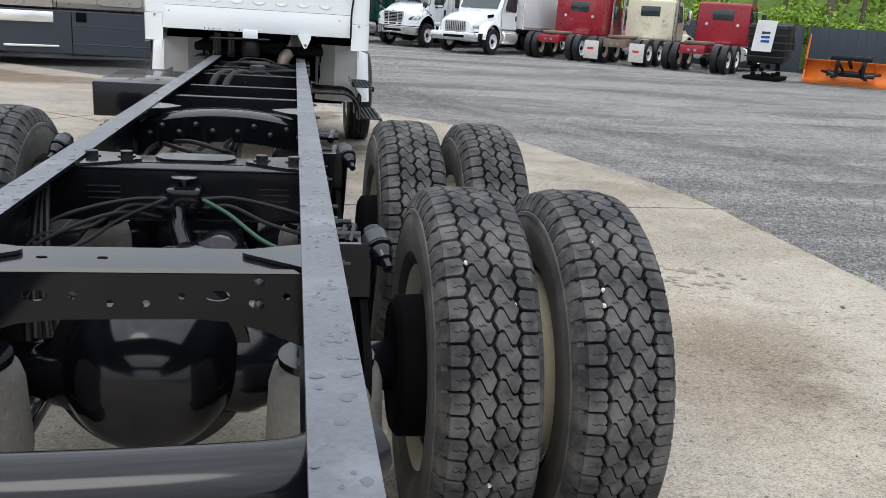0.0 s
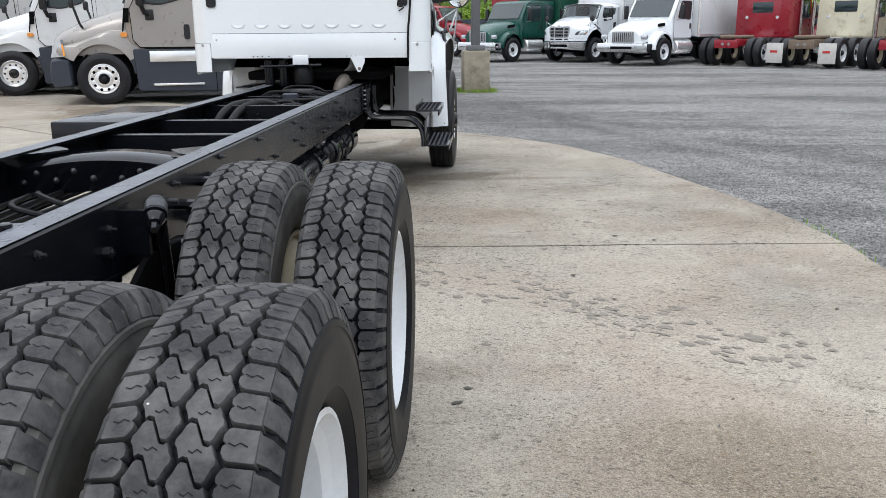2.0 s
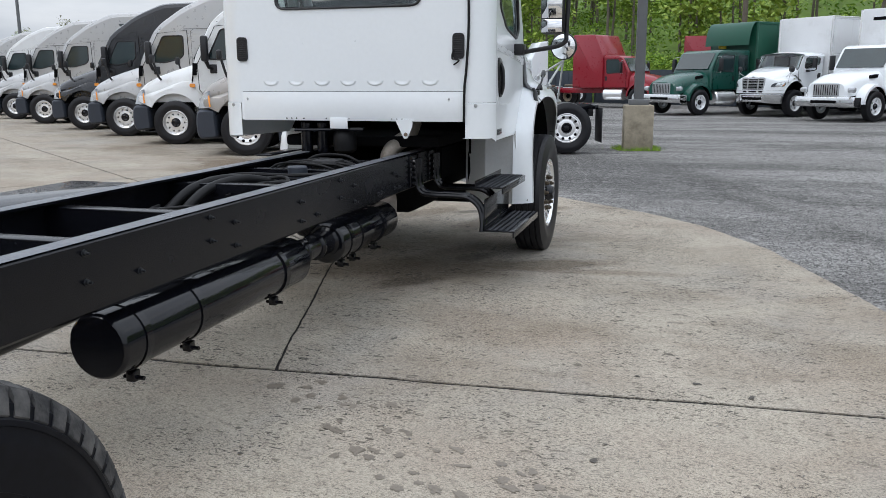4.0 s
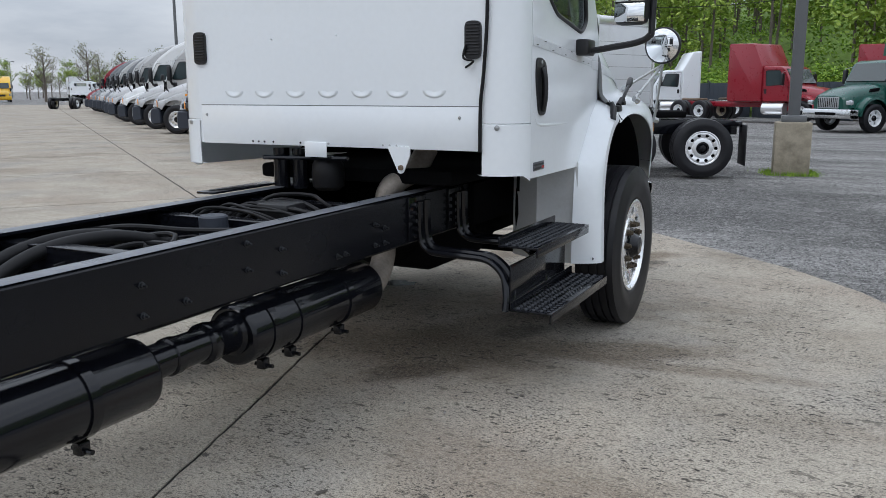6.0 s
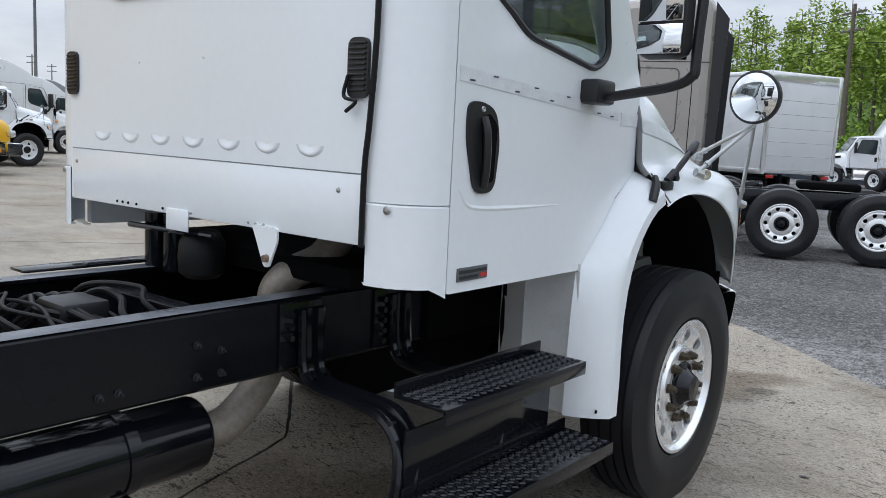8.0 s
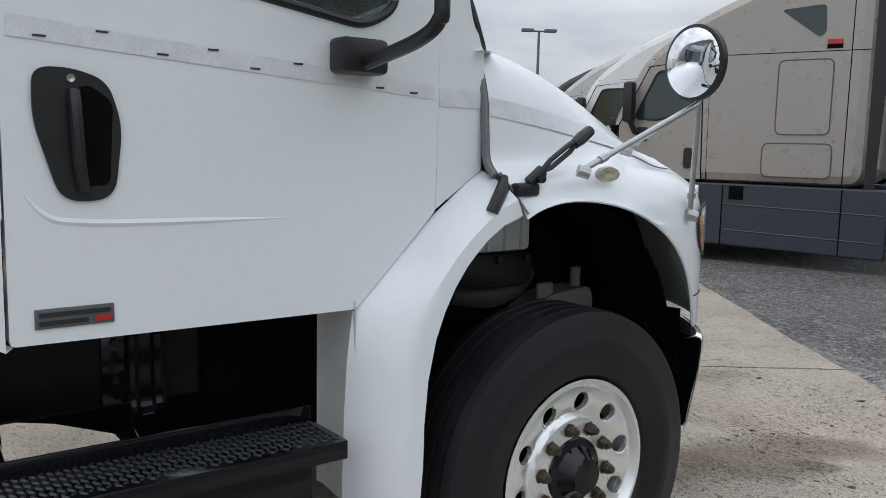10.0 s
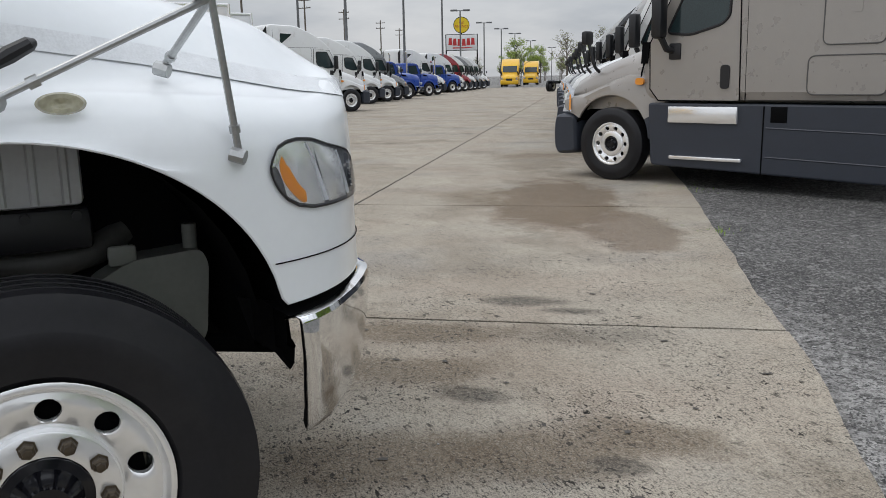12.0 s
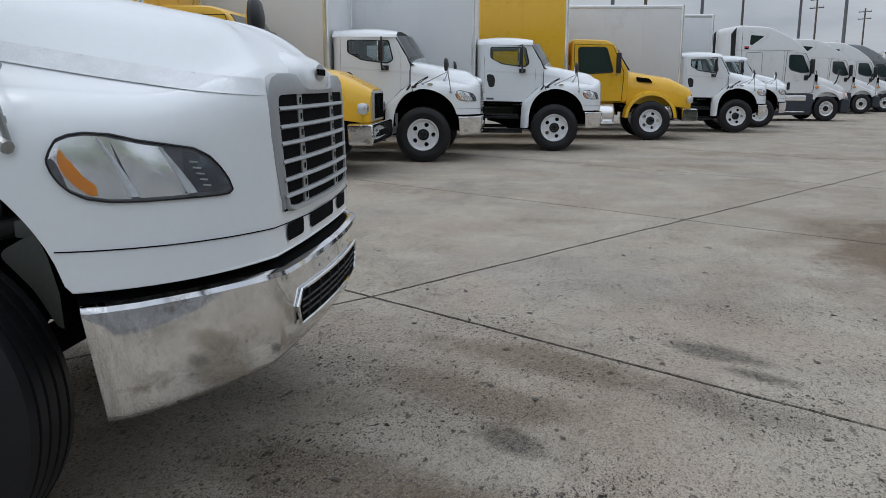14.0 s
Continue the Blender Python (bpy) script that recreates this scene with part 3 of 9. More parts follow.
def slab(name, sides, label):
    poly = EDGE
    for p, nrm in sides:
        poly = clip(poly, (p[0] + nrm[0] * G, p[1] + nrm[1] * G), nrm)
        if len(poly) < 3:
            return None
    s = Solid()
    s.prism(ragged(poly), "z", -0.2, 0.0)
    return part(name, s, CONCRETE, pavement, smooth=0)


pavement = thing("pavement", 0, 0, 0, 0, "stained pale concrete apron cast in large jointed slabs", "pavement")
tagged(pavement, kind="structure")
south = Vector((0.058, -0.998))
j1 = (0.04, 6.5)
j2, e2 = (-0.24, 7.21), Vector((0.955, 0.298))
slab("slab", [(j1, south)], "")
# the slab beside the cab, with its corner under the truck
poly = EDGE
for p, nrm in ((j1, -south), (CROSSING, ACROSS), (CROSSING, -AISLE)):
    poly = clip(poly, (p[0] + nrm[0] * G, p[1] + nrm[1] * G), nrm)
corner, heel = (-0.905, 9.345), (-0.02, 6.512)
k = min(range(len(poly)), key=lambda i: math.dist(poly[i], (2.85, 6.67)))
near = min(range(len(poly)), key=lambda i: math.dist(poly[i], CROSSING))
poly = poly[:k + 1] + ([heel, corner] if (near - k) % len(poly) == 1 else []) + poly[k + 1:] if (near - k) % len(poly) == 1 else poly[:near + 1] + [corner, heel] + poly[near + 1:]
part("slab", Solid().prism(ragged(poly), "z", -0.2, 0.0), CONCRETE, pavement, smooth=0)
slab("slab", [(j1, -south), (j2, -e2), (corner, Vector((-0.675, -0.737))), (CROSSING, -ACROSS), (CROSSING, -AISLE * 1.0)], "")
cuts = [0, 4.7, 9.4, 14.1, 18.8, 24, 30, 36, 44, 54, 66, 80, 200]
for side in (1, -1):
    for a, b in zip(cuts, cuts[1:]):
        slab("slab", [(CROSSING, ACROSS * side), (CROSSING + AISLE * a, AISLE), (CROSSING + AISLE * b, -AISLE), (j1, -south)], "")
# fill below the triangle by the crossing
bed = Solid()
bed.prism([(-12, 2), (3.4, 2), (3.4, 8), (0, 13), (-6, 17), (-20, 26), (-20, 20), (-9.8, 11.5), (-9.0, 10.3)], "z", -0.15, -0.007)
solid_thing("joint_filler", bed, SEALANT, "dark earth and sealant in the slab joints", "joint", kind="structure", smooth=0)

# wet shoe marks that cross the slab, and shallow puddles
feet = Solid()
rf = random.Random(4)


def blot(s, x, y, a, b, rz, z=0.0025, n=14, rough=0.25):
    pts = []
    for i in range(n):
        w = 2 * math.pi * i / n
        k = 1 + rf.uniform(-rough, rough)
        px, py = a * k * math.cos(w), b * k * math.sin(w)
        pts.append((x + px * math.cos(rz) - py * math.sin(rz), y + px * math.sin(rz) + py * math.cos(rz), z))
    z_step = 0.000006 * (len(s.v) // n)
    s.add([(a_, b_, c_ + z_step) for a_, b_, c_ in pts], [tuple(range(n))])


TRAIL = [(0.1, 6.53), (0.54, 6.14), (1.0, 5.76), (1.36, 5.66), (1.7, 5.42), (1.95, 5.24), (2.21, 4.98), (2.44, 4.83), (2.68, 4.74)]
for k in range(30):
    t = 7.99 * k / 29
    (xa, ya), (xb, yb) = TRAIL[int(t)], TRAIL[int(t) + 1]
    x, y = xa + (xb - xa) * (t % 1), ya + (yb - ya) * (t % 1)
    side = 0.10 * (1 if k % 2 else -1)
    cx, cy = x + side * 0.5 + rf.uniform(-0.05, 0.05), y + side + rf.uniform(-0.05, 0.05)
    rz = radians(-33) + rf.uniform(-0.3, 0.3)
    for q in range(4):
        blot(feet, cx + rf.gauss(0.04, 0.075), cy + rf.gauss(-0.12, 0.055), rf.uniform(0.014, 0.042), rf.uniform(0.010, 0.026), rz + rf.uniform(-0.5, 0.5), 0.0022, 16, 0.38)
puddle = Solid()
blot(puddle, -1.11, 10.37, 0.17, 0.08, 0.4, 0.0026, 28, 0.3)
solid_thing("puddle", puddle, PUDDLE, "small shallow puddle under the truck", "puddle", smooth=0)
solid_thing("footprints", feet, WET, "damp dark shoe marks drying on the concrete", "stain", kind="stuff", smooth=0)

# ---- wheels ----
def tyre_profile(r, w, bead, groove=0.0):
    """Half-round carcass section: along the axle, radius."""
    h = w / 2
    return [(-h * 0.62, bead), (-h * 0.86, bead + 0.03), (-h * 0.99, bead + 0.10), (-h, bead + 0.14), (-h * 0.985, r - 0.09), (-h * 0.92, r - 0.04),
            (-h * 0.80, r - 0.010 - groove), (0, r - groove), (h * 0.80, r - 0.010 - groove), (h * 0.92, r - 0.04), (h * 0.985, r - 0.09), (h, bead + 0.14),
            (h * 0.99, bead + 0.10), (h * 0.86, bead + 0.03), (h * 0.62, bead)]


def drive_carcass(r=0.529, w=0.28, bead=0.285):
    """Body of the drive tyre, with stepped rings on its shoulders."""
    h = w / 2
    side = [(0.62, bead), (0.86, bead + 0.03), (0.95, bead + 0.052), (0.965, bead + 0.053), (0.99, bead + 0.10), (1.0, bead + 0.13), (0.998, r - 0.098), (0.975, r - 0.090), (0.972, r - 0.080), (0.990, r - 0.078), (0.978, r - 0.068), (0.945, r - 0.064), (0.90, r - 0.040), (0.80, r - 0.030)]
    prof = [(-h * f, q) for f, q in side] + [(0, r - 0.020)] + [(h * f, q) for f, q in reversed(side)]
    return Solid().lathe(prof, seg=64, close=True)


def drive_tread(r=0.529, w=0.28):
    """Shoulder blocks with buttresses and two rows of slanted, interlocking centre blocks."""
    s, sipes = Solid(), Solid()
    n, rr = 58, random.Random(2)
    d, h, half = 2 * math.pi / n, w / 2, w * 0.395
    inner = half * 0.53
    # where the ends of a centre block stand across its width
    ends = ((0.0, -0.27), (0.10, -0.34), (0.30, -0.30), (0.50, 0.0), (0.70, 0.30), (0.90, 0.34), (1.0, 0.27))

    def block(out, cx, cw, crown):
        ring = []
        for k, q_ in ((1.0, r - 0.024), (0.975, crown - 0.0035), (0.925, crown)):
            for (x, a_) in out:
                xx, aa = cx + (x - cx) * k, cw + (a_ - cw) * k
                drop = 0.012 * max(0, abs(xx) / half - 0.55) / 0.45
                ring.append((xx, (q_ - drop) * math.cos(aa), (q_ - drop) * math.sin(aa)))
        c = len(out)
        fs = [(j + lv * c, (j + 1) % c + lv * c, (j + 1) % c + (lv + 1) * c, j + (lv + 1) * c) for lv in (0, 1) for j in range(c)]
        s.add(ring, fs + [tuple(range(2 * c, 3 * c))])

    for row, shift in ((-2, 0.55), (-1, 0.32), (1, 0.36), (2, 0.13)):
        for i in range(n):
            b, g = (i + shift) * d, 0.042 * d
            q = 1 if row > 0 else -1
            crown = r + 0.001 + rr.uniform(-0.0012, 0.0008)
            if abs(row) == 2:
                # square with rounded inner corners that fit the centre row's bulges
                out = [(q * half, b + g), (q * (inner + 0.014), b + g), (q * (inner + 0.009), b + 0.10 * d), (q * (inner + 0.004), b + 0.28 * d), (q * (inner + 0.0045), b + 0.42 * d), (q * (inner + 0.0095), b + 0.50 * d),
                       (q * (inner + 0.0045), b + 0.58 * d), (q * (inner + 0.004), b + 0.74 * d), (q * (inner + 0.009), b + 0.90 * d), (q * (inner + 0.014), b + d - g), (q * half, b + d - g)]
                cx, cw = q * (half + inner) / 2, b + d / 2
                block(out, cx, cw, crown)
                # buttress down the shoulder
                vs = []
                for a_ in (b + 0.13 * d, b + 0.87 * d):
                    vs += [(q * x, rad * math.cos(a_), rad * math.sin(a_)) for x, rad in ((0.785 * h, r - 0.013), (0.885 * h, r - 0.030), (0.962 * h, r - 0.061), (0.93 * h, r - 0.068), (0.76 * h, r - 0.034))]
                s.add(vs, [(0, 1, 6, 5), (1, 2, 7, 6), (2, 3, 8, 7), (0, 4, 3, 2, 1), (5, 6, 7, 8, 9)])
                span = 0.5 * (half - inner)
            else:
                x0, x1 = (-inner, -0.002) if row < 0 else (0.002, inner)
                ww = x1 - x0
                top = [(x0 + 0.007 + (ww - 0.014) * f, b + g + e * d) for f, e in ends]
                low = [(x0 + 0.007 + (ww - 0.014) * f, b + d - g + e * d) for f, e in reversed(ends)]
                right = [(x1 - 0.001, b + 0.58 * d), (x1 + 0.0035, b + 0.70 * d), (x1 + 0.0035, b + 0.84 * d), (x1 - 0.001, b + 0.96 * d)]
                left = [(x0 + 0.001, b + 0.42 * d), (x0 - 0.0035, b + 0.30 * d), (x0 - 0.0035, b + 0.16 * d), (x0 + 0.001, b + 0.04 * d)]
                out = top + right + low + left
                cx, cw = (x0 + x1) / 2, b + d / 2
                block(out, cx, cw, crown)
                span = 0.34 * ww
            # dark ribbon on the crown, drawn for the shaded cut across the worn block
            line = [(-0.5, -0.02), (-0.16, 0.04), (0.10, -0.05), (0.5, 0.03)]
            for (f0, e0), (f1, e1) in zip(line, line[1:]):
                vs = []
                for f, e in ((f0, e0), (f1, e1)):
                    for t in (-0.018, 0.018):
                        x, a_ = cx + span * f, cw + (e + t) * d
                        rad = crown + 0.0006 - 0.012 * max(0, abs(x) / half - 0.55) / 0.45
                        vs.append((x, rad * math.cos(a_), rad * math.sin(a_)))
                sipes.add(vs, [(0, 1, 3, 2)])
    return s, sipes


def rib_tyre(r=0.52, w=0.28, bead=0.285, seg=72):
    """Steer tyre with four straight grooves."""
    h = w / 2
    prof = tyre_profile(r, w, bead)
    lo, hi = prof[:6], prof[9:]
    mid, x = [], -h * 0.84
    mid.append((x, r - 0.006))
    for gx in (-0.55, -0.19, 0.19, 0.55):
        mid += [(h * gx - 0.007, r), (h * gx - 0.004, r - 0.012), (h * gx + 0.004, r - 0.012), (h * gx + 0.007, r)]
    mid.append((h * 0.84, r - 0.006))
    return Solid().lathe(lo + mid + hi, seg=seg, close=True)


def plain_tyre(r=0.52, w=0.28, bead=0.285, seg=32):
    return Solid().lathe(tyre_profile(r, w, bead), seg=seg, close=True)


def rim(offset, holes, hole_r, rhole, face_r=0.245, width=0.21, seg=50, hub=0.085):
    """A disc wheel: barrel and a dished disc with hand holes. offset: where the disc stands along the axle."""
    s = Solid()
    h = width / 2
    s.lathe([(h + 0.012, 0.300), (h + 0.014, 0.288), (h - 0.012, 0.272), (h - 0.03, 0.258), (offset + 0.0, face_r), (-h + 0.02, 0.252), (-h, 0.290), (-h - 0.012, 0.300),
             (-h - 0.004, 0.285), (-h + 0.02, 0.246), (offset - 0.012, face_r - 0.007), (h - 0.034, 0.252), (h - 0.008, 0.276)], seg=seg, close=True)
    m = 16
    r0, r1 = rhole - hole_r - 0.018, face_r + 0.010
    for k in range(holes):
        w0, dw = 2 * math.pi * k / holes, math.pi / holes
        vs = []
        for depth in (0.0, -0.012):
            for ring in (0, 1):
                for j in range(m):
                    a = 2 * math.pi * j / m
                    c, t = math.cos(a), math.sin(a)
                    if ring == 0:
                        q = 1 / max(abs(c), abs(t))
                        ang, rad = w0 + dw * c * q, (r0 + r1) / 2 + (r1 - r0) / 2 * t * q
                    else:
                        rad = rhole + hole_r * t
                        ang = w0 + hole_r * 1.08 * c / rhole
                    vs.append((offset + depth, rad * math.cos(ang), rad * math.sin(ang)))
        fs = []
        for j in range(m):
            j2 = (j + 1) % m
            fs += [(j, j2, m + j2, m + j), (2 * m + j, 3 * m + j, 3 * m + j2, 2 * m + j2), (m + j, m + j2, 3 * m + j2, 3 * m + j)]
        s.add(vs, fs)
    s.lathe([(offset, r0 + 0.004), (offset + 0.004, r0 - 0.012), (offset + 0.004, hub), (offset - 0.012, hub), (offset - 0.012, r0)], seg=seg, close=True)
    return s


def alloy_rim(holes=10, hole_r=0.030, rhole=0.224, width=0.21, seg=60):
    """A polished wheel whose bowed face runs out to the lip, with round hand holes and a raised pad for the nuts."""
    s = Solid()
    h, m = width / 2, 24
    s.lathe([(h + 0.012, 0.301), (h + 0.015, 0.294), (h + 0.014, 0.286), (h + 0.004, 0.279), (h - 0.006, 0.271), (0.07, 0.262), (-h + 0.02, 0.252), (-h, 0.290), (-h - 0.012, 0.300),
             (-h - 0.004, 0.285), (-h + 0.02, 0.246), (0.07, 0.255), (h - 0.02, 0.262)], seg=seg, close=True)
    r0, r1 = 0.178, 0.2705

    def bow(rad):
        t = (rad - r0) / (r1 - r0)
        return 0.083 + 0.019 * math.sin(min(1.0, t * 1.25) * math.pi / 2) - 0.006 * max(0.0, t - 0.75) / 0.25
    for k in range(holes):
        w0, dw = 2 * math.pi * k / holes, math.pi / holes
        vs = []
        for ring in range(5):
            for j in range(m):
                a = 2 * math.pi * j / m
                c, t = math.cos(a), math.sin(a)
                q = 1 / max(abs(c), abs(t))
                a0, ra = w0 + dw * c * q, (r0 + r1) / 2 + (r1 - r0) / 2 * t * q
                rb = rhole + hole_r * t
                a1 = w0 + hole_r * c / rhole
                f = (0, 0.5, 0.9, 1, 1)[ring]
                rad, ang = ra + (rb - ra) * f, a0 + (a1 - a0) * f
                vs.append((bow(rad) - (0, 0, 0, 0.003, 0.022)[ring], rad * math.cos(ang), rad * math.sin(ang)))
        s.add(vs, [(g * m + j, g * m + (j + 1) % m, (g + 1) * m + (j + 1) % m, (g + 1) * m + j) for g in range(4) for j in range(m)])
    s.lathe([(0.083, r0), (0.088, 0.1745), (0.096, 0.172), (0.098, 0.168), (0.098, 0.11), (0.075, 0.11), (0.075, r0)], seg=seg, close=True)
    return s


def mesh_of(solid, name, material, smooth=35):
    me = solid.mesh(name, material, smooth)
    outward(me)
    return me


carcass = drive_carcass()
ME_DRIVE = mesh_of(carcass, "drive_tyre", DRIVEWALL, 30)
ME_DRIVE.materials.append(DUSTWALL)
ME_DRIVE_INNER = ME_DRIVE.copy()
# dressed black on the outer face, grey with dust on the inner one, left black between the blocks
for me, dusty in ((ME_DRIVE, (-1,)), (ME_DRIVE_INNER, (-1, 1))):
    for poly in me.polygons:
        if math.hypot(poly.center.y, poly.center.z) < 0.497 and (1 if poly.center.x > 0 else -1) in dusty:
            poly.material_index = 1
blocks, cuts_ = drive_tread()
n_block = len(blocks.f)
blocks.add(cuts_.v, cuts_.f)
ME_TREAD = mesh_of(blocks, "drive_tread", RUBBER, 30)
ME_TREAD.materials.append(DRIVEWALL)
for poly in list(ME_TREAD.polygons)[n_block:]:
    poly.material_index = 1
ME_RIB = mesh_of(rib_tyre(), "steer_tyre", SIDEWALL, 30)
ME_PLAIN = mesh_of(plain_tyre(), "parked_tyre", SIDEWALL, 30)
ME_RIM_STEEL = mesh_of(rim(-0.085, 5, 0.036, 0.185), "deep_steel_rim", RIMWHITE)
ME_RIM_INNER = mesh_of(rim(0.085, 5, 0.036, 0.185), "inner_steel_rim", RIMTAN)
band = rim(0.085, 5, 0.036, 0.185)
band.lathe([(0.10, 0.275), (0.115, 0.262), (0.14, 0.228), (0.17, 0.215), (0.20, 0.228), (0.228, 0.262), (0.24, 0.275), (0.228, 0.250), (0.20, 0.215), (0.17, 0.203), (0.14, 0.215), (0.115, 0.250)], seg=50, close=True)
ME_RIM_DUAL = mesh_of(band, "inner_dual_rim", RIMTAN)
ME_RIM_ALLOY = mesh_of(alloy_rim(), "alloy_rim", ALLOY, 40)
ME_DRUM = mesh_of(Solid().lathe([(-0.10, 0.0), (-0.10, 0.21), (-0.08, 0.235), (0.03, 0.238), (0.04, 0.225), (0.045, 0.0)], seg=32), "brake_drum", DARK)
ME_RIM_FAR = mesh_of(rim(0.06, 10, 0.023, 0.2, seg=30), "far_alloy_rim", ALLOY)
ME_RIM_FARWHITE = mesh_of(rim(0.06, 5, 0.04, 0.19, seg=30), "far_steel_rim", RIMWHITE)
nut = Solid().lathe([(0, 0.0), (0, 0.022), (0.006, 0.024), (0.007, 0.0190), (0.026, 0.0187), (0.029, 0.014), (0.040, 0.012), (0.042, 0.0)], seg=6)
ME_NUT = mesh_of(nut, "lug_nut", BRASS, 30)
ME_NUT_BLACK = mesh_of(nut, "black_lug_nut", BLACK, 30)
ME_HUB = mesh_of(Solid().lathe([(0.0, 0.11), (0.015, 0.108), (0.02, 0.085), (0.035, 0.075), (0.055, 0.06), (0.068, 0.055), (0.072, 0.0)], seg=24), "hub_cap", BLACK)
ME_HUB_OUTER = mesh_of(Solid().lathe([(-0.05, 0.108), (0.012, 0.108), (0.02, 0.082), (0.07, 0.078), (0.085, 0.06), (0.09, 0.0)], seg=24), "axle_hub", BLACK)
ME_HUB_REAR = mesh_of(Solid().lathe([(-0.05, 0.13), (0.02, 0.12), (0.03, 0.085), (0.10, 0.08), (0.115, 0.06), (0.12, 0.0)], seg=24), "rear_hub", BLACK)


def set_wheel(parent, at, tyre, rim_mesh, hub_mesh, hub_off, nuts=None, nut_r=0.1425, nut_off=0.0, count=10):
    """A wheel under a vehicle: the hub carries tyre, rim and nuts."""
    w = part("wheel", hub_mesh, None, parent, at=at @ Matrix.Translation((hub_off, 0, 0)))
    back = Matrix.Translation((-hub_off, 0, 0))
    part("tyre", tyre, None, w, at=back)
    if tyre in (ME_DRIVE, ME_DRIVE_INNER):
        tagged(part("tread", ME_TREAD, None, w, "worn grey tread blocks", at=back), kind="stuff")
    part("rim", rim_mesh, None, w, at=back)
    if rim_mesh is ME_RIM_ALLOY:
        part("brake_drum", ME_DRUM, None, w, at=back)
    if nuts:
        for i in range(count):
            a = 2 * math.pi * (i + 0.5) / count
            part("lug_nut", nuts, None, w, at=back @ Matrix.Translation((nut_off, nut_r * math.cos(a), nut_r * math.sin(a))) @ Matrix.Rotation(a, 4, "X"))
    return w


FLIP = Matrix.Rotation(math.pi, 4, "Z")

# ---- the white cab and chassis truck ----
CX, Y0 = -0.357, 6.2
truck = thing("chassis_truck", CX, Y0, 0, 0, "white conventional cab truck with bare black frame and tandem rear axle", "truck")


def hp(name, s, material, parent=None, label="", smooth=35):
    """A part of the truck, given in distance from its middle line, distance along and height."""
    s.v = [(x, y - Y0, z if z < 1.95 or y < 8.3 else 1.95 + 0.66 * (z - 1.95)) for x, y, z in s.v]
    return part(name, s, material, parent or truck, label, smooth)


REAR1, REAR2, FRONT = 2.25, 3.59, 10.13
for y, axle_z in ((REAR1, 0.511), (REAR2, 0.524)):
    for sgn in (1, -1):
        turn = Matrix.Identity(4) if sgn > 0 else FLIP
        spin = Matrix.Rotation(0.37 * y, 4, "X")
        set_wheel(truck, Matrix.Translation((sgn * 1.15, y - Y0, axle_z)) @ turn @ spin, ME_DRIVE, ME_RIM_STEEL, ME_HUB_OUTER, -0.09, ME_NUT_BLACK, nut_off=-0.08)
        set_wheel(truck, Matrix.Translation((sgn * 0.81, y - Y0, axle_z)) @ turn @ spin, ME_DRIVE_INNER, ME_RIM_DUAL, ME_HUB_REAR, 0.0)
        drum = Solid().lathe([(-0.19, 0.0), (-0.19, 0.185), (-0.175, 0.205), (-0.06, 0.21), (-0.05, 0.0)], seg=32)
        drum.v = [(sgn * (0.81 + x), y + yy, 0.515 + z) for x, yy, z in drum.v]
        hp("brake_drum", drum, DARK)
for sgn in (1, -1):
    turn = Matrix.Identity(4) if sgn > 0 else FLIP
    set_wheel(truck, Matrix.Translation((sgn * 1.082, FRONT - Y0, 0.509)) @ turn @ Matrix.Rotation(0.2, 4, "X"), ME_RIB, ME_RIM_ALLOY, ME_HUB, 0.09, ME_NUT, nut_off=0.098)


# pale stones wedged in the tread grooves
rstone = random.Random(31)
stone = mesh_of(Solid().lathe([(-0.006, 0.0), (-0.004, 0.006), (0.002, 0.007), (0.006, 0.003), (0.007, 0)], seg=6, axis="z"), "wedged_stone", CHALK)
for wheel in [ob for ob in truck.children if ob.name.split(".")[0] == "wheel"][:8]:
    for k in range(3):
        a = radians(rstone.uniform(70, 230))
        hub_shift = next(c for c in wheel.children if c.name.startswith("tyre")).matrix_basis.translation.x
        part("wedged_stone", stone, None, wheel, at=Matrix.Translation((hub_shift + rstone.choice([-0.056, 0.0, 0.056]) + rstone.uniform(-0.004, 0.004), 0.523 * math.cos(a), 0.523 * math.sin(a))))

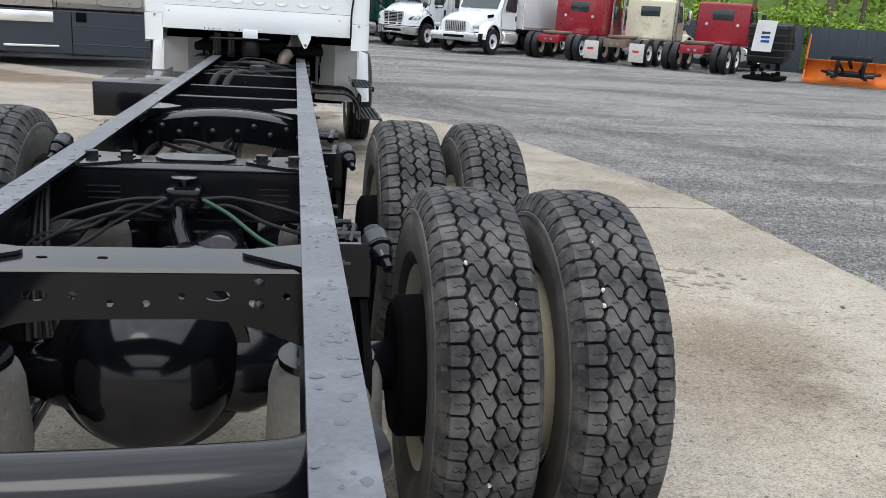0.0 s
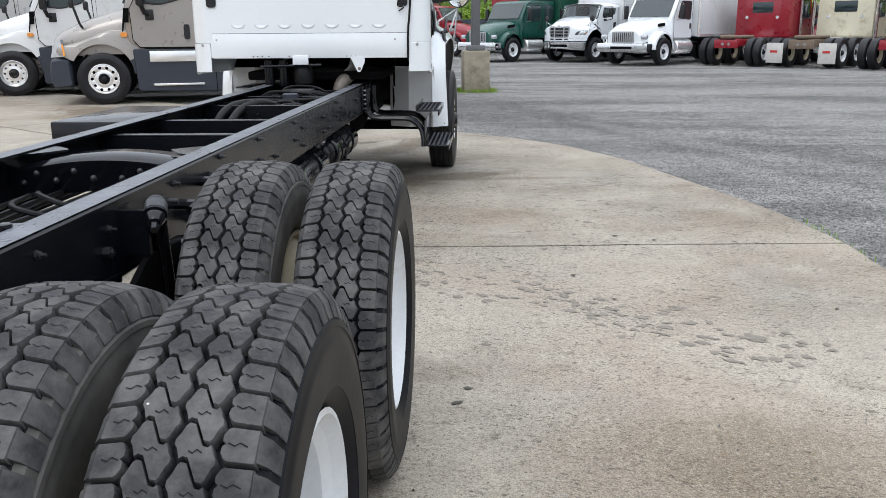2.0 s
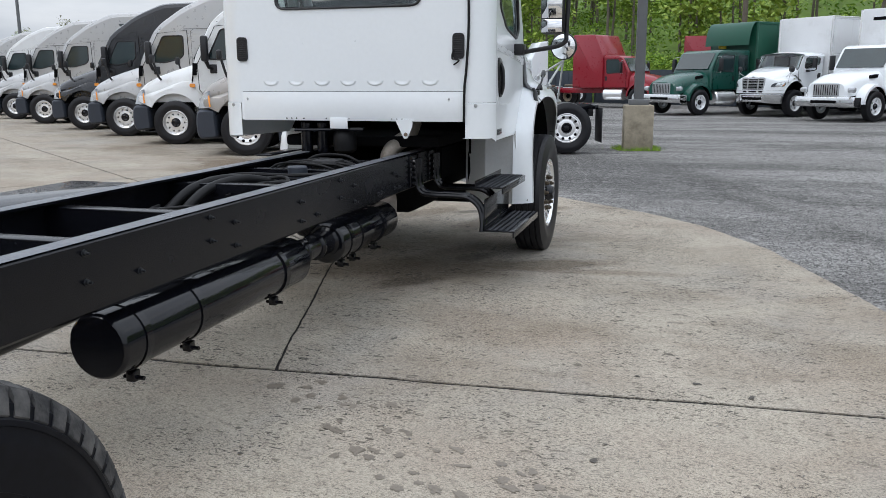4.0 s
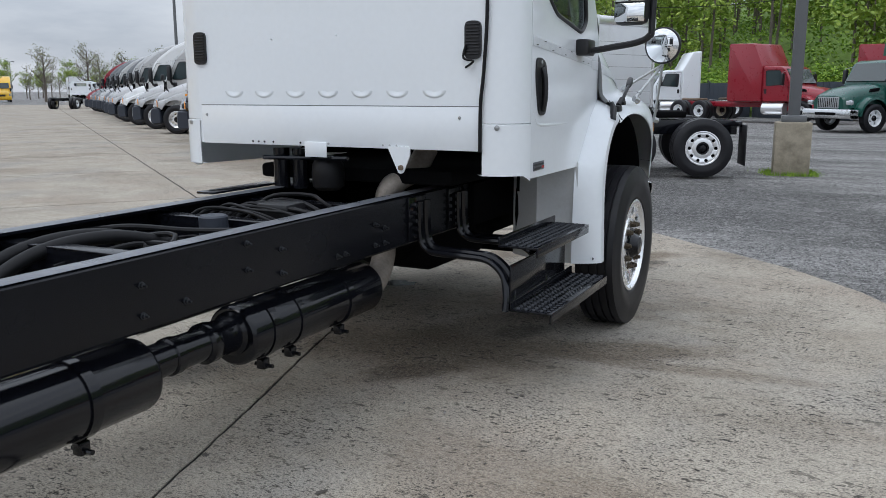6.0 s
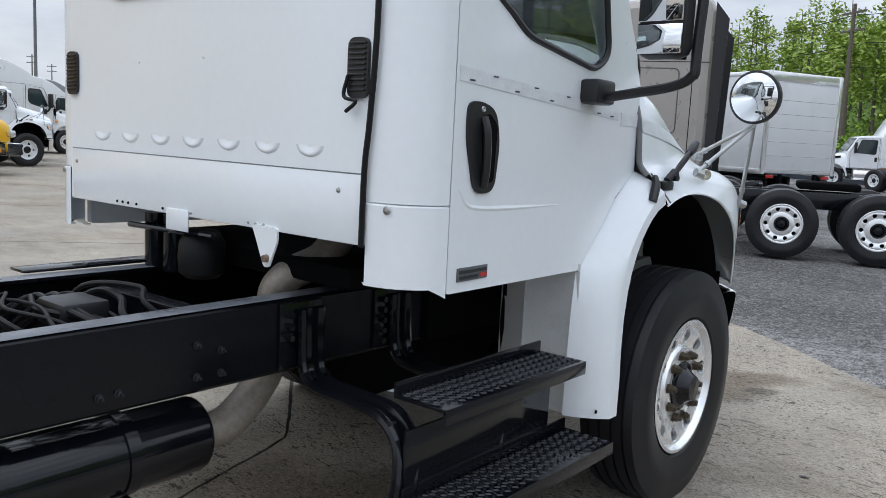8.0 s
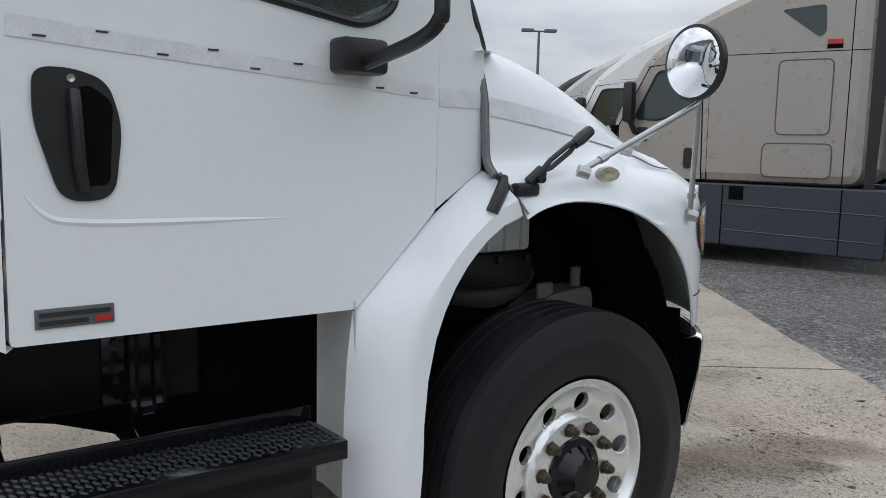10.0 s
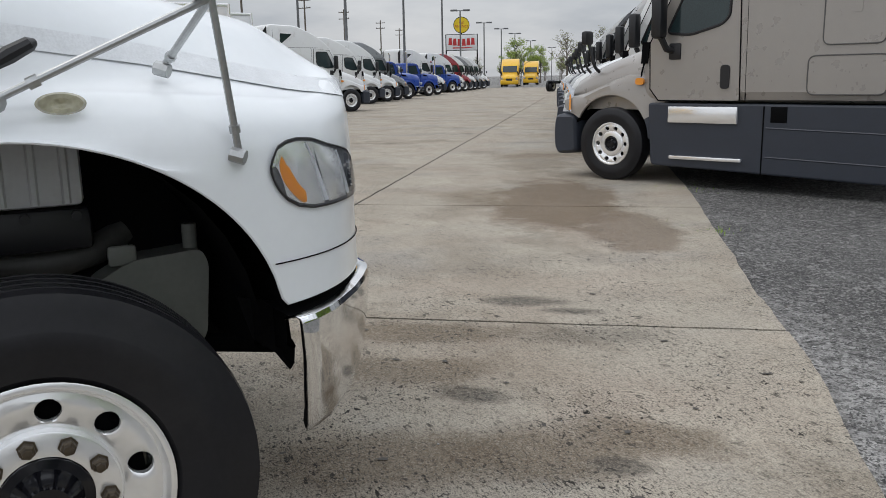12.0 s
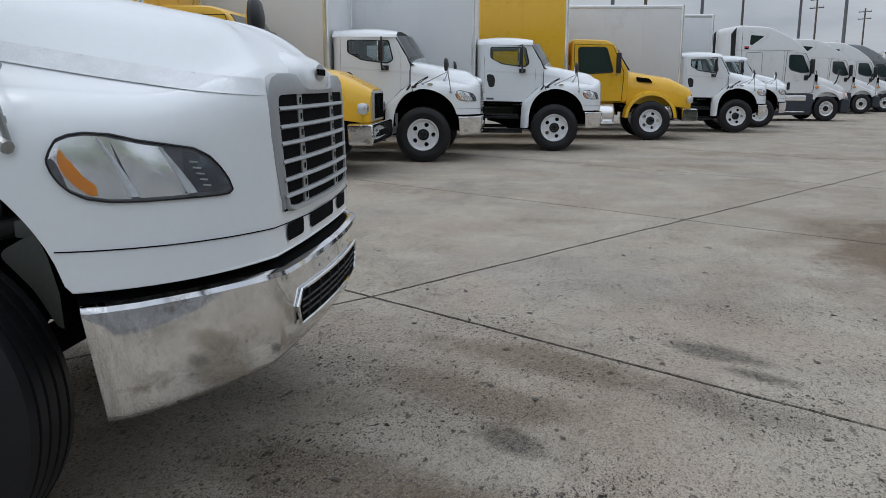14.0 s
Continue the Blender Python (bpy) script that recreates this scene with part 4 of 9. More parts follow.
# frame
RT, RB, RO = 0.985, 0.725, 0.442
for sgn in (1, -1):
    s = Solid()
    poly = [(RO, RB + 0.012), (RO, RT - 0.012), (RO - 0.012, RT), (RO - 0.09, RT), (RO - 0.09, RT - 0.011), (RO - 0.014, RT - 0.011), (RO - 0.011, RT - 0.014),
            (RO - 0.011, RB + 0.014), (RO - 0.014, RB + 0.011), (RO - 0.09, RB + 0.011), (RO - 0.09, RB), (RO - 0.012, RB)]
    s.prism([(sgn * a, b) for a, b in poly], "y", 0.42, 9.2)
    rail = hp("frame_rail", s, RAILBLACK)
    # Separate strip over the same black rail, carrying the painted sky sheen.
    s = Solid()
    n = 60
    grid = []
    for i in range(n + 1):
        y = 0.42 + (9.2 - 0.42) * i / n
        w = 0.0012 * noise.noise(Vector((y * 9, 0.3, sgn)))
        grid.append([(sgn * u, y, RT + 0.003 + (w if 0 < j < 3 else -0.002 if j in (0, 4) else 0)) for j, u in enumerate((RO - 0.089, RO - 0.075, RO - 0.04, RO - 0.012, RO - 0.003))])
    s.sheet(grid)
    hp("top_flange", s, RAILTOP, rail, "dented worn top of the rail, grey with painted-in sky sheen")
    # bolt heads on the web
    rb = random.Random(7)
    for y, zs in ((1.9, (0.93, 0.83)), (2.35, (0.88,)), (2.9, (0.93, 0.84)), (3.30, (0.90,)), (3.84, (0.94,)), (4.38, (0.955, 0.85)), (5.0, (0.947, 0.844)), (5.29, (0.82,)), (5.79, (0.942, 0.84)), (5.99, (0.89, 0.783)),
                  (6.665, (0.886, 0.783)), (6.86, (0.79,)), (7.19, (0.939, 0.836)), (7.40, (0.882, 0.784)), (7.80, (0.78,)), (7.86, (0.781,)), (8.12, (0.879, 0.778)), (8.21, (0.85, 0.776))):
        for z in zs:
            s = Solid().lathe([(0, 0), (0, 0.014), (0.003, 0.014), (0.004, 0.010), (0.012, 0.010), (0.014, 0.005), (0.026, 0.005), (0.027, 0)], (0, 0, 0), "x", 8)
            s.v = [(sgn * (RO + x), y + dy, z + dz) for x, dy, dz in s.v]
            hp("bolt", s, BOLTGREY, rail)
    for y in (1.98, 2.06, 2.30, 2.42, 2.66, 2.74, 2.98, 3.12, 3.26, 3.60, 3.72, 3.98, 4.10, 4.24):
        z, ln = rb.choice([0.78, 0.84, 0.90]), rb.choice([0.03, 0.06, 0.08])
        s = Solid().tube([(sgn * RO, y, z), (sgn * (RO + ln), y, z)], 0.009, 8)
        s.tube([(sgn * RO, y, z), (sgn * (RO + 0.022), y, z)], 0.017, 6)
        hp("stud", s, BOLTGREY, rail)
    drops = Solid()
    for k in range(90):
        u, y, r_ = rb.uniform(RO - 0.08, RO - 0.015), rb.uniform(0.6, 3.0), rb.uniform(0.003, 0.011)
        ring = [(sgn * u + r_ * rb.uniform(0.7, 1.3) * math.cos(w), y + r_ * rb.uniform(0.8, 1.7) * math.sin(w), RT + 0.0035) for w in (0, 0.9, 1.8, 2.7, 3.6, 4.5, 5.4)]
        drops.add(ring + [(sgn * u, y, RT + 0.0055)], [(q, (q + 1) % 7, 7) for q in range(7)])
    tagged(hp("rain_water", drops, DROPS, rail, "beads of rain water"), kind="stuff")

# cross members
def cross(y, z0=0.76, z1=0.95, depth=0.09, flange=0.07, holes=0):
    s = Solid()
    a = RO - 0.012
    if holes:
        n = holes
        for i in range(n):
            x0, x1 = -a + 2 * a * i / n, -a + 2 * a * (i + 1) / n
            oblong = i == n - 2
            zc = z0 + 0.085 if i % 2 else z0 + 0.06
            s.holed([(x0, z0), (x1, z0), (x1, z1), (x0, z1)], disc_poly((x0 + x1) / 2, zc, 0.026 if oblong else 0.008, 12, 0.013 if oblong else 0.008), "y", y, y + 0.008, 12)
    else:
        s.box(-a, a, y, y + 0.008, z0, z1)
    s.box(-a, a, y, y + depth, z1, z1 + 0.009, 0.003)
    s.box(-a, a, y, y + depth, z0 - 0.009, z0, 0.003)
    return hp("crossmember", s, RAILBLACK)


def arched_channel():
    """Channel behind the last axle: flat top, a row of holes, the lower edge drawn down to the rails."""
    s = Solid()
    w, n = RO - 0.012, 12
    y = 1.715

    def low(x):
        return 0.862 - 0.10 * max(0.0, (abs(x) - 0.16) / 0.26) ** 1.6
    for i in range(n):
        x0, x1 = -w + 2 * w * i / n, -w + 2 * w * (i + 1) / n
        oblong, two = i in (3, 8), i in (1, 4, 7, 10)
        zc = 0.914 if oblong or two else 0.897
        rx, rz = (0.026, 0.012) if oblong else (0.008, 0.008)
        s.holed([(x0, low(x0)), (x1, low(x1)), (x1, 0.965), (x0, 0.965)], disc_poly((x0 + x1) / 2, zc, rx, 12, rz), "y", y, y + 0.008, 12)
    s.sheet([[(x, y - 0.006 * k, 0.962 + 0.004 * k) for x in (-w, w)] for k in (0, 1)] + [[(-w, y, 0.974), (w, y, 0.974)], [(-w, y + 0.15, 0.974), (w, y + 0.15, 0.974)], [(-w, y + 0.158, 0.962), (w, y + 0.158, 0.962)]])
    s.sheet([[(-w + 2 * w * i / n, y, low(-w + 2 * w * i / n)) for i in range(n + 1)], [(-w + 2 * w * i / n, y + 0.10, low(-w + 2 * w * i / n)) for i in range(n + 1)]])
    return s


cm = hp("crossmember", arched_channel(), BLACK, label="black pressed channel with a row of holes")
weld = bmesh.new()
weld.from_mesh(cm.data)
bmesh.ops.remove_doubles(weld, verts=weld.verts[:], dist=0.0015)
weld.to_mesh(cm.data)
weld.free()
for sgn in (1, -1):
    hp("gusset", Solid().prism(round_poly([(sgn * 0.428, 1.905), (sgn * 0.428, 1.66), (sgn * 0.405, 1.66), (sgn * 0.225, 1.80), (sgn * 0.225, 1.825)], 0.01, 2), "z", 0.976, 0.984), BLACK, cm)
    for x, z in ((0.265, 0.945), (0.265, 0.895)):
        hp("bolt", Solid().lathe([(1.715, 0.012), (1.708, 0.012), (1.705, 0.008), (1.70, 0.0)], (sgn * x, 0, z), "y", 6), BOLTGREY, cm)
# Slots drawn as thin near-black plates, for the shade inside them.
for x in (-0.30, -0.18, -0.06):
    hp("slot", Solid().prism(disc_poly(x, 1.785, 0.011, 12, 0.005), "z", 0.9745, 0.9755), DARK, cm)
pads = cross(2.81, 0.80, 0.960, 0.235)
for sgn in (1, -1):
    # hexagonal end plate with two bolts
    hp("end_plate", Solid().prism(round_poly([(sgn * 0.43, 2.79), (sgn * 0.30, 2.83), (sgn * 0.165, 2.93), (sgn * 0.21, 3.02), (sgn * 0.34, 3.05), (sgn * 0.43, 3.05)], 0.02, 3), "z", 0.9695, 0.978), BLACK, pads)
    for x, y in ((0.335, 2.955), (0.225, 2.965)):
        b_ = Solid().lathe([(0.978, 0.030), (0.982, 0.030), (0.983, 0.021), (0.996, 0.021), (0.998, 0.016), (0.998, 0.0)], (sgn * x, y, 0), "z", 10)
        hp("bolt", b_, BLACK, pads)
    # Slot is a thin near-black plate standing in for a shaded hole.
    hp("slot", Solid().prism(disc_poly(sgn * 0.115, 2.905, 0.055, 16, 0.006), "z", 0.969, 0.970), DARK, pads)
    for k in range(3):
        hp("face_slot", Solid().box(sgn * 0.27 - 0.05, sgn * 0.27 + 0.05, 2.806, 2.8098, 0.865 + 0.02 * k, 0.869 + 0.02 * k), BOLTGREY, pads)
hp("centre_plate", Solid().prism(round_poly([(-0.14, 2.99), (-0.10, 2.93), (0.10, 2.93), (0.14, 2.99), (0.12, 3.06), (-0.12, 3.06)], 0.02, 3), "z", 0.9695, 0.978), BLACK, pads)
# arched cross member over the front drive axle
s = Solid()
grid = []
for i in range(15):
    t = i / 14
    x = -0.42 + 0.84 * t
    hgt = 0.90 + 0.075 * math.sin(math.pi * t) ** 0.6
    grid.append([(x, 4.29, hgt - 0.15), (x, 4.27, hgt - 0.02), (x, 4.30, hgt), (x, 4.47, hgt), (x, 4.50, hgt - 0.02), (x, 4.49, hgt - 0.13)])
s.sheet(grid)
arch = hp("crossmember", s, BLACK)
for sgn in (1, -1):
    hp("gusset", Solid().prism(round_poly([(sgn * 0.43, 4.22), (sgn * 0.43, 4.55), (sgn * 0.30, 4.50), (sgn * 0.22, 4.42), (sgn * 0.30, 4.30)], 0.015, 3), "z", 0.972, 0.980), BLACK, arch)
    for x, z in ((0.36, 0.86), (0.30, 0.90), (0.22, 0.87), (0.14, 0.91), (0.06, 0.88)):
        hp("bolt", Solid().lathe([(4.285, 0.014), (4.272, 0.014), (4.268, 0.009), (4.262, 0.0)], (sgn * x, 0, z), "y", 8), BOLTGREY, arch)
for y in (5.12, 5.80, 6.76, 7.55, 8.18):
    cross(y, 0.77, 0.945, 0.08)
s = Solid().tube(smooth_path([(-0.43, 1.05, 0.925), (-0.36, 0.985, 0.925), (-0.27, 0.965, 0.925), (0, 0.955, 0.925), (0.27, 0.965, 0.925), (0.36, 0.985, 0.925), (0.43, 1.05, 0.925)], 5), 0.055, 14)
hp("crossmember", s, BLACK, label="round black tubular end cross member")

# axles, springs and shock absorbers
for y in (REAR1, REAR2):
    s = Solid().tube([(-1.0, y, 0.515), (-0.35, y, 0.515), (-0.22, y, 0.515), (0.22, y, 0.515), (0.35, y, 0.515), (1.0, y, 0.515)], [0.075, 0.075, 0.13, 0.13, 0.075, 0.075], 16)
    ax = hp("axle", s, BLACK)
    s = Solid().lathe([(y - 0.30, 0.0), (y - 0.298, 0.04), (y - 0.29, 0.08), (y - 0.27, 0.125), (y - 0.23, 0.170), (y - 0.17, 0.205), (y - 0.09, 0.228), (y, 0.235), (y + 0.10, 0.23), (y + 0.2, 0.16), (y + 0.36, 0.09), (y + 0.37, 0)], (-0.03, 0, 0.555), "y", 48)
    s.lathe([(y - 0.075, 0.228), (y - 0.075, 0.262), (y - 0.045, 0.262), (y - 0.045, 0.23)], (-0.03, 0, 0.555), "y", 48)
    s.lathe([(0.76, 0.0), (0.765, 0.05), (0.80, 0.06), (0.82, 0.05), (0.825, 0.0)], (0.06, y + 0.16, 0), "z", 16)
    hp("differential", s, BLACK, ax, "gloss black domed differential housing")
    for sgn in (1, -1):
        s = Solid().lathe([(0.40, 0.0), (0.40, 0.12), (0.415, 0.142), (0.45, 0.148), (0.62, 0.140), (0.655, 0.130), (0.67, 0.115), (0.672, 0.0)], (sgn * 0.42, y - 0.32, 0), "z", 32)
        bag = hp("air_spring", s, BAG)
        s = Solid().lathe([(0.672, 0.0), (0.672, 0.118), (0.69, 0.118), (0.69, 0.075), (0.725, 0.065), (0.725, 0.0)], (sgn * 0.42, y - 0.32, 0), "z", 24)
        s.box(sgn * 0.42 - 0.03, sgn * 0.42 + 0.03, y - 0.42, y - 0.24, 0.72, 0.76, 0.01)
        hp("top_plate", s, BLACK, bag)
        hp("piston", Solid().lathe([(0.33, 0.0), (0.33, 0.15), (0.345, 0.155), (0.38, 0.13), (0.402, 0.122), (0.402, 0)], (sgn * 0.42, y - 0.32, 0), "z", 28), BLACK, bag)
        s = Solid().box(sgn * 0.42 - 0.06, sgn * 0.42 + 0.06, y - 0.46, y + 0.55, 0.32, 0.36, 0.01)
        hp("spring_beam", s, BLACK)
        # shock absorber with its bracket
        yy = y - 0.20
        eye, tail = Vector((sgn * 0.535, yy + 0.06, 0.955)), Vector((sgn * 0.562, yy - 0.035, 0.905))
        s = Solid().tube([eye, eye.lerp(tail, 0.14), eye.lerp(tail, 0.15), eye.lerp(tail, 0.62), eye.lerp(tail, 0.63), eye.lerp(tail, 0.76), eye.lerp(tail, 0.77), tail], [0.026, 0.028, 0.034, 0.034, 0.027, 0.031, 0.031, 0.021], 20)
        s.tube([tail, tail + (tail - eye) * 0.28], [0.015, 0.013], 6)
        s.tube([(sgn * 0.53, yy + 0.06, 0.93), (sgn * 0.51, yy + 0.16, 0.42)], 0.030, 16)
        shock = hp("shock_absorber", s, BLACK)
        hp("bush", Solid().tube([eye.lerp(tail, 0.22), eye.lerp(tail, 0.56)], 0.0355, 20), BUSHGREY, shock, "pale worn shock absorber bush")
        s = Solid().prism([(yy - 0.09, 0.74), (yy + 0.14, 0.74), (yy + 0.07, 0.95), (yy - 0.05, 0.95)], "x", sgn * 0.433, sgn * 0.447)
        s.prism([(yy - 0.012, 0.80), (yy + 0.008, 0.80), (yy + 0.008, 0.94), (yy - 0.012, 0.94)], "x", sgn * 0.447, sgn * 0.53)
        s.box(sgn * 0.51 - 0.05, sgn * 0.51 + 0.05, yy + 0.24, yy + 0.36, 0.62, 0.78, 0.03)
        hp("suspension_bracket", s, BLACK)
        # Near-black plate, added to hide the ground and fill the deep shade here.
        hang = Solid().prism(round_poly([(y - 0.40, 0.36), (y + 0.44, 0.36), (y + 0.46, 0.60), (y + 0.28, 0.76), (y - 0.20, 0.80), (y - 0.42, 0.70)], 0.05, 3), "x", sgn * 0.505, sgn * 0.525)
        hang.box(sgn * 0.48 - 0.045, sgn * 0.48 + 0.045, y - 0.1, y + 0.22, 0.42, 0.74, 0.03)
        hp("spring_hanger", hang, DARK)
s = Solid().tube([(-0.07, REAR2 + 0.37, 0.5), (-0.05, 5.4, 0.58), (-0.03, 7.4, 0.66), (0, 8.6, 0.72)], 0.055, 16)
s.tube([(-0.07, REAR1 + 0.36, 0.52), (-0.07, REAR2 - 0.25, 0.55)], 0.05, 16)
hp("drive_shaft", s, BLACK)
rs = random.Random(11)
for sgn in (1, -1):
    for y, z in ((2.62, 0.80), (2.75, 0.62), (3.05, 0.70), (3.85, 0.86), (4.0, 0.80), (4.1, 0.90)):
        s = Solid().tube([(sgn * 0.43, y, z), (sgn * 0.55, y, z)], 0.02, 8)
        s.tube([(sgn * 0.51, y - 0.05, z - 0.01), (sgn * 0.53, y + 0.06, z + 0.02)], 0.016, 8)
        hp("air_fitting", s, BLACK)

# air lines and cables between the rails
for k in range(34):
    y = rs.choice([3.5, 3.9, 4.7, 4.9, 5.4, 6.1, 6.3, 7.0, 7.2, 7.9])
    x0, x1 = rs.uniform(-0.40, 0.0), rs.uniform(0.0, 0.41)
    z = rs.uniform(0.78, 0.90)
    pts = [(x0, y + rs.uniform(-0.3, 0.3), z), (x0 * 0.5, y + rs.uniform(-0.15, 0.15), z + rs.uniform(0.0, 0.05)), (x1 * 0.5, y + rs.uniform(-0.15, 0.15), z + rs.uniform(-0.03, 0.05)), (x1, y + rs.uniform(-0.3, 0.3), z - 0.04)]
    hp("air_line", Solid().tube(smooth_path(pts, 5), rs.choice([0.006, 0.008, 0.011]), 8), HOSE)
for k in range(7):
    x = -0.30 + 0.07 * k + rs.uniform(-0.02, 0.02)
    pts = [(x + rs.uniform(-0.06, 0.06), 3.2 + i * 0.80 + rs.uniform(-0.1, 0.1), 0.80 + rs.uniform(-0.03, 0.05)) for i in range(7)]
    hp("wiring_loom", Solid().tube(smooth_path(pts, 5), 0.011, 8), HOSE)
# brake valve on the face of the padded cross member, with its air lines
s = Solid().box(-0.065, 0.045, 2.70, 2.79, 0.845, 0.925, 0.012)
s.box(-0.095, 0.075, 2.72, 2.78, 0.865, 0.895, 0.01)
s.lathe([(0.925, 0.022), (0.945, 0.022), (0.946, 0.040), (0.956, 0.040), (0.957, 0.0)], (-0.01, 2.745, 0), "z", 16)
for x in (-0.08, -0.045, 0.02, 0.06):
    s.tube([(x, 2.70, 0.87), (x, 2.66, 0.865)], 0.011, 8)
s.tube([(-0.03, 2.72, 0.85), (-0.02, 2.66, 0.80), (0.0, 2.62, 0.76)], 0.028, 12)
hp("brake_valve", s, BLACK)
for k in range(4):
    f = k / 3
    pts = [(-0.075 + 0.02 * (k % 2), 2.67, 0.90 - 0.03 * (k % 3)), (-0.15 - 0.01 * k, 2.63 - 0.05 * f, 0.905 - 0.05 * f), (-0.26, 2.58 - 0.16 * f, 0.89 - 0.04 * (k % 2) - 0.03 * f), (-0.36 - 0.01 * k, 2.52 - 0.25 * f, 0.86 - 0.06 * f), (-0.42, 2.48 - 0.35 * f, 0.80 - 0.06 * f)]
    hp("air_line", Solid().tube(smooth_path(pts, 6), 0.0065, 8), HOSE)
for k in range(3):
    pts = [(0.055, 2.67, 0.90 - 0.03 * (k % 2)), (0.14, 2.66 - 0.03 * k, 0.91 - 0.02 * k), (0.25, 2.64 - 0.09 * k, 0.895 - 0.035 * k), (0.36, 2.60 - 0.12 * k, 0.875 - 0.03 * k), (0.42, 2.58 - 0.14 * k, 0.85)]
    hp("air_line", Solid().tube(smooth_path(pts, 6), 0.0065, 8), GREENLINE if k == 2 else HOSE)
for k in range(3):
    pts = [(-0.425, 2.74, 0.93), (-0.41 + 0.012 * k, 2.58, 0.90), (-0.37 + 0.02 * k, 2.36, 0.78), (-0.33 + 0.03 * k, 2.2, 0.62)]
    hp("air_line", Solid().tube(smooth_path(pts, 6), 0.010, 8), HOSE)
# banded brake cylinder lying towards the rear
can = hp("brake_cylinder", Solid().tube([(0.0, 2.44, 0.77), (-0.005, 2.40, 0.785), (-0.01, 2.28, 0.80), (-0.012, 2.265, 0.80)], [0.03, 0.042, 0.042, 0.034], 18), BLACK)
for t_ in (0.25, 0.6):
    p_ = Vector((-0.005, 2.40, 0.785)).lerp(Vector((-0.01, 2.28, 0.80)), t_)
    hp("band", Solid().tube([p_, p_ + Vector((-0.001, -0.02, 0.003))], 0.0435, 18), BUSHGREY, can)
hp("chamber", Solid().lathe([(2.40, 0.0), (2.40, 0.06), (2.43, 0.085), (2.50, 0.09), (2.56, 0.075), (2.57, 0.0)], (0.12, 0, 0.76), "y", 20), BLACK, can)
for k in range(12):
    y = 7.62 + 0.045 * k
    x0, x1 = -0.36 + 0.03 * (k % 4), 0.38 - 0.05 * (k % 3)
    top_ = 0.93 + rs.uniform(0.0, 0.055)
    pts = [(x0, y - 0.1, 0.82), (x0 + 0.12, y + rs.uniform(-0.06, 0.06), top_), (0.02, y + rs.uniform(-0.08, 0.08), top_ + 0.01), (x1 - 0.12, y + rs.uniform(-0.05, 0.08), top_ - 0.02), (x1, y + 0.12, 0.84)]
    hp("air_line", Solid().tube(smooth_path(pts, 6), rs.choice([0.007, 0.010, 0.013]), 8), HOSE)
for dx in (0.0, 0.10):
    hp("coolant_hose", Solid().tube(smooth_path([(-0.30 + dx, 6.45, 0.78), (-0.26 + dx, 6.72, 0.92), (-0.18 + dx, 6.98, 0.955), (-0.10 + dx, 7.22, 0.90), (-0.06 + dx, 7.4, 0.80)], 6), 0.028, 12), HOSE)
hp("loom_branch", Solid().tube(smooth_path([(-0.41, 7.16, 0.93), (-0.20, 7.22, 0.955), (0.05, 7.30, 0.945), (0.30, 7.34, 0.955), (0.42, 7.36, 0.95)], 6), 0.012, 8), HOSE)
hp("relay_block", Solid().box(-0.06, 0.12, 7.86, 8.02, 0.90, 0.985, 0.015), PLASTIC)
s = Solid().tube([(0.03, 7.47, 0.985), (0.03, 7.47, 0.978), (0.03, 7.47, 0.86)], [0.055, 0.062, 0.062], 24)
hp("reservoir_cap", s, GREYPLASTIC)

# exhaust treatment canisters under the rail
for (y0, y1, r, x, z) in ((5.15, 6.72, 0.130, 0.335, 0.553), (7.22, 8.20, 0.124, 0.318, 0.548)):
    s = Solid().lathe([(y0, 0.0), (y0, r * 0.90), (y0 + 0.008, r * 0.97), (y0 + 0.02, r), (y1 - 0.02, r), (y1 - 0.008, r * 0.97), (y1, r * 0.90), (y1, 0.0)], (x, 0, z), "y", 40)
    can = hp("exhaust_canister", s, BLACK)
    for yb in (y0 + 0.14, y0 + (y1 - y0) * 0.33, y1 - 0.28):
        s = Solid().lathe([(yb - 0.02, r), (yb - 0.02, r + 0.006), (yb + 0.02, r + 0.006), (yb + 0.02, r)], (x, 0, z), "y", 40)
        s.box(x + 0.02, x + 0.06, yb - 0.02, yb + 0.02, z - r - 0.045, z - r, 0.005)
        s.tube([(x + 0.0, yb, z - r - 0.03), (x + 0.09, yb, z - r - 0.03)], 0.009, 8)
        hp("clamp_band", s, BLACK, can)
s = Solid().tube([(0.33, 6.70, 0.565), (0.325, 6.95, 0.565), (0.32, 7.28, 0.56)], 0.064, 20)
s.lathe([(6.86, 0.064), (6.865, 0.071), (6.90, 0.071), (6.905, 0.064)], (0.327, 0, 0.565), "y", 20)
s.lathe([(7.04, 0.064), (7.05, 0.080), (7.09, 0.080), (7.10, 0.073), (7.20, 0.073), (7.21, 0.09), (7.24, 0.09)], (0.322, 0, 0.562), "y", 20)
hp("exhaust_pipe", s, BLACK)
s = Solid().tube(smooth_path([(0.315, 8.19, 0.545), (0.31, 8.34, 0.55), (0.22, 8.58, 0.67), (0.12, 8.66, 0.80), (0.06, 8.68, 0.86)], 6), 0.062, 18)
hp("exhaust_pipe", s, EXHAUST, label="bare heat-stained exhaust elbow")
s = Solid().tube(smooth_path([(0.22, 8.62, 0.86), (0.23, 8.60, 0.96), (0.27, 8.64, 1.03), (0.33, 8.74, 1.09), (0.36, 8.82, 1.20)], 6), 0.062, 18)
hp("exhaust_pipe", s, EXHAUST)
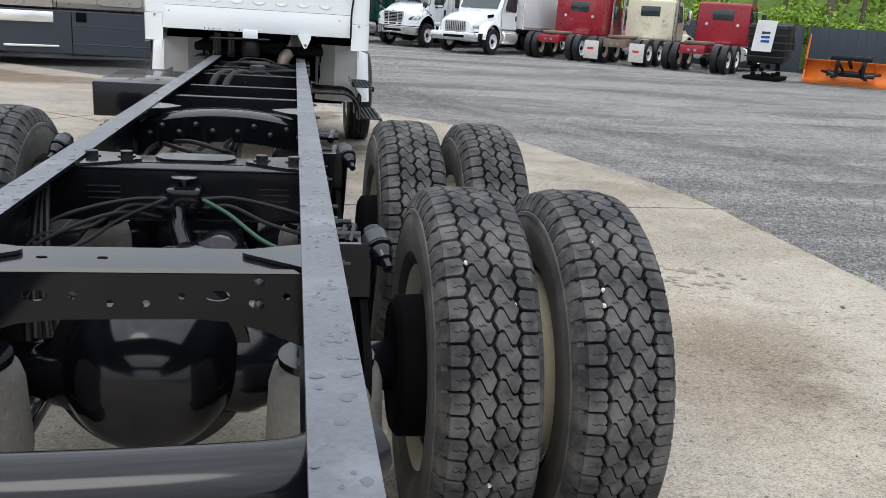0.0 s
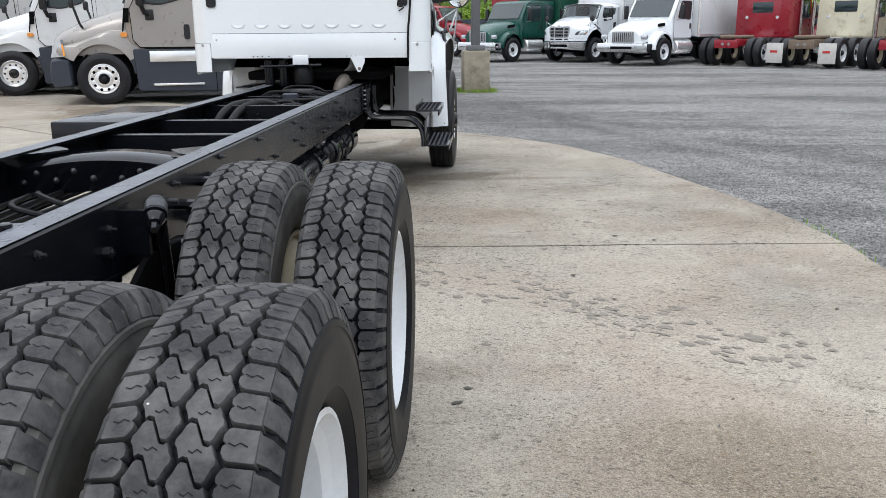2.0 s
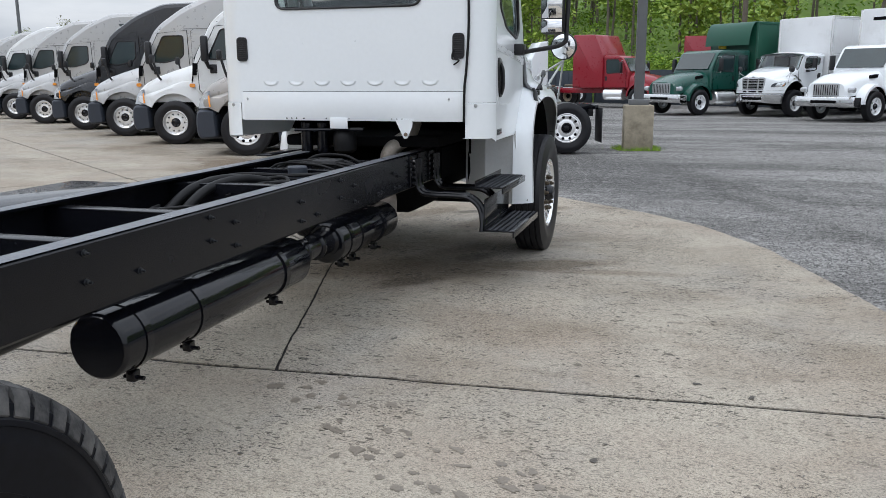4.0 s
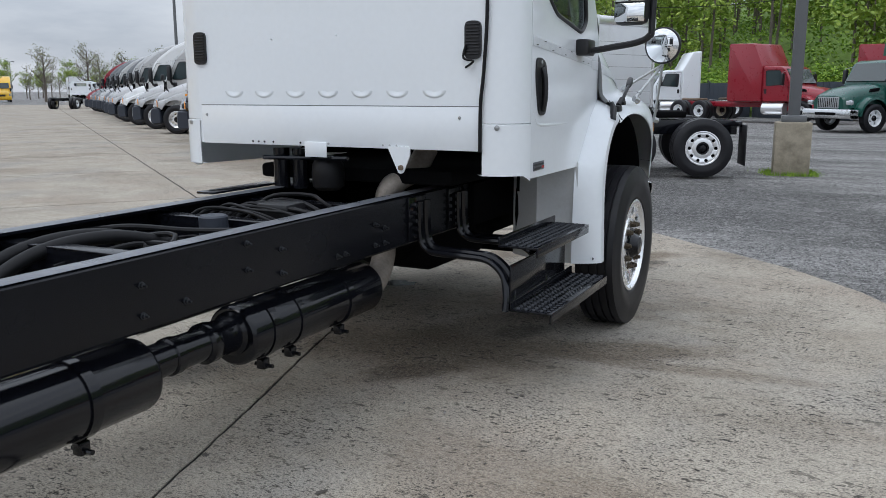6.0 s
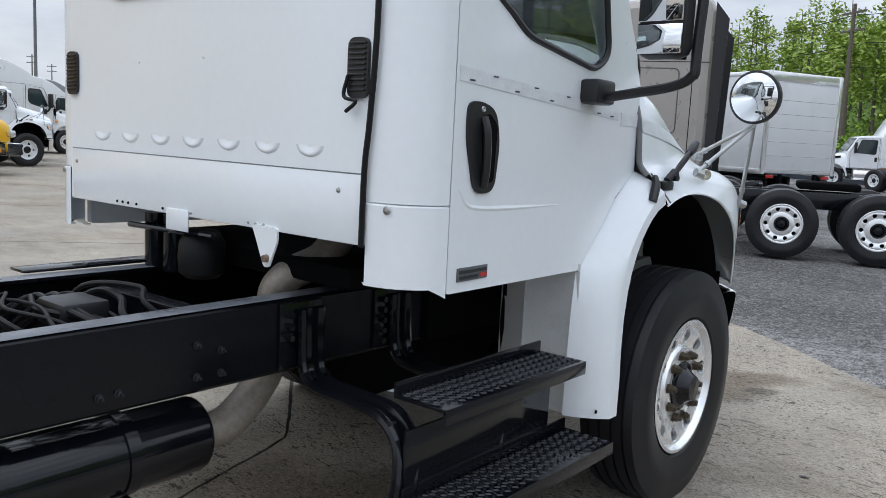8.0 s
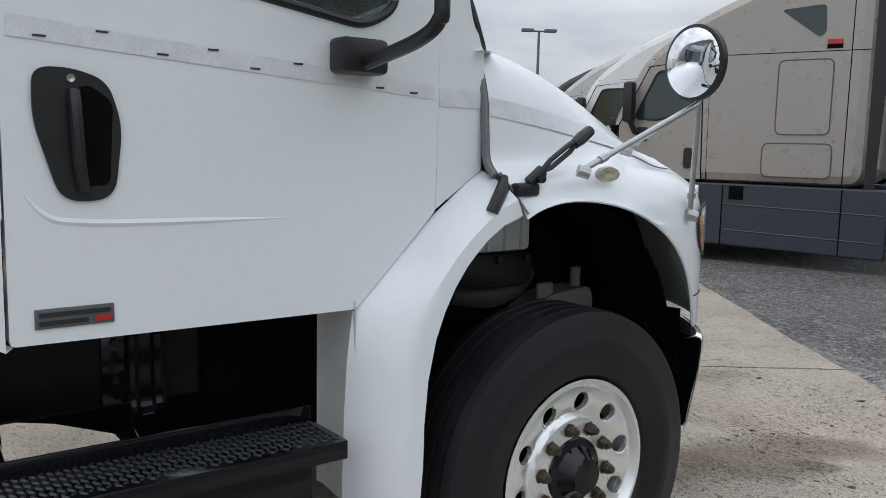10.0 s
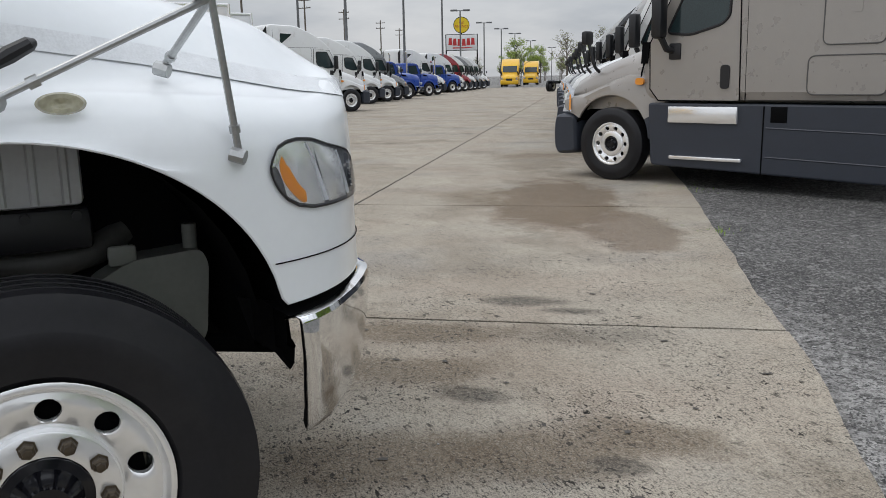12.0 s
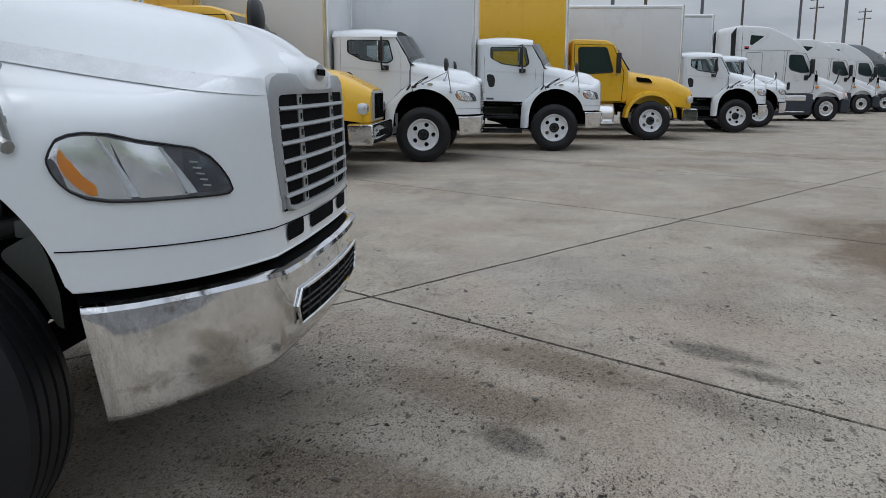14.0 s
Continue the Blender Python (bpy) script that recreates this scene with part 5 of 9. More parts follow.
# left-hand battery box and step plates
s = Solid().box(-0.90, -0.45, 5.55, 6.55, 0.76, 0.975, 0.012)
hp("battery_box", s, BLACK)
s = Solid().box(-1.02, -0.62, 7.6, 8.35, 0.30, 0.72, 0.06)
tank = hp("fuel_tank", s, BLACK)
for k in range(3):
    s = Solid().box(-1.0, -0.6, 7.62 + 0.26 * k, 7.82 + 0.26 * k, 0.74, 0.755, 0.005)
    hp("step_plate", s, ALLOY, tank)
s = Solid().box(-0.56, -0.45, 8.0, 8.55, 0.988, 1.0, 0.004)
hp("mount_plate", s, BLACK)

# mounts, gearbox and cab underside
for x in (-0.13, 0.0):
    s = Solid().tube([(x - 0.26, 8.5, 0.98), (x - 0.26, 8.5, 1.2)], 0.045, 14)
    hp("cab_mount", s, BLACK)
s = Solid().lathe([(0.98, 0), (0.98, 0.06), (1.0, 0.085), (1.06, 0.09), (1.12, 0.085), (1.16, 0.06), (1.17, 0)], (-0.08, 8.5, 0), "z", 24)
hp("cab_air_spring", s, HOSE)
s = Solid().tube([(0.1, 8.42, 1.16), (-0.45, 8.42, 1.15)], 0.012, 8)
hp("cab_mount_rod", s, BLACK)
# Gearbox, engine and floor share the near-black, shade included in the colour.
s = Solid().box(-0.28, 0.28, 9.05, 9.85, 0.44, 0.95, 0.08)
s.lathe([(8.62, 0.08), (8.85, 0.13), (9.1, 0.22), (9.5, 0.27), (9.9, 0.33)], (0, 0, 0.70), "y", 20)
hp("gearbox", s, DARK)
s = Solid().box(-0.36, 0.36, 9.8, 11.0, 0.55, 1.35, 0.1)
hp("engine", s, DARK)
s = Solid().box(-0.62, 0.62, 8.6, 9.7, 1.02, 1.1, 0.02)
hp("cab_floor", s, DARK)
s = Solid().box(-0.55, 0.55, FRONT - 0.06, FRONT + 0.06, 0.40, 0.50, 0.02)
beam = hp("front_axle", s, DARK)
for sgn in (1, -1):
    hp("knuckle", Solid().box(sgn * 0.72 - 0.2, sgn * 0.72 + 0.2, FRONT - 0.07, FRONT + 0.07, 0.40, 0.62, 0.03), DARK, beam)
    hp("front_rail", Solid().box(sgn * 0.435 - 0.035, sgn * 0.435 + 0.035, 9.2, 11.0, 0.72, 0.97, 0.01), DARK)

# ---- cab of the white truck ----
ARCH_Y, ARCH_Z, ARCH_R = 10.115, 0.81, 0.555
NOSE_Y, NOSE_B, HALF_W, POW = 10.47, 0.78, 1.195, 2.3


def outline(th):
    """Plan of fender and nose: th in degrees from the side (0) to the middle of the grille (90)."""
    c, q = math.cos(radians(th)), math.sin(radians(th))
    y = NOSE_Y + NOSE_B * max(q, 0) ** (2 / POW)
    return HALF_W * max(c, 0) ** (2 / POW), y if y < 11.18 else 11.18 + 0.3 * (y - 11.18)


def arch_lip(y):
    """Lower edge of the fender: a round arch behind the axle, drawn out longer ahead of it."""
    r = ARCH_R if y < ARCH_Y else 0.648
    d = 1 - ((y - ARCH_Y) / r) ** 2
    return max(0.897, ARCH_Z + ARCH_R * math.sqrt(d)) if d > 0 and y < 10.757 else 0.897


HOOD_V = [(0.0, -1.0), (0.0, -0.45), (0.004, -0.16), (0.012, -0.10), (0.035, -0.045), (0.09, 0.0), (0.15, 0.05), (0.22, 0.14), (0.30, 0.34), (0.38, 0.56), (0.48, 0.78), (0.62, 0.92), (0.8, 0.985), (1.0, 1.0)]

HOOD_REAR = [0.0, 0.0, 0.004, 0.02, 0.05, 0.085, 0.095, 0.10, 0.105, 0.118, 0.16, 0.27, 0.55, 1.0]


def front_rise(s):
    """The shoulder climbs to the top of the grille at the front."""
    k = min(1.0, max(0.0, (s - 0.22) / 0.46))
    return 0.075 * k * k * (3 - 2 * k) * (1 - 0.75 * max(0.0, s - 0.66) / 0.34)


def hood_section(x, y, s, side=True):
    """Points from the lip over the fender to the middle of the hood. s: 0 side to 1 front."""
    yt = y if s == 0 else y - 0.40 * s ** 0.7 - (y - NOSE_Y) * 0.15
    zt = 1.895 - 0.165 * (yt - 9.82) - 0.05 * max(0, yt - 10.17) ** 2
    zsh = 1.47 - 0.05 * max(0, y - 10.17) - 0.03 * s + 0.15 * s ** 3 + front_rise(s)
    lip = arch_lip(y) if s < 0.7 else 0.897
    low = zsh - 0.17
    pts = []
    k2 = min(1, max(0, (y - 9.85) / 1.05))
    k2 = k2 * k2 * (3 - 2 * k2)
    full = min(1.0, max(0.0, (s - 0.42) / 0.36))
    full = full * full * (3 - 2 * full)
    for (ff, g), fr in zip(HOOD_V, HOOD_REAR):
        if g >= 0:
            g += full * (1 - (1 - (ff - 0.09) / 0.91) ** 2 - g)
        f = fr + (ff - fr) * k2
        px, py = x * (1 - f), y + (yt - y) * f
        if g <= -0.17:
            k = (-g - 0.17) / 0.83
            z = low + (lip - low) * k
            if lip > low:
                z = lip + 0.001 * (1 - k)
        else:
            z = max(zsh + g, lip + 0.004 + 0.01 * f * 10) if g < 0 else zsh + (zt - zsh) * g
        lean = 0.05 * s * max(0, z - 1.0)
        pts.append((px, py - lean, z))
    return pts


def half_width(y):
    """The fender draws in towards the door."""
    return HALF_W - 0.065 * (max(0, 10.40 - y) / 0.55) ** 1.5


side_y = [9.88, 9.90, 9.93, 9.97, 10.02, 10.06, 10.1, 10.14, 10.19, 10.24, 10.29, 10.33, 10.37, 10.4, 10.43]
ths = [0, 1.5, 3, 4.5, 6, 7.5, 9, 10.5, 12, 13.5, 15, 16.5, 18, 19.2, 20, 22, 25, 28, 31, 34, 37, 40, 43, 46, 49, 52, 55, 58, 61, 64, 67, 70, 73, 76, 79, 82, 85, 88, 90]
stations = [(half_width(y), y, 0.0) for y in side_y] + [(*outline(t), (t / 90) ** 1.3) for t in ths]
def raked(p, y):
    """The hood's rear edge runs forward below the shoulder, along the gap to the fender leg."""
    k = min(1.0, max(0.0, (1.45 - p[2]) / 0.13)) * max(0.0, 1 - (y - 9.88) / 0.25)
    return p[0], p[1] + 0.062 * k, p[2]


half = [[raked(p, y) for p in smooth_path(hood_section(x, y, s), 3)] for x, y, s in stations]
full = half + [[(-x, y, z) for x, y, z in sec] for sec in reversed(half[:-1])]
hood = hp("hood", Solid().sheet(full), WHITE, label="white one-piece sloping hood with rounded fenders")
# rolled edge that gives the hood its thickness
lipline = [sec[0] for sec in half]
for sgn in (1, -1):
    hp("hood_edge", Solid().tube([(sgn * (x - 0.006), y, z) for x, y, z in lipline], 0.0045, 8), WHITE, hood)
    # seam of the lower nose panel
    seam = [(sgn * (outline(t)[0] + 0.001), outline(t)[1] + 0.001, 1.016 - 0.022 * (t / 65) ** 1.5) for t in ths if t > 15.5]
    hp("panel_seam", Solid().tube(seam, 0.002, 6), DARK, hood)
    # faded stripe along the shoulder
    band = []
    for sec in half[:-9]:
        pts = []
        for drop in (0.055, 0.0):
            zs = 1.672 - 0.135 * max(0, sec[20][1] - 9.84) - 0.03 * max(0, sec[0][1] - 10.47) - drop
            i = next(i for i in range(8, len(sec) - 1) if sec[i + 1][2] >= zs)
            a, b = Vector(sec[i]), Vector(sec[i + 1])
            p = a.lerp(b, min(1, max(0, (zs - a.z) / max(1e-6, b.z - a.z)))) + Vector((0.003, 0.001, 0.003))
            pts.append((sgn * p.x, p.y, p.z))
        band.append(pts)
    hp("faded_stripe", Solid().sheet(band), TAPE, hood, "faded grey adhesive stripe")


def on_nose(th, z, off=0.0):
    x, y = outline(th)
    x2, y2 = outline(th + 0.5) if th < 89.4 else (x - 0.01, y)
    tx, ty = x2 - x, y2 - y
    ln = math.hypot(tx, ty) or 1
    nx, ny = ty / ln, -tx / ln
    s = (th / 90) ** 1.3
    return (x + nx * off, y + ny * off - 0.05 * s * max(0, z - 1.0), z)


# headlights
LAMP_TOP = [(0, 1.268), (0.015, 1.288), (0.05, 1.318), (0.11, 1.331), (0.19, 1.336), (0.32, 1.330), (0.46, 1.311), (0.62, 1.296), (0.77, 1.281), (0.86, 1.256), (0.92, 1.225), (0.97, 1.190), (0.992, 1.166), (1, 1.152)]
LAMP_LOW = [(0, 1.258), (0.015, 1.234), (0.05, 1.205), (0.10, 1.180), (0.18, 1.159), (0.30, 1.147), (0.46, 1.143), (0.7, 1.141), (0.9, 1.138), (0.97, 1.139), (0.99, 1.142), (1, 1.148)]


def lamp_edge(u, up):
    """Upper and lower edge of the almond outline."""
    line = LAMP_TOP if up > 0 else LAMP_LOW
    for (a, p), (b, q) in zip(line, line[1:]):
        if u <= b:
            return p + (q - p) * (u - a) / (b - a)
    return line[-1][1]


for sgn in (1, -1):
    t0, t1, n = 16.7, 52.5, 56
    lo = lambda u: lamp_edge(u, -1)
    hi = lambda u: lamp_edge(u, 1)
    def face(u, z, off):
        p = on_nose(t0 + (t1 - t0) * u, z, off)
        return sgn * p[0], p[1], p[2]
    def patch(off, a, b, pad=0.0, bulge=0.0, slant=0.0, ripple=0.0):
        rows = []
        for i in range(n + 1):
            row = []
            for k in range(7):
                u = min(1.0, max(0.0, a + (b - a) * i / n + slant * (0.5 - k / 6)))
                z0, z1 = lo(u) + pad, max(lo(u) + pad + 0.003, hi(u) - pad)
                row.append(face(u, z0 + (z1 - z0) * k / 6, off + ripple * math.sin(5 * math.pi * i / n + 0.9 * k) + bulge * math.sin(math.pi * k / 6) * math.sin(math.pi * (0.1 + 0.8 * i / n))))
            rows.append(row)
        return Solid().sheet(rows)
    lamp = hp("headlight", patch(0.001, 0, 1), LAMPBASE, label="clear almond-shaped headlight with amber marker")
    hp("reflector", patch(0.0025, 0.04, 0.36, 0.006, 0.006, 0.10), LAMPSILVER, lamp)
    hp("reflector", patch(0.0025, 0.38, 0.66, 0.008, 0.008, 0.14), LAMPSILVER, lamp)
    hp("reflector_bowl", patch(0.003, 0.70, 0.97, 0.012, 0.004), DARKLENS, lamp)
    for k in range(5):
        u, z = 0.735 + 0.018 * k, 1.245 - 0.018 * k
        hp("bowl_rib", Solid().tube([face(u, z, 0.006), face(u + 0.05, z - 0.004, 0.005)], 0.003, 6), LAMPGREY, lamp)
    leaf = []
    for i in range(13):
        t = i / 12
        w = 0.066 * math.sin(math.pi * (0.04 + 0.92 * t)) ** 0.7
        uc, zc = 0.082 + 0.135 * t ** 1.25, 1.283 - 0.118 * t
        leaf.append([face(uc + w * (k - 1), zc - 0.012 * (k - 1) * (1 - t), 0.006 + 0.003 * (k == 1)) for k in range(3)])
    hp("turn_signal", Solid().sheet(leaf), AMBER, lamp, "amber side marker lens")
    for u, w in ((0.35, 0.026), (0.67, 0.030)):
        rows = []
        for k in range(9):
            t = k / 8
            uu = u + 0.17 * (0.5 - t) - 0.05 * (t - 0.5) ** 2
            z = lo(uu) + 0.012 + (hi(uu) - lo(uu) - 0.022) * t
            rows.append([face(uu - w * (0.3 + 0.7 * (1 - t)), z, 0.006), face(uu, z, 0.009), face(uu + w * (0.3 + 0.7 * (1 - t)), z, 0.006)])
        hp("lamp_divider", Solid().sheet(rows), LAMPGREY, lamp)
    hp("lens", patch(0.0105, 0.0, 1.0, 0.0, 0.0), LENS, lamp).visible_shadow = False
    rim_pts = [face((i / n) ** 1.3, lo((i / n) ** 1.3) - 0.002, 0.005) for i in range(n + 1)] + [face((i / n) ** 1.3, hi((i / n) ** 1.3) + 0.002, 0.005) for i in range(n, -1, -1)]
    hp("lamp_gasket", Solid().tube(rim_pts + rim_pts[:1], 0.0032, 6), PLASTIC, lamp)
    em = Solid().lathe([(0, 0), (0.012, 0.02), (0.012, 0.036), (0.0, 0.042)], (0, 0, 0), "x", 24)
    em.v = [(sgn * (1.150 + x), 10.257 + y * 1.3, 1.445 + z * 0.62) for x, y, z in em.v]
    hp("side_emblem", em, CLOUDED, hood, "oval clouded amber-grey marker lamp")

# grille
def nose_at(x, z, off=0.0):
    """The nose's skin at a distance x from its middle."""
    p = on_nose(math.degrees(math.acos(min(1, (abs(x) / HALF_W) ** (POW / 2)))), z, off)
    return x, p[1], z


def grille_y(x, z):
    return 11.226 - 0.028 * (x / 0.58) ** 2 - 0.05 * (z - 1.0)


F_OUT = [(0, 1.023), (0.25, 1.024), (0.44, 1.028), (0.50, 1.045), (0.532, 1.10), (0.56, 1.20), (0.578, 1.30), (0.58, 1.40), (0.572, 1.455), (0.545, 1.488), (0.48, 1.503), (0.36, 1.505), (0.285, 1.50), (0.25, 1.475), (0.20, 1.455), (0, 1.450)]
F_IN = [(0, 1.043), (0.25, 1.044), (0.40, 1.046), (0.455, 1.056), (0.472, 1.10), (0.485, 1.20), (0.495, 1.30), (0.498, 1.38), (0.495, 1.415), (0.485, 1.428), (0.46, 1.432), (0.36, 1.433), (0.285, 1.433), (0.25, 1.433), (0.20, 1.433), (0, 1.432)]
BAR_Z = (1.385, 1.323, 1.266, 1.204, 1.142, 1.086)
xs = [-0.5 + k / 20 for k in range(21)]
# Near-black sheet just proud of the nose stands in for shaded depth.
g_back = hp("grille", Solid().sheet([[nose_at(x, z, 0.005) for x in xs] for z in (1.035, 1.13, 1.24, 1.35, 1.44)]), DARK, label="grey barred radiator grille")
rows = []
for sgn, order in ((1, range(len(F_OUT))), (-1, range(len(F_OUT) - 1, -1, -1))):
    for i in order:
        (ox, oz), (ix, iz) = F_OUT[i], F_IN[i]
        mx, mz = 0.25 * ix + 0.75 * ox, 0.25 * iz + 0.75 * oz
        yo, yi = grille_y(ox, oz), grille_y(ix, iz)
        ox, mx = 0.968 * ox, 0.968 * mx
        rows.append([(sgn * ox, yo - 0.036, oz), (sgn * ox, yo - 0.010, oz), (sgn * mx, yo, mz), (sgn * ix, yi - 0.004, iz), (sgn * ix * 0.99, yi - 0.035, iz)])
hp("grille_frame", Solid().sheet(rows), GREYBAR, g_back, smooth=50)
for z in BAR_Z:
    hp("grille_bar", Solid().sheet([[(x, grille_y(x, z) + off, z + dz) for x in xs] for dz, off in ((-0.007, -0.02), (-0.008, -0.006), (-0.003, 0.002), (0.004, 0.0), (0.008, -0.006), (0.008, -0.02))]), GREYBAR, g_back, smooth=50)
for sgn in (1, -1):
    for c, w in ((0.25, 0.030), (0.485, 0.014)):
        post = hp("grille_post", Solid().sheet([[(sgn * c + dx, grille_y(c, z) + off, z) for dx, off in ((-w, -0.03), (-w, -0.012), (w, -0.012), (w, -0.03))] for z in (1.043, 1.14, 1.24, 1.34, 1.434)]), GREYBAR, g_back)
        if c > 0.3:
            continue
        # Near-black plates laid on the post, drawn for the shade in its holes.
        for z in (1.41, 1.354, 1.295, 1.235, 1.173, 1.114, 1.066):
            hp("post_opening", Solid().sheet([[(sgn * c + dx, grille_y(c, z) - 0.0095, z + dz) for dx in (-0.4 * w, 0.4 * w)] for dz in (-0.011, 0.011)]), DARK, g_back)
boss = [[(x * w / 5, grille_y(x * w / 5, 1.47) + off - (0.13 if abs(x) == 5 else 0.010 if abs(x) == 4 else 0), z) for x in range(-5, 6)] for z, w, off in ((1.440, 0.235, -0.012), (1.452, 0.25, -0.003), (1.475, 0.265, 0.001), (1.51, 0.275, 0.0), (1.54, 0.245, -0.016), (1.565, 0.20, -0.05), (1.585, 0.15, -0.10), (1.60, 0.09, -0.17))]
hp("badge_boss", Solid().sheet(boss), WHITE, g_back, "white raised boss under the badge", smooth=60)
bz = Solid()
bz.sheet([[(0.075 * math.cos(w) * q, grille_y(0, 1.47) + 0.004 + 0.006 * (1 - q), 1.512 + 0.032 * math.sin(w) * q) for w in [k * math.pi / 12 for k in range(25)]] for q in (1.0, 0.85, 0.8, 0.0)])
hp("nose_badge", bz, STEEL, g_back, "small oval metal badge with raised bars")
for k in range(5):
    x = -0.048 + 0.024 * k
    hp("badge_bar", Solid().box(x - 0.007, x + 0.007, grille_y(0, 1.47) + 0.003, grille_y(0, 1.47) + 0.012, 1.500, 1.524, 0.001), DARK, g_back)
# Slots are near-black sheets on the skin; their inner shade is painted.
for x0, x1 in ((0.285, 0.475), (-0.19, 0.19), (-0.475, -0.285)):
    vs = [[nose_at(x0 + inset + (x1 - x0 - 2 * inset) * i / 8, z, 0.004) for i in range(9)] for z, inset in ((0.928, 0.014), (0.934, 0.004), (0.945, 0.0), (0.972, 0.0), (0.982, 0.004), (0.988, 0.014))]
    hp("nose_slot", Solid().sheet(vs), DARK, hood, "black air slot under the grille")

# bumper: swept wings, a crease and a nearly flat face
WING = [Vector((x, y, 0)) for x, y in ((1.148, 10.790), (1.108, 10.850), (1.055, 10.912), (0.985, 10.972), (0.885, 11.050), (0.76, 11.130), (0.66, 11.185), (0.61, 11.205), (0.57, 11.214), (0.40, 11.230), (0.20, 11.243), (0.0, 11.247))]
BUMP_Z = ((0.845, -0.05), (0.856, -0.014), (0.850, 0.002), (0.838, 0.006), (0.80, 0.003), (0.72, -0.006), (0.62, -0.026))


def bump(i, off=0.0):
    a, b = WING[max(0, i - 1)], WING[min(len(WING) - 1, i + 1)]
    t = (b - a).normalized()
    out = Vector((-t.y, t.x, 0)) * (-1 if -t.y < 0 and i < 6 else 1)
    if out.y < 0:
        out = -out
    p = WING[i] + out * off
    return (p.x if i < len(WING) - 1 else 0.0), p.y


for_b = []
for i in range(len(WING)):
    f = i / (len(WING) - 1)
    low = 0.50 + 0.07 * f ** 1.5
    lean = 1 - 0.65 * f
    row = [(*bump(i, off * (1 if z > 0.75 else lean)), z) for z, off in BUMP_Z]
    row += [(*bump(i, -0.045 * lean), low + 0.02), (*bump(i, -0.055 * lean), low)]
    rake = max(0.0, 1 - i / 6)
    row = [(x - 0.02 * rake * max(0.0, 0.84 - z) / 0.34, y + 0.052 * rake * max(0.0, 0.84 - z) / 0.34, z) for x, y, z in row]
    for_b.append(row)
fullb = for_b + [[(-x, y, z) for x, y, z in r] for r in reversed(for_b[:-1])]
bumper = hp("bumper", Solid().sheet(fullb), CHROME, label="dull chrome front bumper with grime on its corners", smooth=20)
bs = bumper.modifiers.new("thickness", "SOLIDIFY")
bs.thickness, bs.offset = 0.006, 1


def face_y(x, z):
    """Where the bumper's face stands at a point of its middle."""
    return 11.247 - 0.100 * x * x - 0.007 * max(0.0, (0.74 - z) / 0.12) + 0.010


us = [-0.47 + 0.94 * k / 14 for k in range(15)]
for sgn in (1, -1):
    hp("end_gusset", Solid().sheet([[(sgn * u, y, z) for u, y in ((x0 - 0.004, y0 + 0.002), (x0 - 0.07, y0 + 0.016), (x0 - 0.15, y0 + 0.045))] for x0, y0, z in for_b[0][2:]]), DARK, bumper)
# Opening is a near-black sheet over the chrome, shade put into the colour.
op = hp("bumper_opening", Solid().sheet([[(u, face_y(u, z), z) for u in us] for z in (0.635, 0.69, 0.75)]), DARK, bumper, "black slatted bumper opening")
for z in (0.665, 0.69, 0.715):
    hp("opening_bar", Solid().tube([(u, face_y(u, z) + 0.004, z) for u in us], 0.004, 6), PLASTIC, op)
for k in range(1, 14, 2):
    hp("opening_slat", Solid().tube([(us[k], face_y(us[k], z) + 0.004, z) for z in (0.64, 0.745)], 0.005, 6), PLASTIC, op)
ring = [(u, face_y(u, 0.63) + 0.002, 0.63) for u in us] + [(0.50, face_y(0.50, 0.69), 0.70)] + [(u, face_y(u, 0.755) + 0.002, 0.755) for u in reversed(us)] + [(-0.50, face_y(0.50, 0.69), 0.70)]
hp("opening_rim", Solid().tube(ring + ring[:1], 0.007, 6), CHROME, op)
for sgn in (1, -1):
    deck = Solid().sheet([[(sgn * bump(i, off)[0], bump(i, off)[1], z) for i in range(len(WING))] for off, z in ((-0.02, 0.852), (-0.07, 0.868), (-0.12, 0.885))])
    hp("bumper_filler", deck, DARK, bumper)
    for x in (0.13, 0.25):
        hp("bumper_bolt", Solid().lathe([(0, 0), (0.0, 0.012), (0.004, 0.008), (0.005, 0)], (sgn * x, 11.252 - 0.1 * x * x, 0.80), "y", 12), STEEL, bumper)
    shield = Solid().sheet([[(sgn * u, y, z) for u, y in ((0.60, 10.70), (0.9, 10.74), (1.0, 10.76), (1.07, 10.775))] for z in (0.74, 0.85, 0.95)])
    # Upper sheet is added to block the lit far side of the hood.
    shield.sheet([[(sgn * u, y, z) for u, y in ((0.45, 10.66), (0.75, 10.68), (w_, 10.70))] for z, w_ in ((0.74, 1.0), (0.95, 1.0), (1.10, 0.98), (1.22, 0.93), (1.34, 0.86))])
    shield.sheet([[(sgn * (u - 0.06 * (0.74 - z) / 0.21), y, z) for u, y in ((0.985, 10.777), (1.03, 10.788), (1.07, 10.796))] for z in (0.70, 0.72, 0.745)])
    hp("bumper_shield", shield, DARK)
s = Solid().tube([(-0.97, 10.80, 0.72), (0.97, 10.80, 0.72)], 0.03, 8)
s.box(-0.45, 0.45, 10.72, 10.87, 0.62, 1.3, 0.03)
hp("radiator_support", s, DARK)

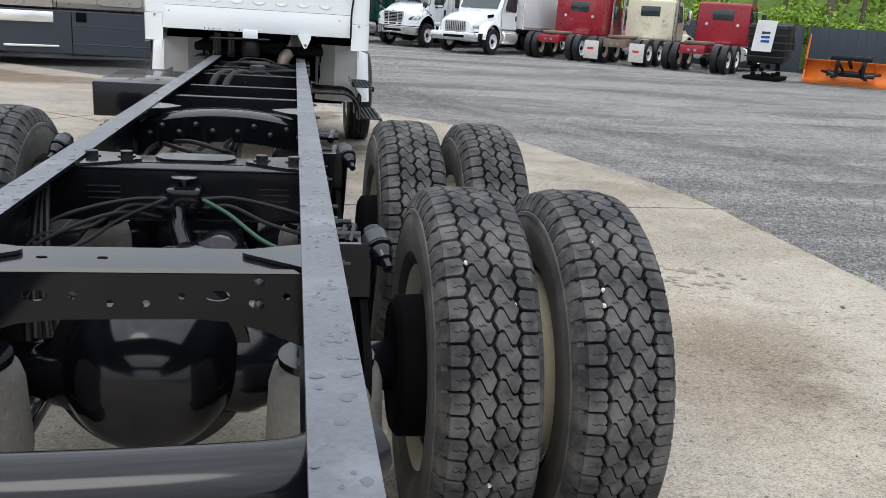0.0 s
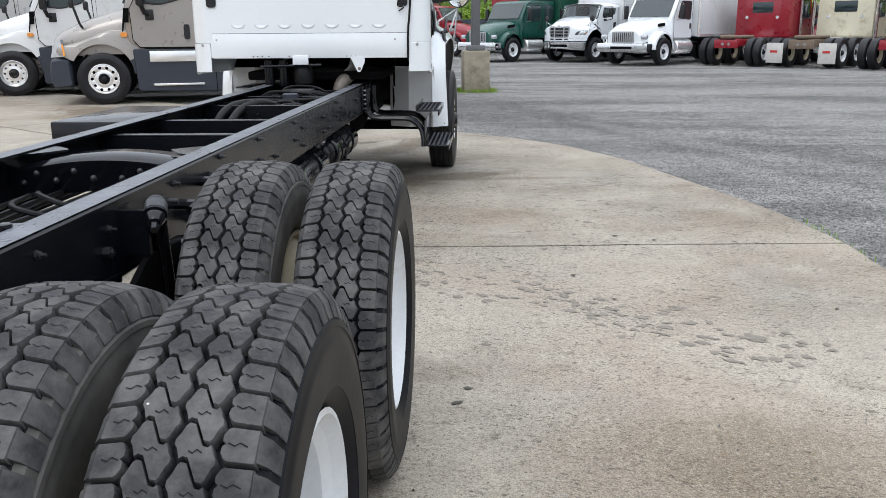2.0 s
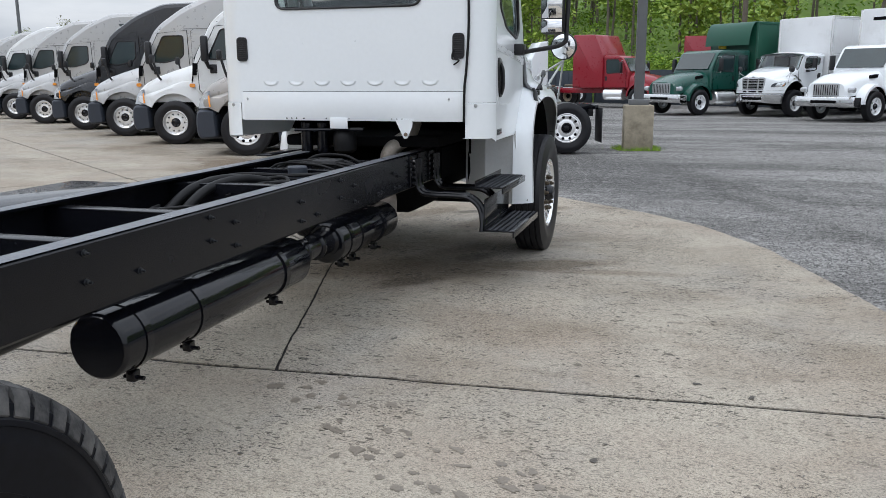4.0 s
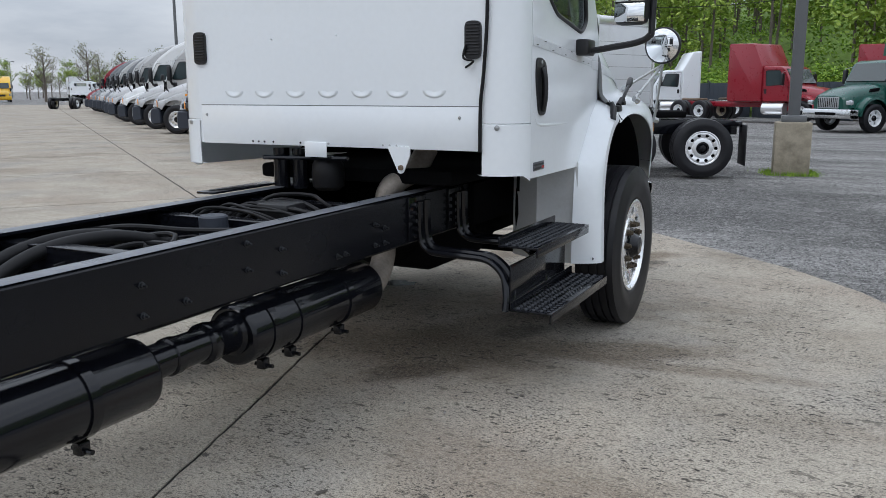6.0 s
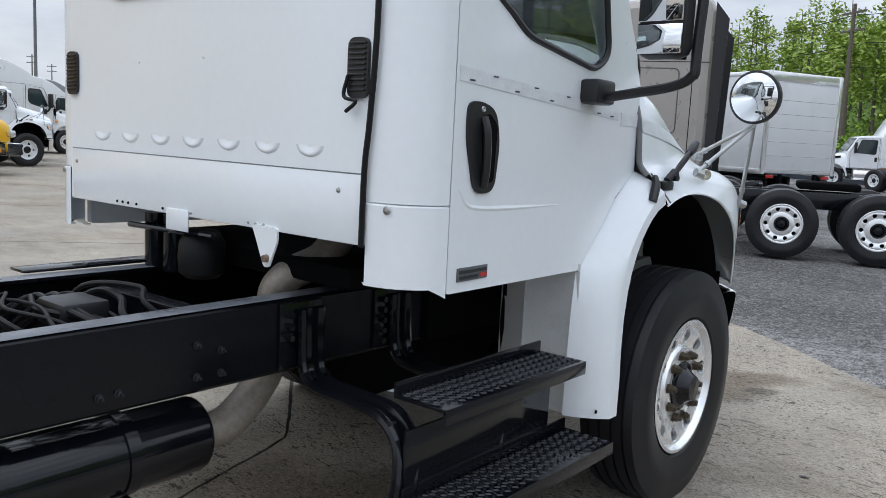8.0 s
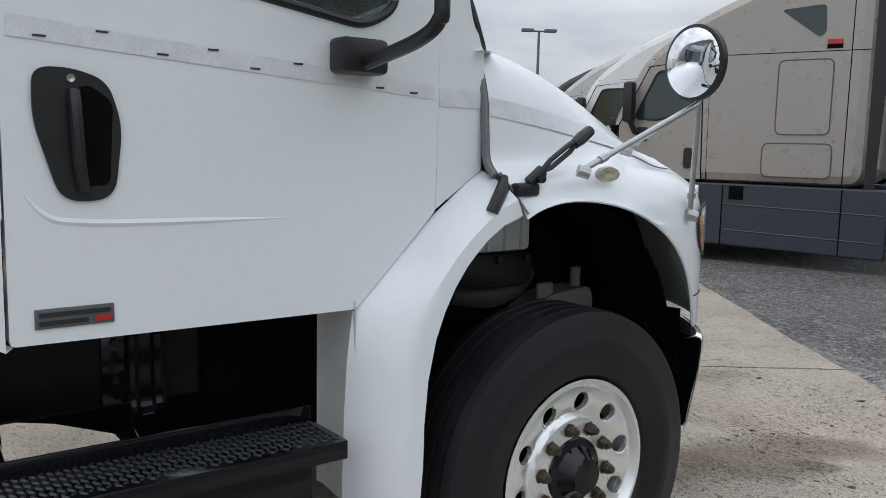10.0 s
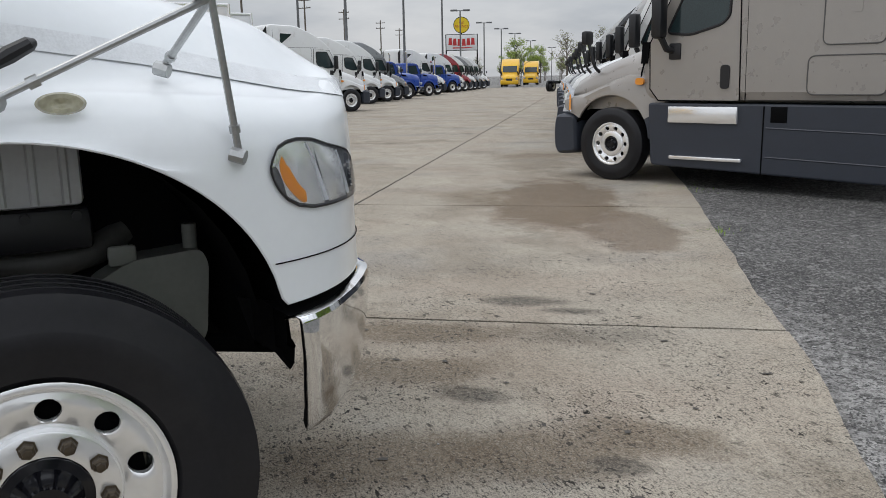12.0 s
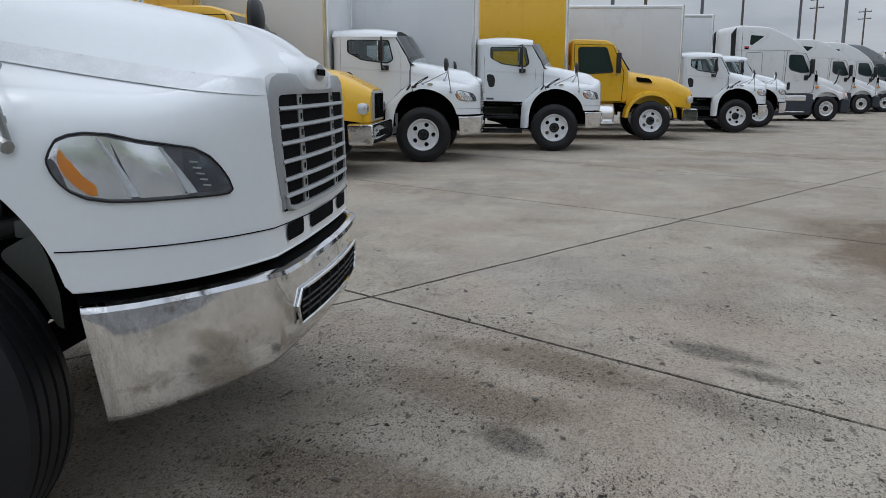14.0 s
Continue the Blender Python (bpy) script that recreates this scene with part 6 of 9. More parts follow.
# fender legs, liners and splash panels
for sgn in (1, -1):
    rows = []
    rear = [(9.385, 0.505), (9.387, 0.66), (9.391, 0.80), (9.399, 0.94), (9.415, 1.07), (9.485, 1.135), (9.555, 1.20), (9.625, 1.265), (9.692, 1.325), (9.757, 1.372), (9.815, 1.418), (9.872, 1.452)]
    front = [(9.54, 0.505), (9.556, 0.64), (9.562, 0.76), (9.577, 0.88), (9.605, 0.99), (9.637, 1.065), (9.675, 1.13), (9.717, 1.185), (9.757, 1.225), (9.798, 1.26), (9.855, 1.296), (9.928, 1.322)]
    for (a, b), (c, d) in zip(rear, front):
        row = []
        for k in range(9):
            t = k / 8
            wide = 1.168 + (half_width(9.845) - 1.168) * (d - 0.52) / 0.77
            edge = 1.06 * (1 - 0.04 * (a - 8.56)) - 0.010
            u = edge + (wide - edge) * min(1, 1.15 * math.sin(t * math.pi / 2) ** 0.8)
            row.append((sgn * u, a + (c - a) * t, b + (d - b) * t))
        row.append((sgn * (wide - 0.03), c + 0.004, d - 0.002))
        rows.append(row)
    leg = hp("fender", Solid().sheet(rows), WHITE, label="white rear fender extension below the door")
    rows = []
    for z in (0.50, 0.62, 0.80, 0.98, 1.10):
        rows.append([(sgn * u, y, z) for u, y in ((1.035, 9.412), (0.98, 9.42), (0.90, 9.43), (0.80, 9.44), (0.775, 9.435), (0.75, 9.452), (0.66, 9.50), (0.575, 9.56), (0.57, 9.58))])
    s = Solid().sheet(rows)
    hp("splash_panel", s, WHITE_DIRTY, leg)
    for y in (9.44, 9.51):
        hp("rivet", Solid().lathe([(0, 0), (0, 0.009), (0.004, 0.006), (0.005, 0)], (sgn * 1.13, y, 0.535), "x", 10), DARK, leg)
    # Liner and inner wall are near-black: the well's shade is in their colour.
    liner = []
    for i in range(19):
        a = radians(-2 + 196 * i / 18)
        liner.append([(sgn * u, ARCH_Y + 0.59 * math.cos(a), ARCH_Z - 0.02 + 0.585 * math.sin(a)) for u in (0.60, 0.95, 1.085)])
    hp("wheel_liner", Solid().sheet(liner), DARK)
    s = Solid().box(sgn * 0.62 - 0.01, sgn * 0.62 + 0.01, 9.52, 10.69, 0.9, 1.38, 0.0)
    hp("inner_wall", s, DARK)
    s = Solid().box(sgn * 0.66 - 0.09, sgn * 0.66 + 0.09, 9.92, 10.315, 1.155, 1.40, 0.02)
    ab = hp("air_box", s, WHITE_DIRTY)
    for k in range(5):
        hp("rib", Solid().tube([(sgn * 0.752, 9.95 + 0.08 * k, 1.165), (sgn * 0.752, 9.95 + 0.08 * k, 1.39)], 0.012, 6), WHITE_DIRTY, ab)
    s = Solid().box(sgn * 0.70 - 0.05, sgn * 0.70 + 0.05, 9.90, 10.33, 1.03, 1.152, 0.02)
    for y in (9.98, 10.16, 10.29):
        s.tube([(sgn * 0.75, y, 1.13), (sgn * 0.765, y, 1.13)], 0.014, 10)
    hp("air_box_bracket", s, PLASTIC)
    hp("air_duct", Solid().tube(smooth_path([(sgn * 0.62, 10.05, 1.0), (sgn * 0.66, 10.2, 0.985), (sgn * 0.64, 10.34, 1.01), (sgn * 0.6, 10.42, 1.05)], 5), 0.045, 14), DUCTGREY)
    tankp = round_poly([(10.30, 0.92), (10.42, 0.985), (10.62, 1.0), (10.64, 0.955), (10.62, 0.72), (10.50, 0.66), (10.42, 0.80)], 0.04, 4)
    s = Solid().prism(tankp, "x", sgn * 0.60, sgn * 0.76)
    s.tube([(sgn * 0.70, 10.60, 0.99), (sgn * 0.70, 10.60, 1.07)], 0.022, 12)
    s.box(sgn * 0.74 - 0.01, sgn * 0.74 + 0.01, 10.36, 10.44, 0.97, 1.03, 0.01)
    hp("washer_bottle", s, BOTTLE)
    s = Solid().tube([(sgn * 0.55, 10.55, 0.66), (sgn * 0.98, 10.79, 0.74)], 0.03, 8)
    s.prism([(10.66, 0.90), (10.80, 0.86), (10.815, 0.68), (10.80, 0.66), (10.76, 0.72), (10.70, 0.77)], "x", sgn * 0.99, sgn * 1.0)
    hp("bumper_bracket", s, DARK)


def dp(name, s, *rest, **more):
    """A part of the cab's side, which draws in a little towards the front."""
    s.v = [(x * (1 - 0.04 * max(0.0, y - 8.56)), y, z) for x, y, z in s.v]
    return hp(name, s, *rest, **more)


# rear wall of the cab
YR = 8.40
wall = Solid().holed([(-0.875, 1.225), (0.875, 1.225), (0.875, 2.52), (-0.875, 2.52)], round_poly([(-0.55, 2.06), (0.55, 2.06), (0.55, 2.44), (-0.55, 2.44)], 0.08), "y", YR, YR + 0.03)
back = hp("cab_rear_wall", wall, WHITE, label="white ribbed steel cab back with two vents")
hp("rear_window", Solid().box(-0.56, 0.56, YR + 0.012, YR + 0.018, 2.05, 2.45), GLASS, back)
gas = round_poly([(-0.55, 2.06), (0.55, 2.06), (0.55, 2.44), (-0.55, 2.44)], 0.08)
hp("window_gasket", Solid().tube([(x, YR, z) for x, z in gas + gas[:1]], 0.014, 6), PLASTIC, back)
hp("panel_seam", Solid().tube([(-0.855, YR - 0.004, 1.4345), (0.868, YR - 0.004, 1.4345)], 0.0022, 6), SEALGREY, back)
hp("lower_panel", Solid().box(-0.855, 0.868, YR - 0.005, YR, 1.222, 1.432, 0.002), WHITE, back)
for i in range(7):
    u = -0.62 + 0.207 * i
    rows = []
    for j in range(9):
        a = math.pi + math.pi * j / 8
        rows.append([(u + 0.062 * k * math.cos(a) * (1.1 if abs(math.cos(a)) > 0.7 else 1), YR - h, 1.510 + 0.040 * k * math.sin(a)) for k, h in ((0.98, -0.001), (0.90, 0.0015), (0.80, 0.0048), (0.68, 0.0055), (0.52, 0.0035), (0.3, 0.0008), (0.05, -0.001))])
    hp("pressed_dimple", Solid().sheet(rows), WHITE, back, smooth=80)
for u in (-0.855 + 0.01, 0.83):
    outer = round_poly([(u - 0.042, 1.655), (u + 0.042, 1.655), (u + 0.042, 1.83), (u - 0.042, 1.83)], 0.03)
    v = hp("vent", Solid().prism(outer, "y", YR - 0.012, YR), PLASTIC, back, "black louvred air vent")
    for k in range(10):
        z = 1.675 + 0.015 * k
        hp("louvre", Solid().box(u - 0.034, u + 0.034, YR - 0.018, YR - 0.011, z, z + 0.007, 0.002), PLASTIC, v)
for i, u in enumerate((-0.5, -0.46, -0.42, -0.36, -0.18, -0.14, -0.1, -0.05, 0.0, 0.33, 0.37, 0.41)):
    hp("rivet", Solid().lathe([(-0.005, 0), (-0.004, 0.004), (0.0, 0.006)], (u, YR - 0.005, 1.238), "y", 8), DARK if i < 5 else STEEL, back)
for u, z in ((0.76, 1.38), (-0.82, 1.38)):
    hp("rivet", Solid().lathe([(-0.006, 0), (-0.004, 0.007), (0.0, 0.009)], (u, YR - 0.005, z), "y", 8), STEEL, back)
for u, z in ((-0.35, 1.78), (0.06, 1.79)):
    hp("rivet", Solid().lathe([(-0.006, 0), (-0.004, 0.005), (0.0, 0.006)], (u, YR - 0.0, z), "y", 8), WHITE, back)
s = Solid().box(-0.15, -0.01, YR - 0.012, YR - 0.006, 1.165, 1.245, 0.003)
hp("mount_tab", s, WHITE, back)
s = Solid().prism(round_poly([(0.36, 1.235), (0.49, 1.235), (0.49, 1.19), (0.45, 1.10), (0.425, 1.10)], 0.012), "y", YR - 0.014, YR - 0.006)
tab = hp("mount_tab", s, WHITE, back, "triangular white bracket with a rusty bolt")
hp("bolt", Solid().lathe([(-0.02, 0), (-0.02, 0.012), (-0.006, 0.014)], (0.44, YR - 0.008, 1.13), "y", 10), RUST, tab)
for sgn in (1, -1):
    grid = []
    for i in range(9):
        a = radians(90 * i / 8)
        u, y = 0.875 + 0.185 * math.sin(a), YR + 0.16 * (1 - math.cos(a))
        grid.append([(sgn * u, y, z) for z in (1.355, 1.8, 2.3, 2.52)])
    post = hp("corner_post", Solid().sheet(grid), WHITE, label="rounded white rear corner of the cab")
    grid = []
    for i in range(9):
        a = radians(90 * i / 8)
        u, y = 0.878 + 0.186 * math.sin(a), YR - 0.003 + 0.16 * (1 - math.cos(a))
        zb = 1.105 - 0.03 * max(0, (i - 6) / 2)
        grid.append([(sgn * (u - 0.03), y + 0.02, zb + 0.004), (sgn * u, y, zb), (sgn * u, y, 1.2), (sgn * u, y, 1.348), (sgn * (u - 0.012), y + 0.006, 1.354)])
    hp("corner_skirt", Solid().sheet(grid), WHITE, post)
    hp("rivet", Solid().lathe([(-0.006, 0), (-0.004, 0.012), (0.0, 0.014)], (sgn * 0.95, YR + 0.008, 1.335), "y", 10), STEEL, post)
    # doors
    outer = [(8.565, 1.085), (9.42, 1.075), (9.69, 1.335), (9.69, 1.95), (9.53, 2.50), (8.565, 2.50)]
    hole = round_poly([(8.70, 2.06), (8.82, 1.965), (8.95, 1.895), (9.44, 1.83), (9.545, 1.89), (9.46, 2.40), (8.70, 2.40)], 0.05)
    door = dp("door", Solid().holed(round_poly(outer, 0.012, 2), hole, "x", sgn * 1.025, sgn * 1.06, 60), WHITE, label="closed white cab door with curved window sill")
    dp("window_pane", Solid().box(sgn * 1.04 - 0.003, sgn * 1.04 + 0.003, 8.66, 9.6, 1.80, 2.42), GLASS, door)
    dp("window_gasket", Solid().tube([(sgn * 1.058, y, z) for y, z in hole + hole[:1]], 0.013, 8), PLASTIC, door)
    hb = round_poly([(8.675, 1.385), (8.785, 1.39), (8.805, 1.55), (8.775, 1.645), (8.70, 1.668), (8.625, 1.665), (8.622, 1.56)], 0.045, 6)
    h = dp("door_handle", Solid().prism(hb, "x", sgn * 1.055, sgn * 1.068), PLASTIC, door, "black recessed plastic door handle")
    dp("grip", Solid().tube(smooth_path([(sgn * 1.07, 8.705, 1.62), (sgn * 1.085, 8.705, 1.57), (sgn * 1.085, 8.71, 1.47), (sgn * 1.07, 8.72, 1.41)], 4), 0.014, 8), PLASTIC, h)
    # Near-black plate drawn for the shaded hollow beside the grip.
    dp("recess", Solid().prism(round_poly([(8.715, 1.42), (8.775, 1.42), (8.785, 1.60), (8.735, 1.635), (8.70, 1.62)], 0.02, 5), "x", sgn * 1.068, sgn * 1.0695), DARK, h)
    b = dp("badge", Solid().box(sgn * 1.062 - 0.003, sgn * 1.062 + 0.003, 8.614, 8.778, 1.117, 1.16, 0.002), BADGE, door, "small dark nameplate with a red corner")
    for z, a0, a1, m_ in ((1.142, 8.622, 8.770, BADGELINE), (1.124, 8.622, 8.722, BADGELINE), (1.124, 8.735, 8.772, REDLENS)):
        dp("badge_bar", Solid().box(sgn * 1.066 - 0.001, sgn * 1.066 + 0.001, a0, a1, z, z + (0.010 if m_ is BADGELINE else 0.013)), m_, b)
    dp("lock", Solid().lathe([(0, 0.0), (0.004, 0.008), (0, 0.010)], (sgn * 1.0685, 8.70, 1.645), "x", 12), STEEL, h)
    stripe = Solid().prism([(8.58, 1.722), (9.675, 1.652), (9.675, 1.692), (8.58, 1.766)], "x", sgn * 1.0605, sgn * 1.0625)
    dp("faded_stripe", stripe, TAPE, door)
    rr = random.Random(3)
    for k in range(9):
        y = 8.64 + 0.12 * k + rr.uniform(-0.02, 0.02)
        z = 1.728 - 0.064 * (y - 8.58) + rr.choice([0.0, 0.028])
        dp("stripe_mark", Solid().box(sgn * 1.0635 - 0.001, sgn * 1.0635 + 0.001, y, y + 0.026, z, z + 0.0045), GREYPLASTIC, door)
    dp("door_crease", Solid().tube(smooth_path([(sgn * 1.05, 8.605, 1.40), (sgn * 1.052, 8.64, 1.36), (sgn * 1.053, 8.70, 1.342), (sgn * 1.053, 8.9, 1.335), (sgn * 1.048, 9.35, 1.334)], 4), 0.011, 8), WHITE, door)
    # cowl side between door and hood, windscreen pillar
    cowl = Solid().prism([(9.695, 1.34), (9.865, 1.452), (9.868, 1.80), (9.82, 1.86), (9.7, 1.97)], "x", sgn * 1.02, sgn * 1.055)
    cw = dp("cowl_side", cowl, WHITE)
    dp("faded_stripe", Solid().box(sgn * 1.0565 - 0.0015, sgn * 1.0565 + 0.0015, 9.7, 9.86, 1.634, 1.684), TAPE, cw)
    dp("door_gap", Solid().tube([(sgn * 1.056, 9.684, 1.95), (sgn * 1.056, 9.684, 1.345), (sgn * 1.056, 9.412, 1.072)], 0.0035, 6), DARK, cw)
    rim_line = [(sgn * (p[0] - 0.004), p[1] - 0.014, p[2] - 0.004) for p in half[0] if p[2] > 1.44]
    hp("hood_gap", Solid().tube(rim_line, 0.012, 8), SEALGREY, cw)
    pil = Solid().tube([(sgn * 0.945, 9.80, 1.60), (sgn * 0.945, 9.80, 1.76), (sgn * 0.945, 9.77, 1.90), (sgn * 0.935, 9.72, 2.05), (sgn * 0.92, 9.56, 2.5)], 0.045, 12)
    pil.prism(round_poly([(9.694, 1.45), (9.858, 1.50), (9.862, 1.80), (9.82, 1.92), (9.74, 2.08), (9.58, 2.5), (9.53, 2.5), (9.694, 1.95)], 0.01, 2), "x", sgn * 1.02, sgn * 1.0542)
    pil.v = [(x * (1 - 0.04 * (y - 8.56)), y, z) for x, y, z in pil.v]
    hp("windscreen_pillar", pil, WHITE)
    hp("windscreen_seal", Solid().tube(smooth_path([(sgn * 0.78, 10.0, 1.797), (sgn * 0.89, 9.94, 1.797), (sgn * 0.96, 9.885, 1.81), (sgn * 0.985, 9.845, 1.86), (sgn * 0.985, 9.815, 1.93), (sgn * 0.97, 9.75, 2.1), (sgn * 0.94, 9.58, 2.5)], 4), 0.018, 8), PLASTIC)
    # hood latch and tie-down straps
    a, b = Vector((sgn * 1.10, 9.96, 1.415)), Vector((sgn * 1.10, 10.207, 1.57))
    out = Vector((sgn * 0.022, 0, 0.012))
    lt = Solid().tube([a + out * 0.4, a.lerp(b, 0.18) + out], [0.016, 0.020], 10)
    for q, w_ in ((0.011, 1), (-0.011, -1)):
        lift = Vector((sgn * 0.004 * w_, -q * 0.55, q))
        lt.tube([a.lerp(b, 0.16) + out, a.lerp(b, 0.30) + out * 1.1 + lift, a.lerp(b, 0.62) + out * 1.15 + lift, a.lerp(b, 0.74) + out], 0.0085, 8)
    lt.tube([a.lerp(b, 0.70) + out, a.lerp(b, 0.82) + out, b + out * 0.7, b + (b - a) * 0.05 + out * 0.4], [0.016, 0.021, 0.018, 0.009], 10)
    lt.box(sgn * 1.108 - 0.020, sgn * 1.108 + 0.020, 9.905, 9.995, 1.378, 1.418, 0.01)
    lt.tube([(sgn * 1.11, 9.99, 1.43), (sgn * 1.145, 9.985, 1.432)], 0.014, 10)
    hp("hood_latch", lt, PLASTIC, label="black rubber hood latch")
    hp("hood_latch", Solid().tube([(sgn * 1.118, 9.815, 1.335), (sgn * 1.108, 9.86, 1.40), (sgn * 1.088, 9.885, 1.435)], [0.019, 0.020, 0.012], 8), PLASTIC)
    hp("fender_gap", Solid().tube([(sgn * 1.146, 9.932, 1.328), (sgn * 1.115, 9.915, 1.375), (sgn * 1.07, 9.882, 1.448)], 0.004, 6), SEALGREY)
    # steps
    for (z, u0, u1, y0, y1) in ((0.755, 0.92, 1.132, 8.505, 9.335), (0.445, 1.00, 1.223, 8.465, 9.425)):
        st = Solid().box(sgn * (u0 + u1) / 2 - (u1 - u0) / 2, sgn * (u0 + u1) / 2 + (u1 - u0) / 2, y0, y1, z - 0.012, z, 0.003)
        step = hp("cab_step", st, BLACK, label="black perforated tread step")
        hp("front_edge", Solid().box(sgn * (u1 - 0.006) - 0.006, sgn * (u1 - 0.006) + 0.006, y0, y1, z - 0.05, z - 0.004, 0.003), BLACK, step)
        hp("rear_lip", Solid().box(sgn * (u0 + 0.005) - 0.005, sgn * (u0 + 0.005) + 0.005, y0, y1, z - 0.01, z + 0.04, 0.003), BLACK, step)
        studs = Solid()
        for i in range(44):
            for j in range(9):
                y, u = y0 + 0.02 + (y1 - y0 - 0.04) * i / 43, u0 + 0.022 + (u1 - u0 - 0.04) * (j + 0.5 * (i % 2)) / 9
                w_ = radians(40 if (i + j) % 2 else -40)
                ca, sa = math.cos(w_), math.sin(w_)
                ring = [(sgn * (u + a_ * ca - b_ * sa), y + a_ * sa + b_ * ca, z + h_) for a_, b_, h_ in ((0.0125, 0, 0), (0.004, 0.0045, 0), (-0.004, 0.0045, 0), (-0.0125, 0, 0), (-0.004, -0.0045, 0), (0.004, -0.0045, 0), (0.006, 0, 0.0042), (-0.006, 0, 0.0042))]
                studs.add(ring, [(0, 1, 6), (1, 2, 7, 6), (2, 3, 7), (3, 4, 7), (4, 5, 6, 7), (5, 0, 6)])
        hp("tread_studs", studs, STEPGREY, step)
    s = Solid().box(sgn * 1.0 - 0.005, sgn * 1.0 + 0.005, 8.475, 9.30, 0.44, 0.665, 0.003)
    hp("step_riser", s, BLACK)
    for y in (8.60, 9.06):
        br = Solid()
        path = smooth_path([(sgn * 0.468, y, 0.945), (sgn * 0.472, y, 0.78), (sgn * 0.495, y, 0.71), (sgn * 0.56, y - 0.005, 0.682), (sgn * 0.74, y - 0.015, 0.680), (sgn * 0.87, y - 0.025, 0.670), (sgn * 0.955, y - 0.035, 0.605), (sgn * 0.985, y - 0.06, 0.51), (sgn * 0.988, y - 0.08, 0.435)], 5)
        br.tube(path, 0.024, 8)
        br.tube([p + Vector((0, -0.075, 0)) for p in path], 0.018, 8)
        br.sheet([[tuple(p + Vector((0, 0, 0.0))) for p in path], [tuple(p + Vector((0, -0.075, 0))) for p in path]])
        br.box(sgn * 0.448 - 0.006, sgn * 0.448 + 0.006, y - 0.16, y + 0.03, 0.74, 0.97, 0.003)
        for k in range(5):
            br.tube([(sgn * 0.45, y - 0.125, 0.77 + 0.04 * k), (sgn * 0.478, y - 0.125, 0.77 + 0.04 * k)], 0.012, 6)
        hp("step_bracket", br, BLACK)
    # mirrors
    base = Solid().box(sgn * 1.06 - 0.04, sgn * 1.06 + 0.04, 9.33, 9.47, 1.70, 1.79, 0.015)
    m = hp("mirror_arm", base, PLASTIC, label="black mirror arm on the door")
    pth = smooth_path([(sgn * 1.07, 9.40, 1.722), (sgn * 1.20, 9.40, 1.742), (sgn * 1.35, 9.39, 1.765), (sgn * 1.42, 9.39, 1.80), (sgn * 1.43, 9.39, 1.87), (sgn * 1.43, 9.39, 2.4), (sgn * 1.3, 9.37, 2.46), (sgn * 1.0, 9.33, 2.46)], 5)
    hp("arm_tube", Solid().tube(pth, 0.018, 10), PLASTIC, m)
    sh = Solid().box(sgn * 1.325 - 0.095, sgn * 1.325 + 0.095, 9.32, 9.41, 1.855, 2.38, 0.04)
    mh = hp("mirror_head", sh, PLASTIC, m)
    hp("mirror_glass", Solid().box(sgn * 1.325 - 0.08, sgn * 1.325 + 0.08, 9.312, 9.321, 1.99, 2.36, 0.003), MIRROR, mh)
    hp("mirror_glass", Solid().box(sgn * 1.325 - 0.08, sgn * 1.325 + 0.08, 9.312, 9.321, 1.87, 1.975, 0.003), MIRROR, mh)
    c = Vector((sgn * 1.238, 10.542, 1.805))
    nrm = Vector((sgn * -0.10, -0.99, -0.02)).normalized()
    rot = nrm.to_track_quat("Z", "Y").to_matrix()
    s = Solid().lathe([(0.004, 0.0), (0.004, 0.112), (0.0, 0.122), (-0.02, 0.122), (-0.05, 0.09), (-0.065, 0.03), (-0.066, 0)], seg=36, axis="z")
    s.v = [tuple(c + rot @ Vector(p)) for p in s.v]
    rm = hp("hood_mirror", s, PLASTIC, label="round convex mirror on steel hood struts")
    s = Solid().lathe([(0.026, 0.0), (0.0245, 0.03), (0.020, 0.06), (0.012, 0.09), (0.003, 0.113)], seg=36, axis="z")
    s.v = [tuple(c + rot @ Vector(p)) for p in s.v]
    hp("mirror_glass", s, MIRROR, rm)
    top = Vector((sgn * 1.231, 10.594, 1.68))
    st = Solid()
    for foot in ((1.18, 10.648, 1.312), (1.168, 10.127, 1.458), (0.994, 10.515, 1.526)):
        f = Vector((sgn * foot[0], foot[1], foot[2]))
        st.tube([f, top], 0.0095, 10)
        st.tube([f.lerp(top, 0.14), f.lerp(top, 0.19)], 0.014, 8)
        st.tube([f + Vector((0, -0.02, 0)), f + Vector((sgn * 0.02, 0.01, -0.01))], 0.019, 8)
    st.tube([top, top + Vector((0, 0, 0.03)), c + Vector((0, 0.05, 0))], 0.011, 10)
    hp("mirror_strut", st, STEEL, rm)
# black cable down the cab back
hp("cable", Solid().tube(smooth_path([(0.90, YR - 0.012, 2.45), (0.905, YR - 0.012, 1.9), (0.89, YR - 0.014, 1.6), (0.875, YR - 0.014, 1.45), (0.872, YR - 0.014, 1.22)], 6), 0.009, 8), HOSE)
hp("loose_wire", Solid().tube(smooth_path([(0.80, YR - 0.02, 1.72), (0.79, YR - 0.025, 1.66), (0.84, YR - 0.025, 1.645), (0.80, YR - 0.025, 1.615)], 5), 0.006, 6), HOSE)
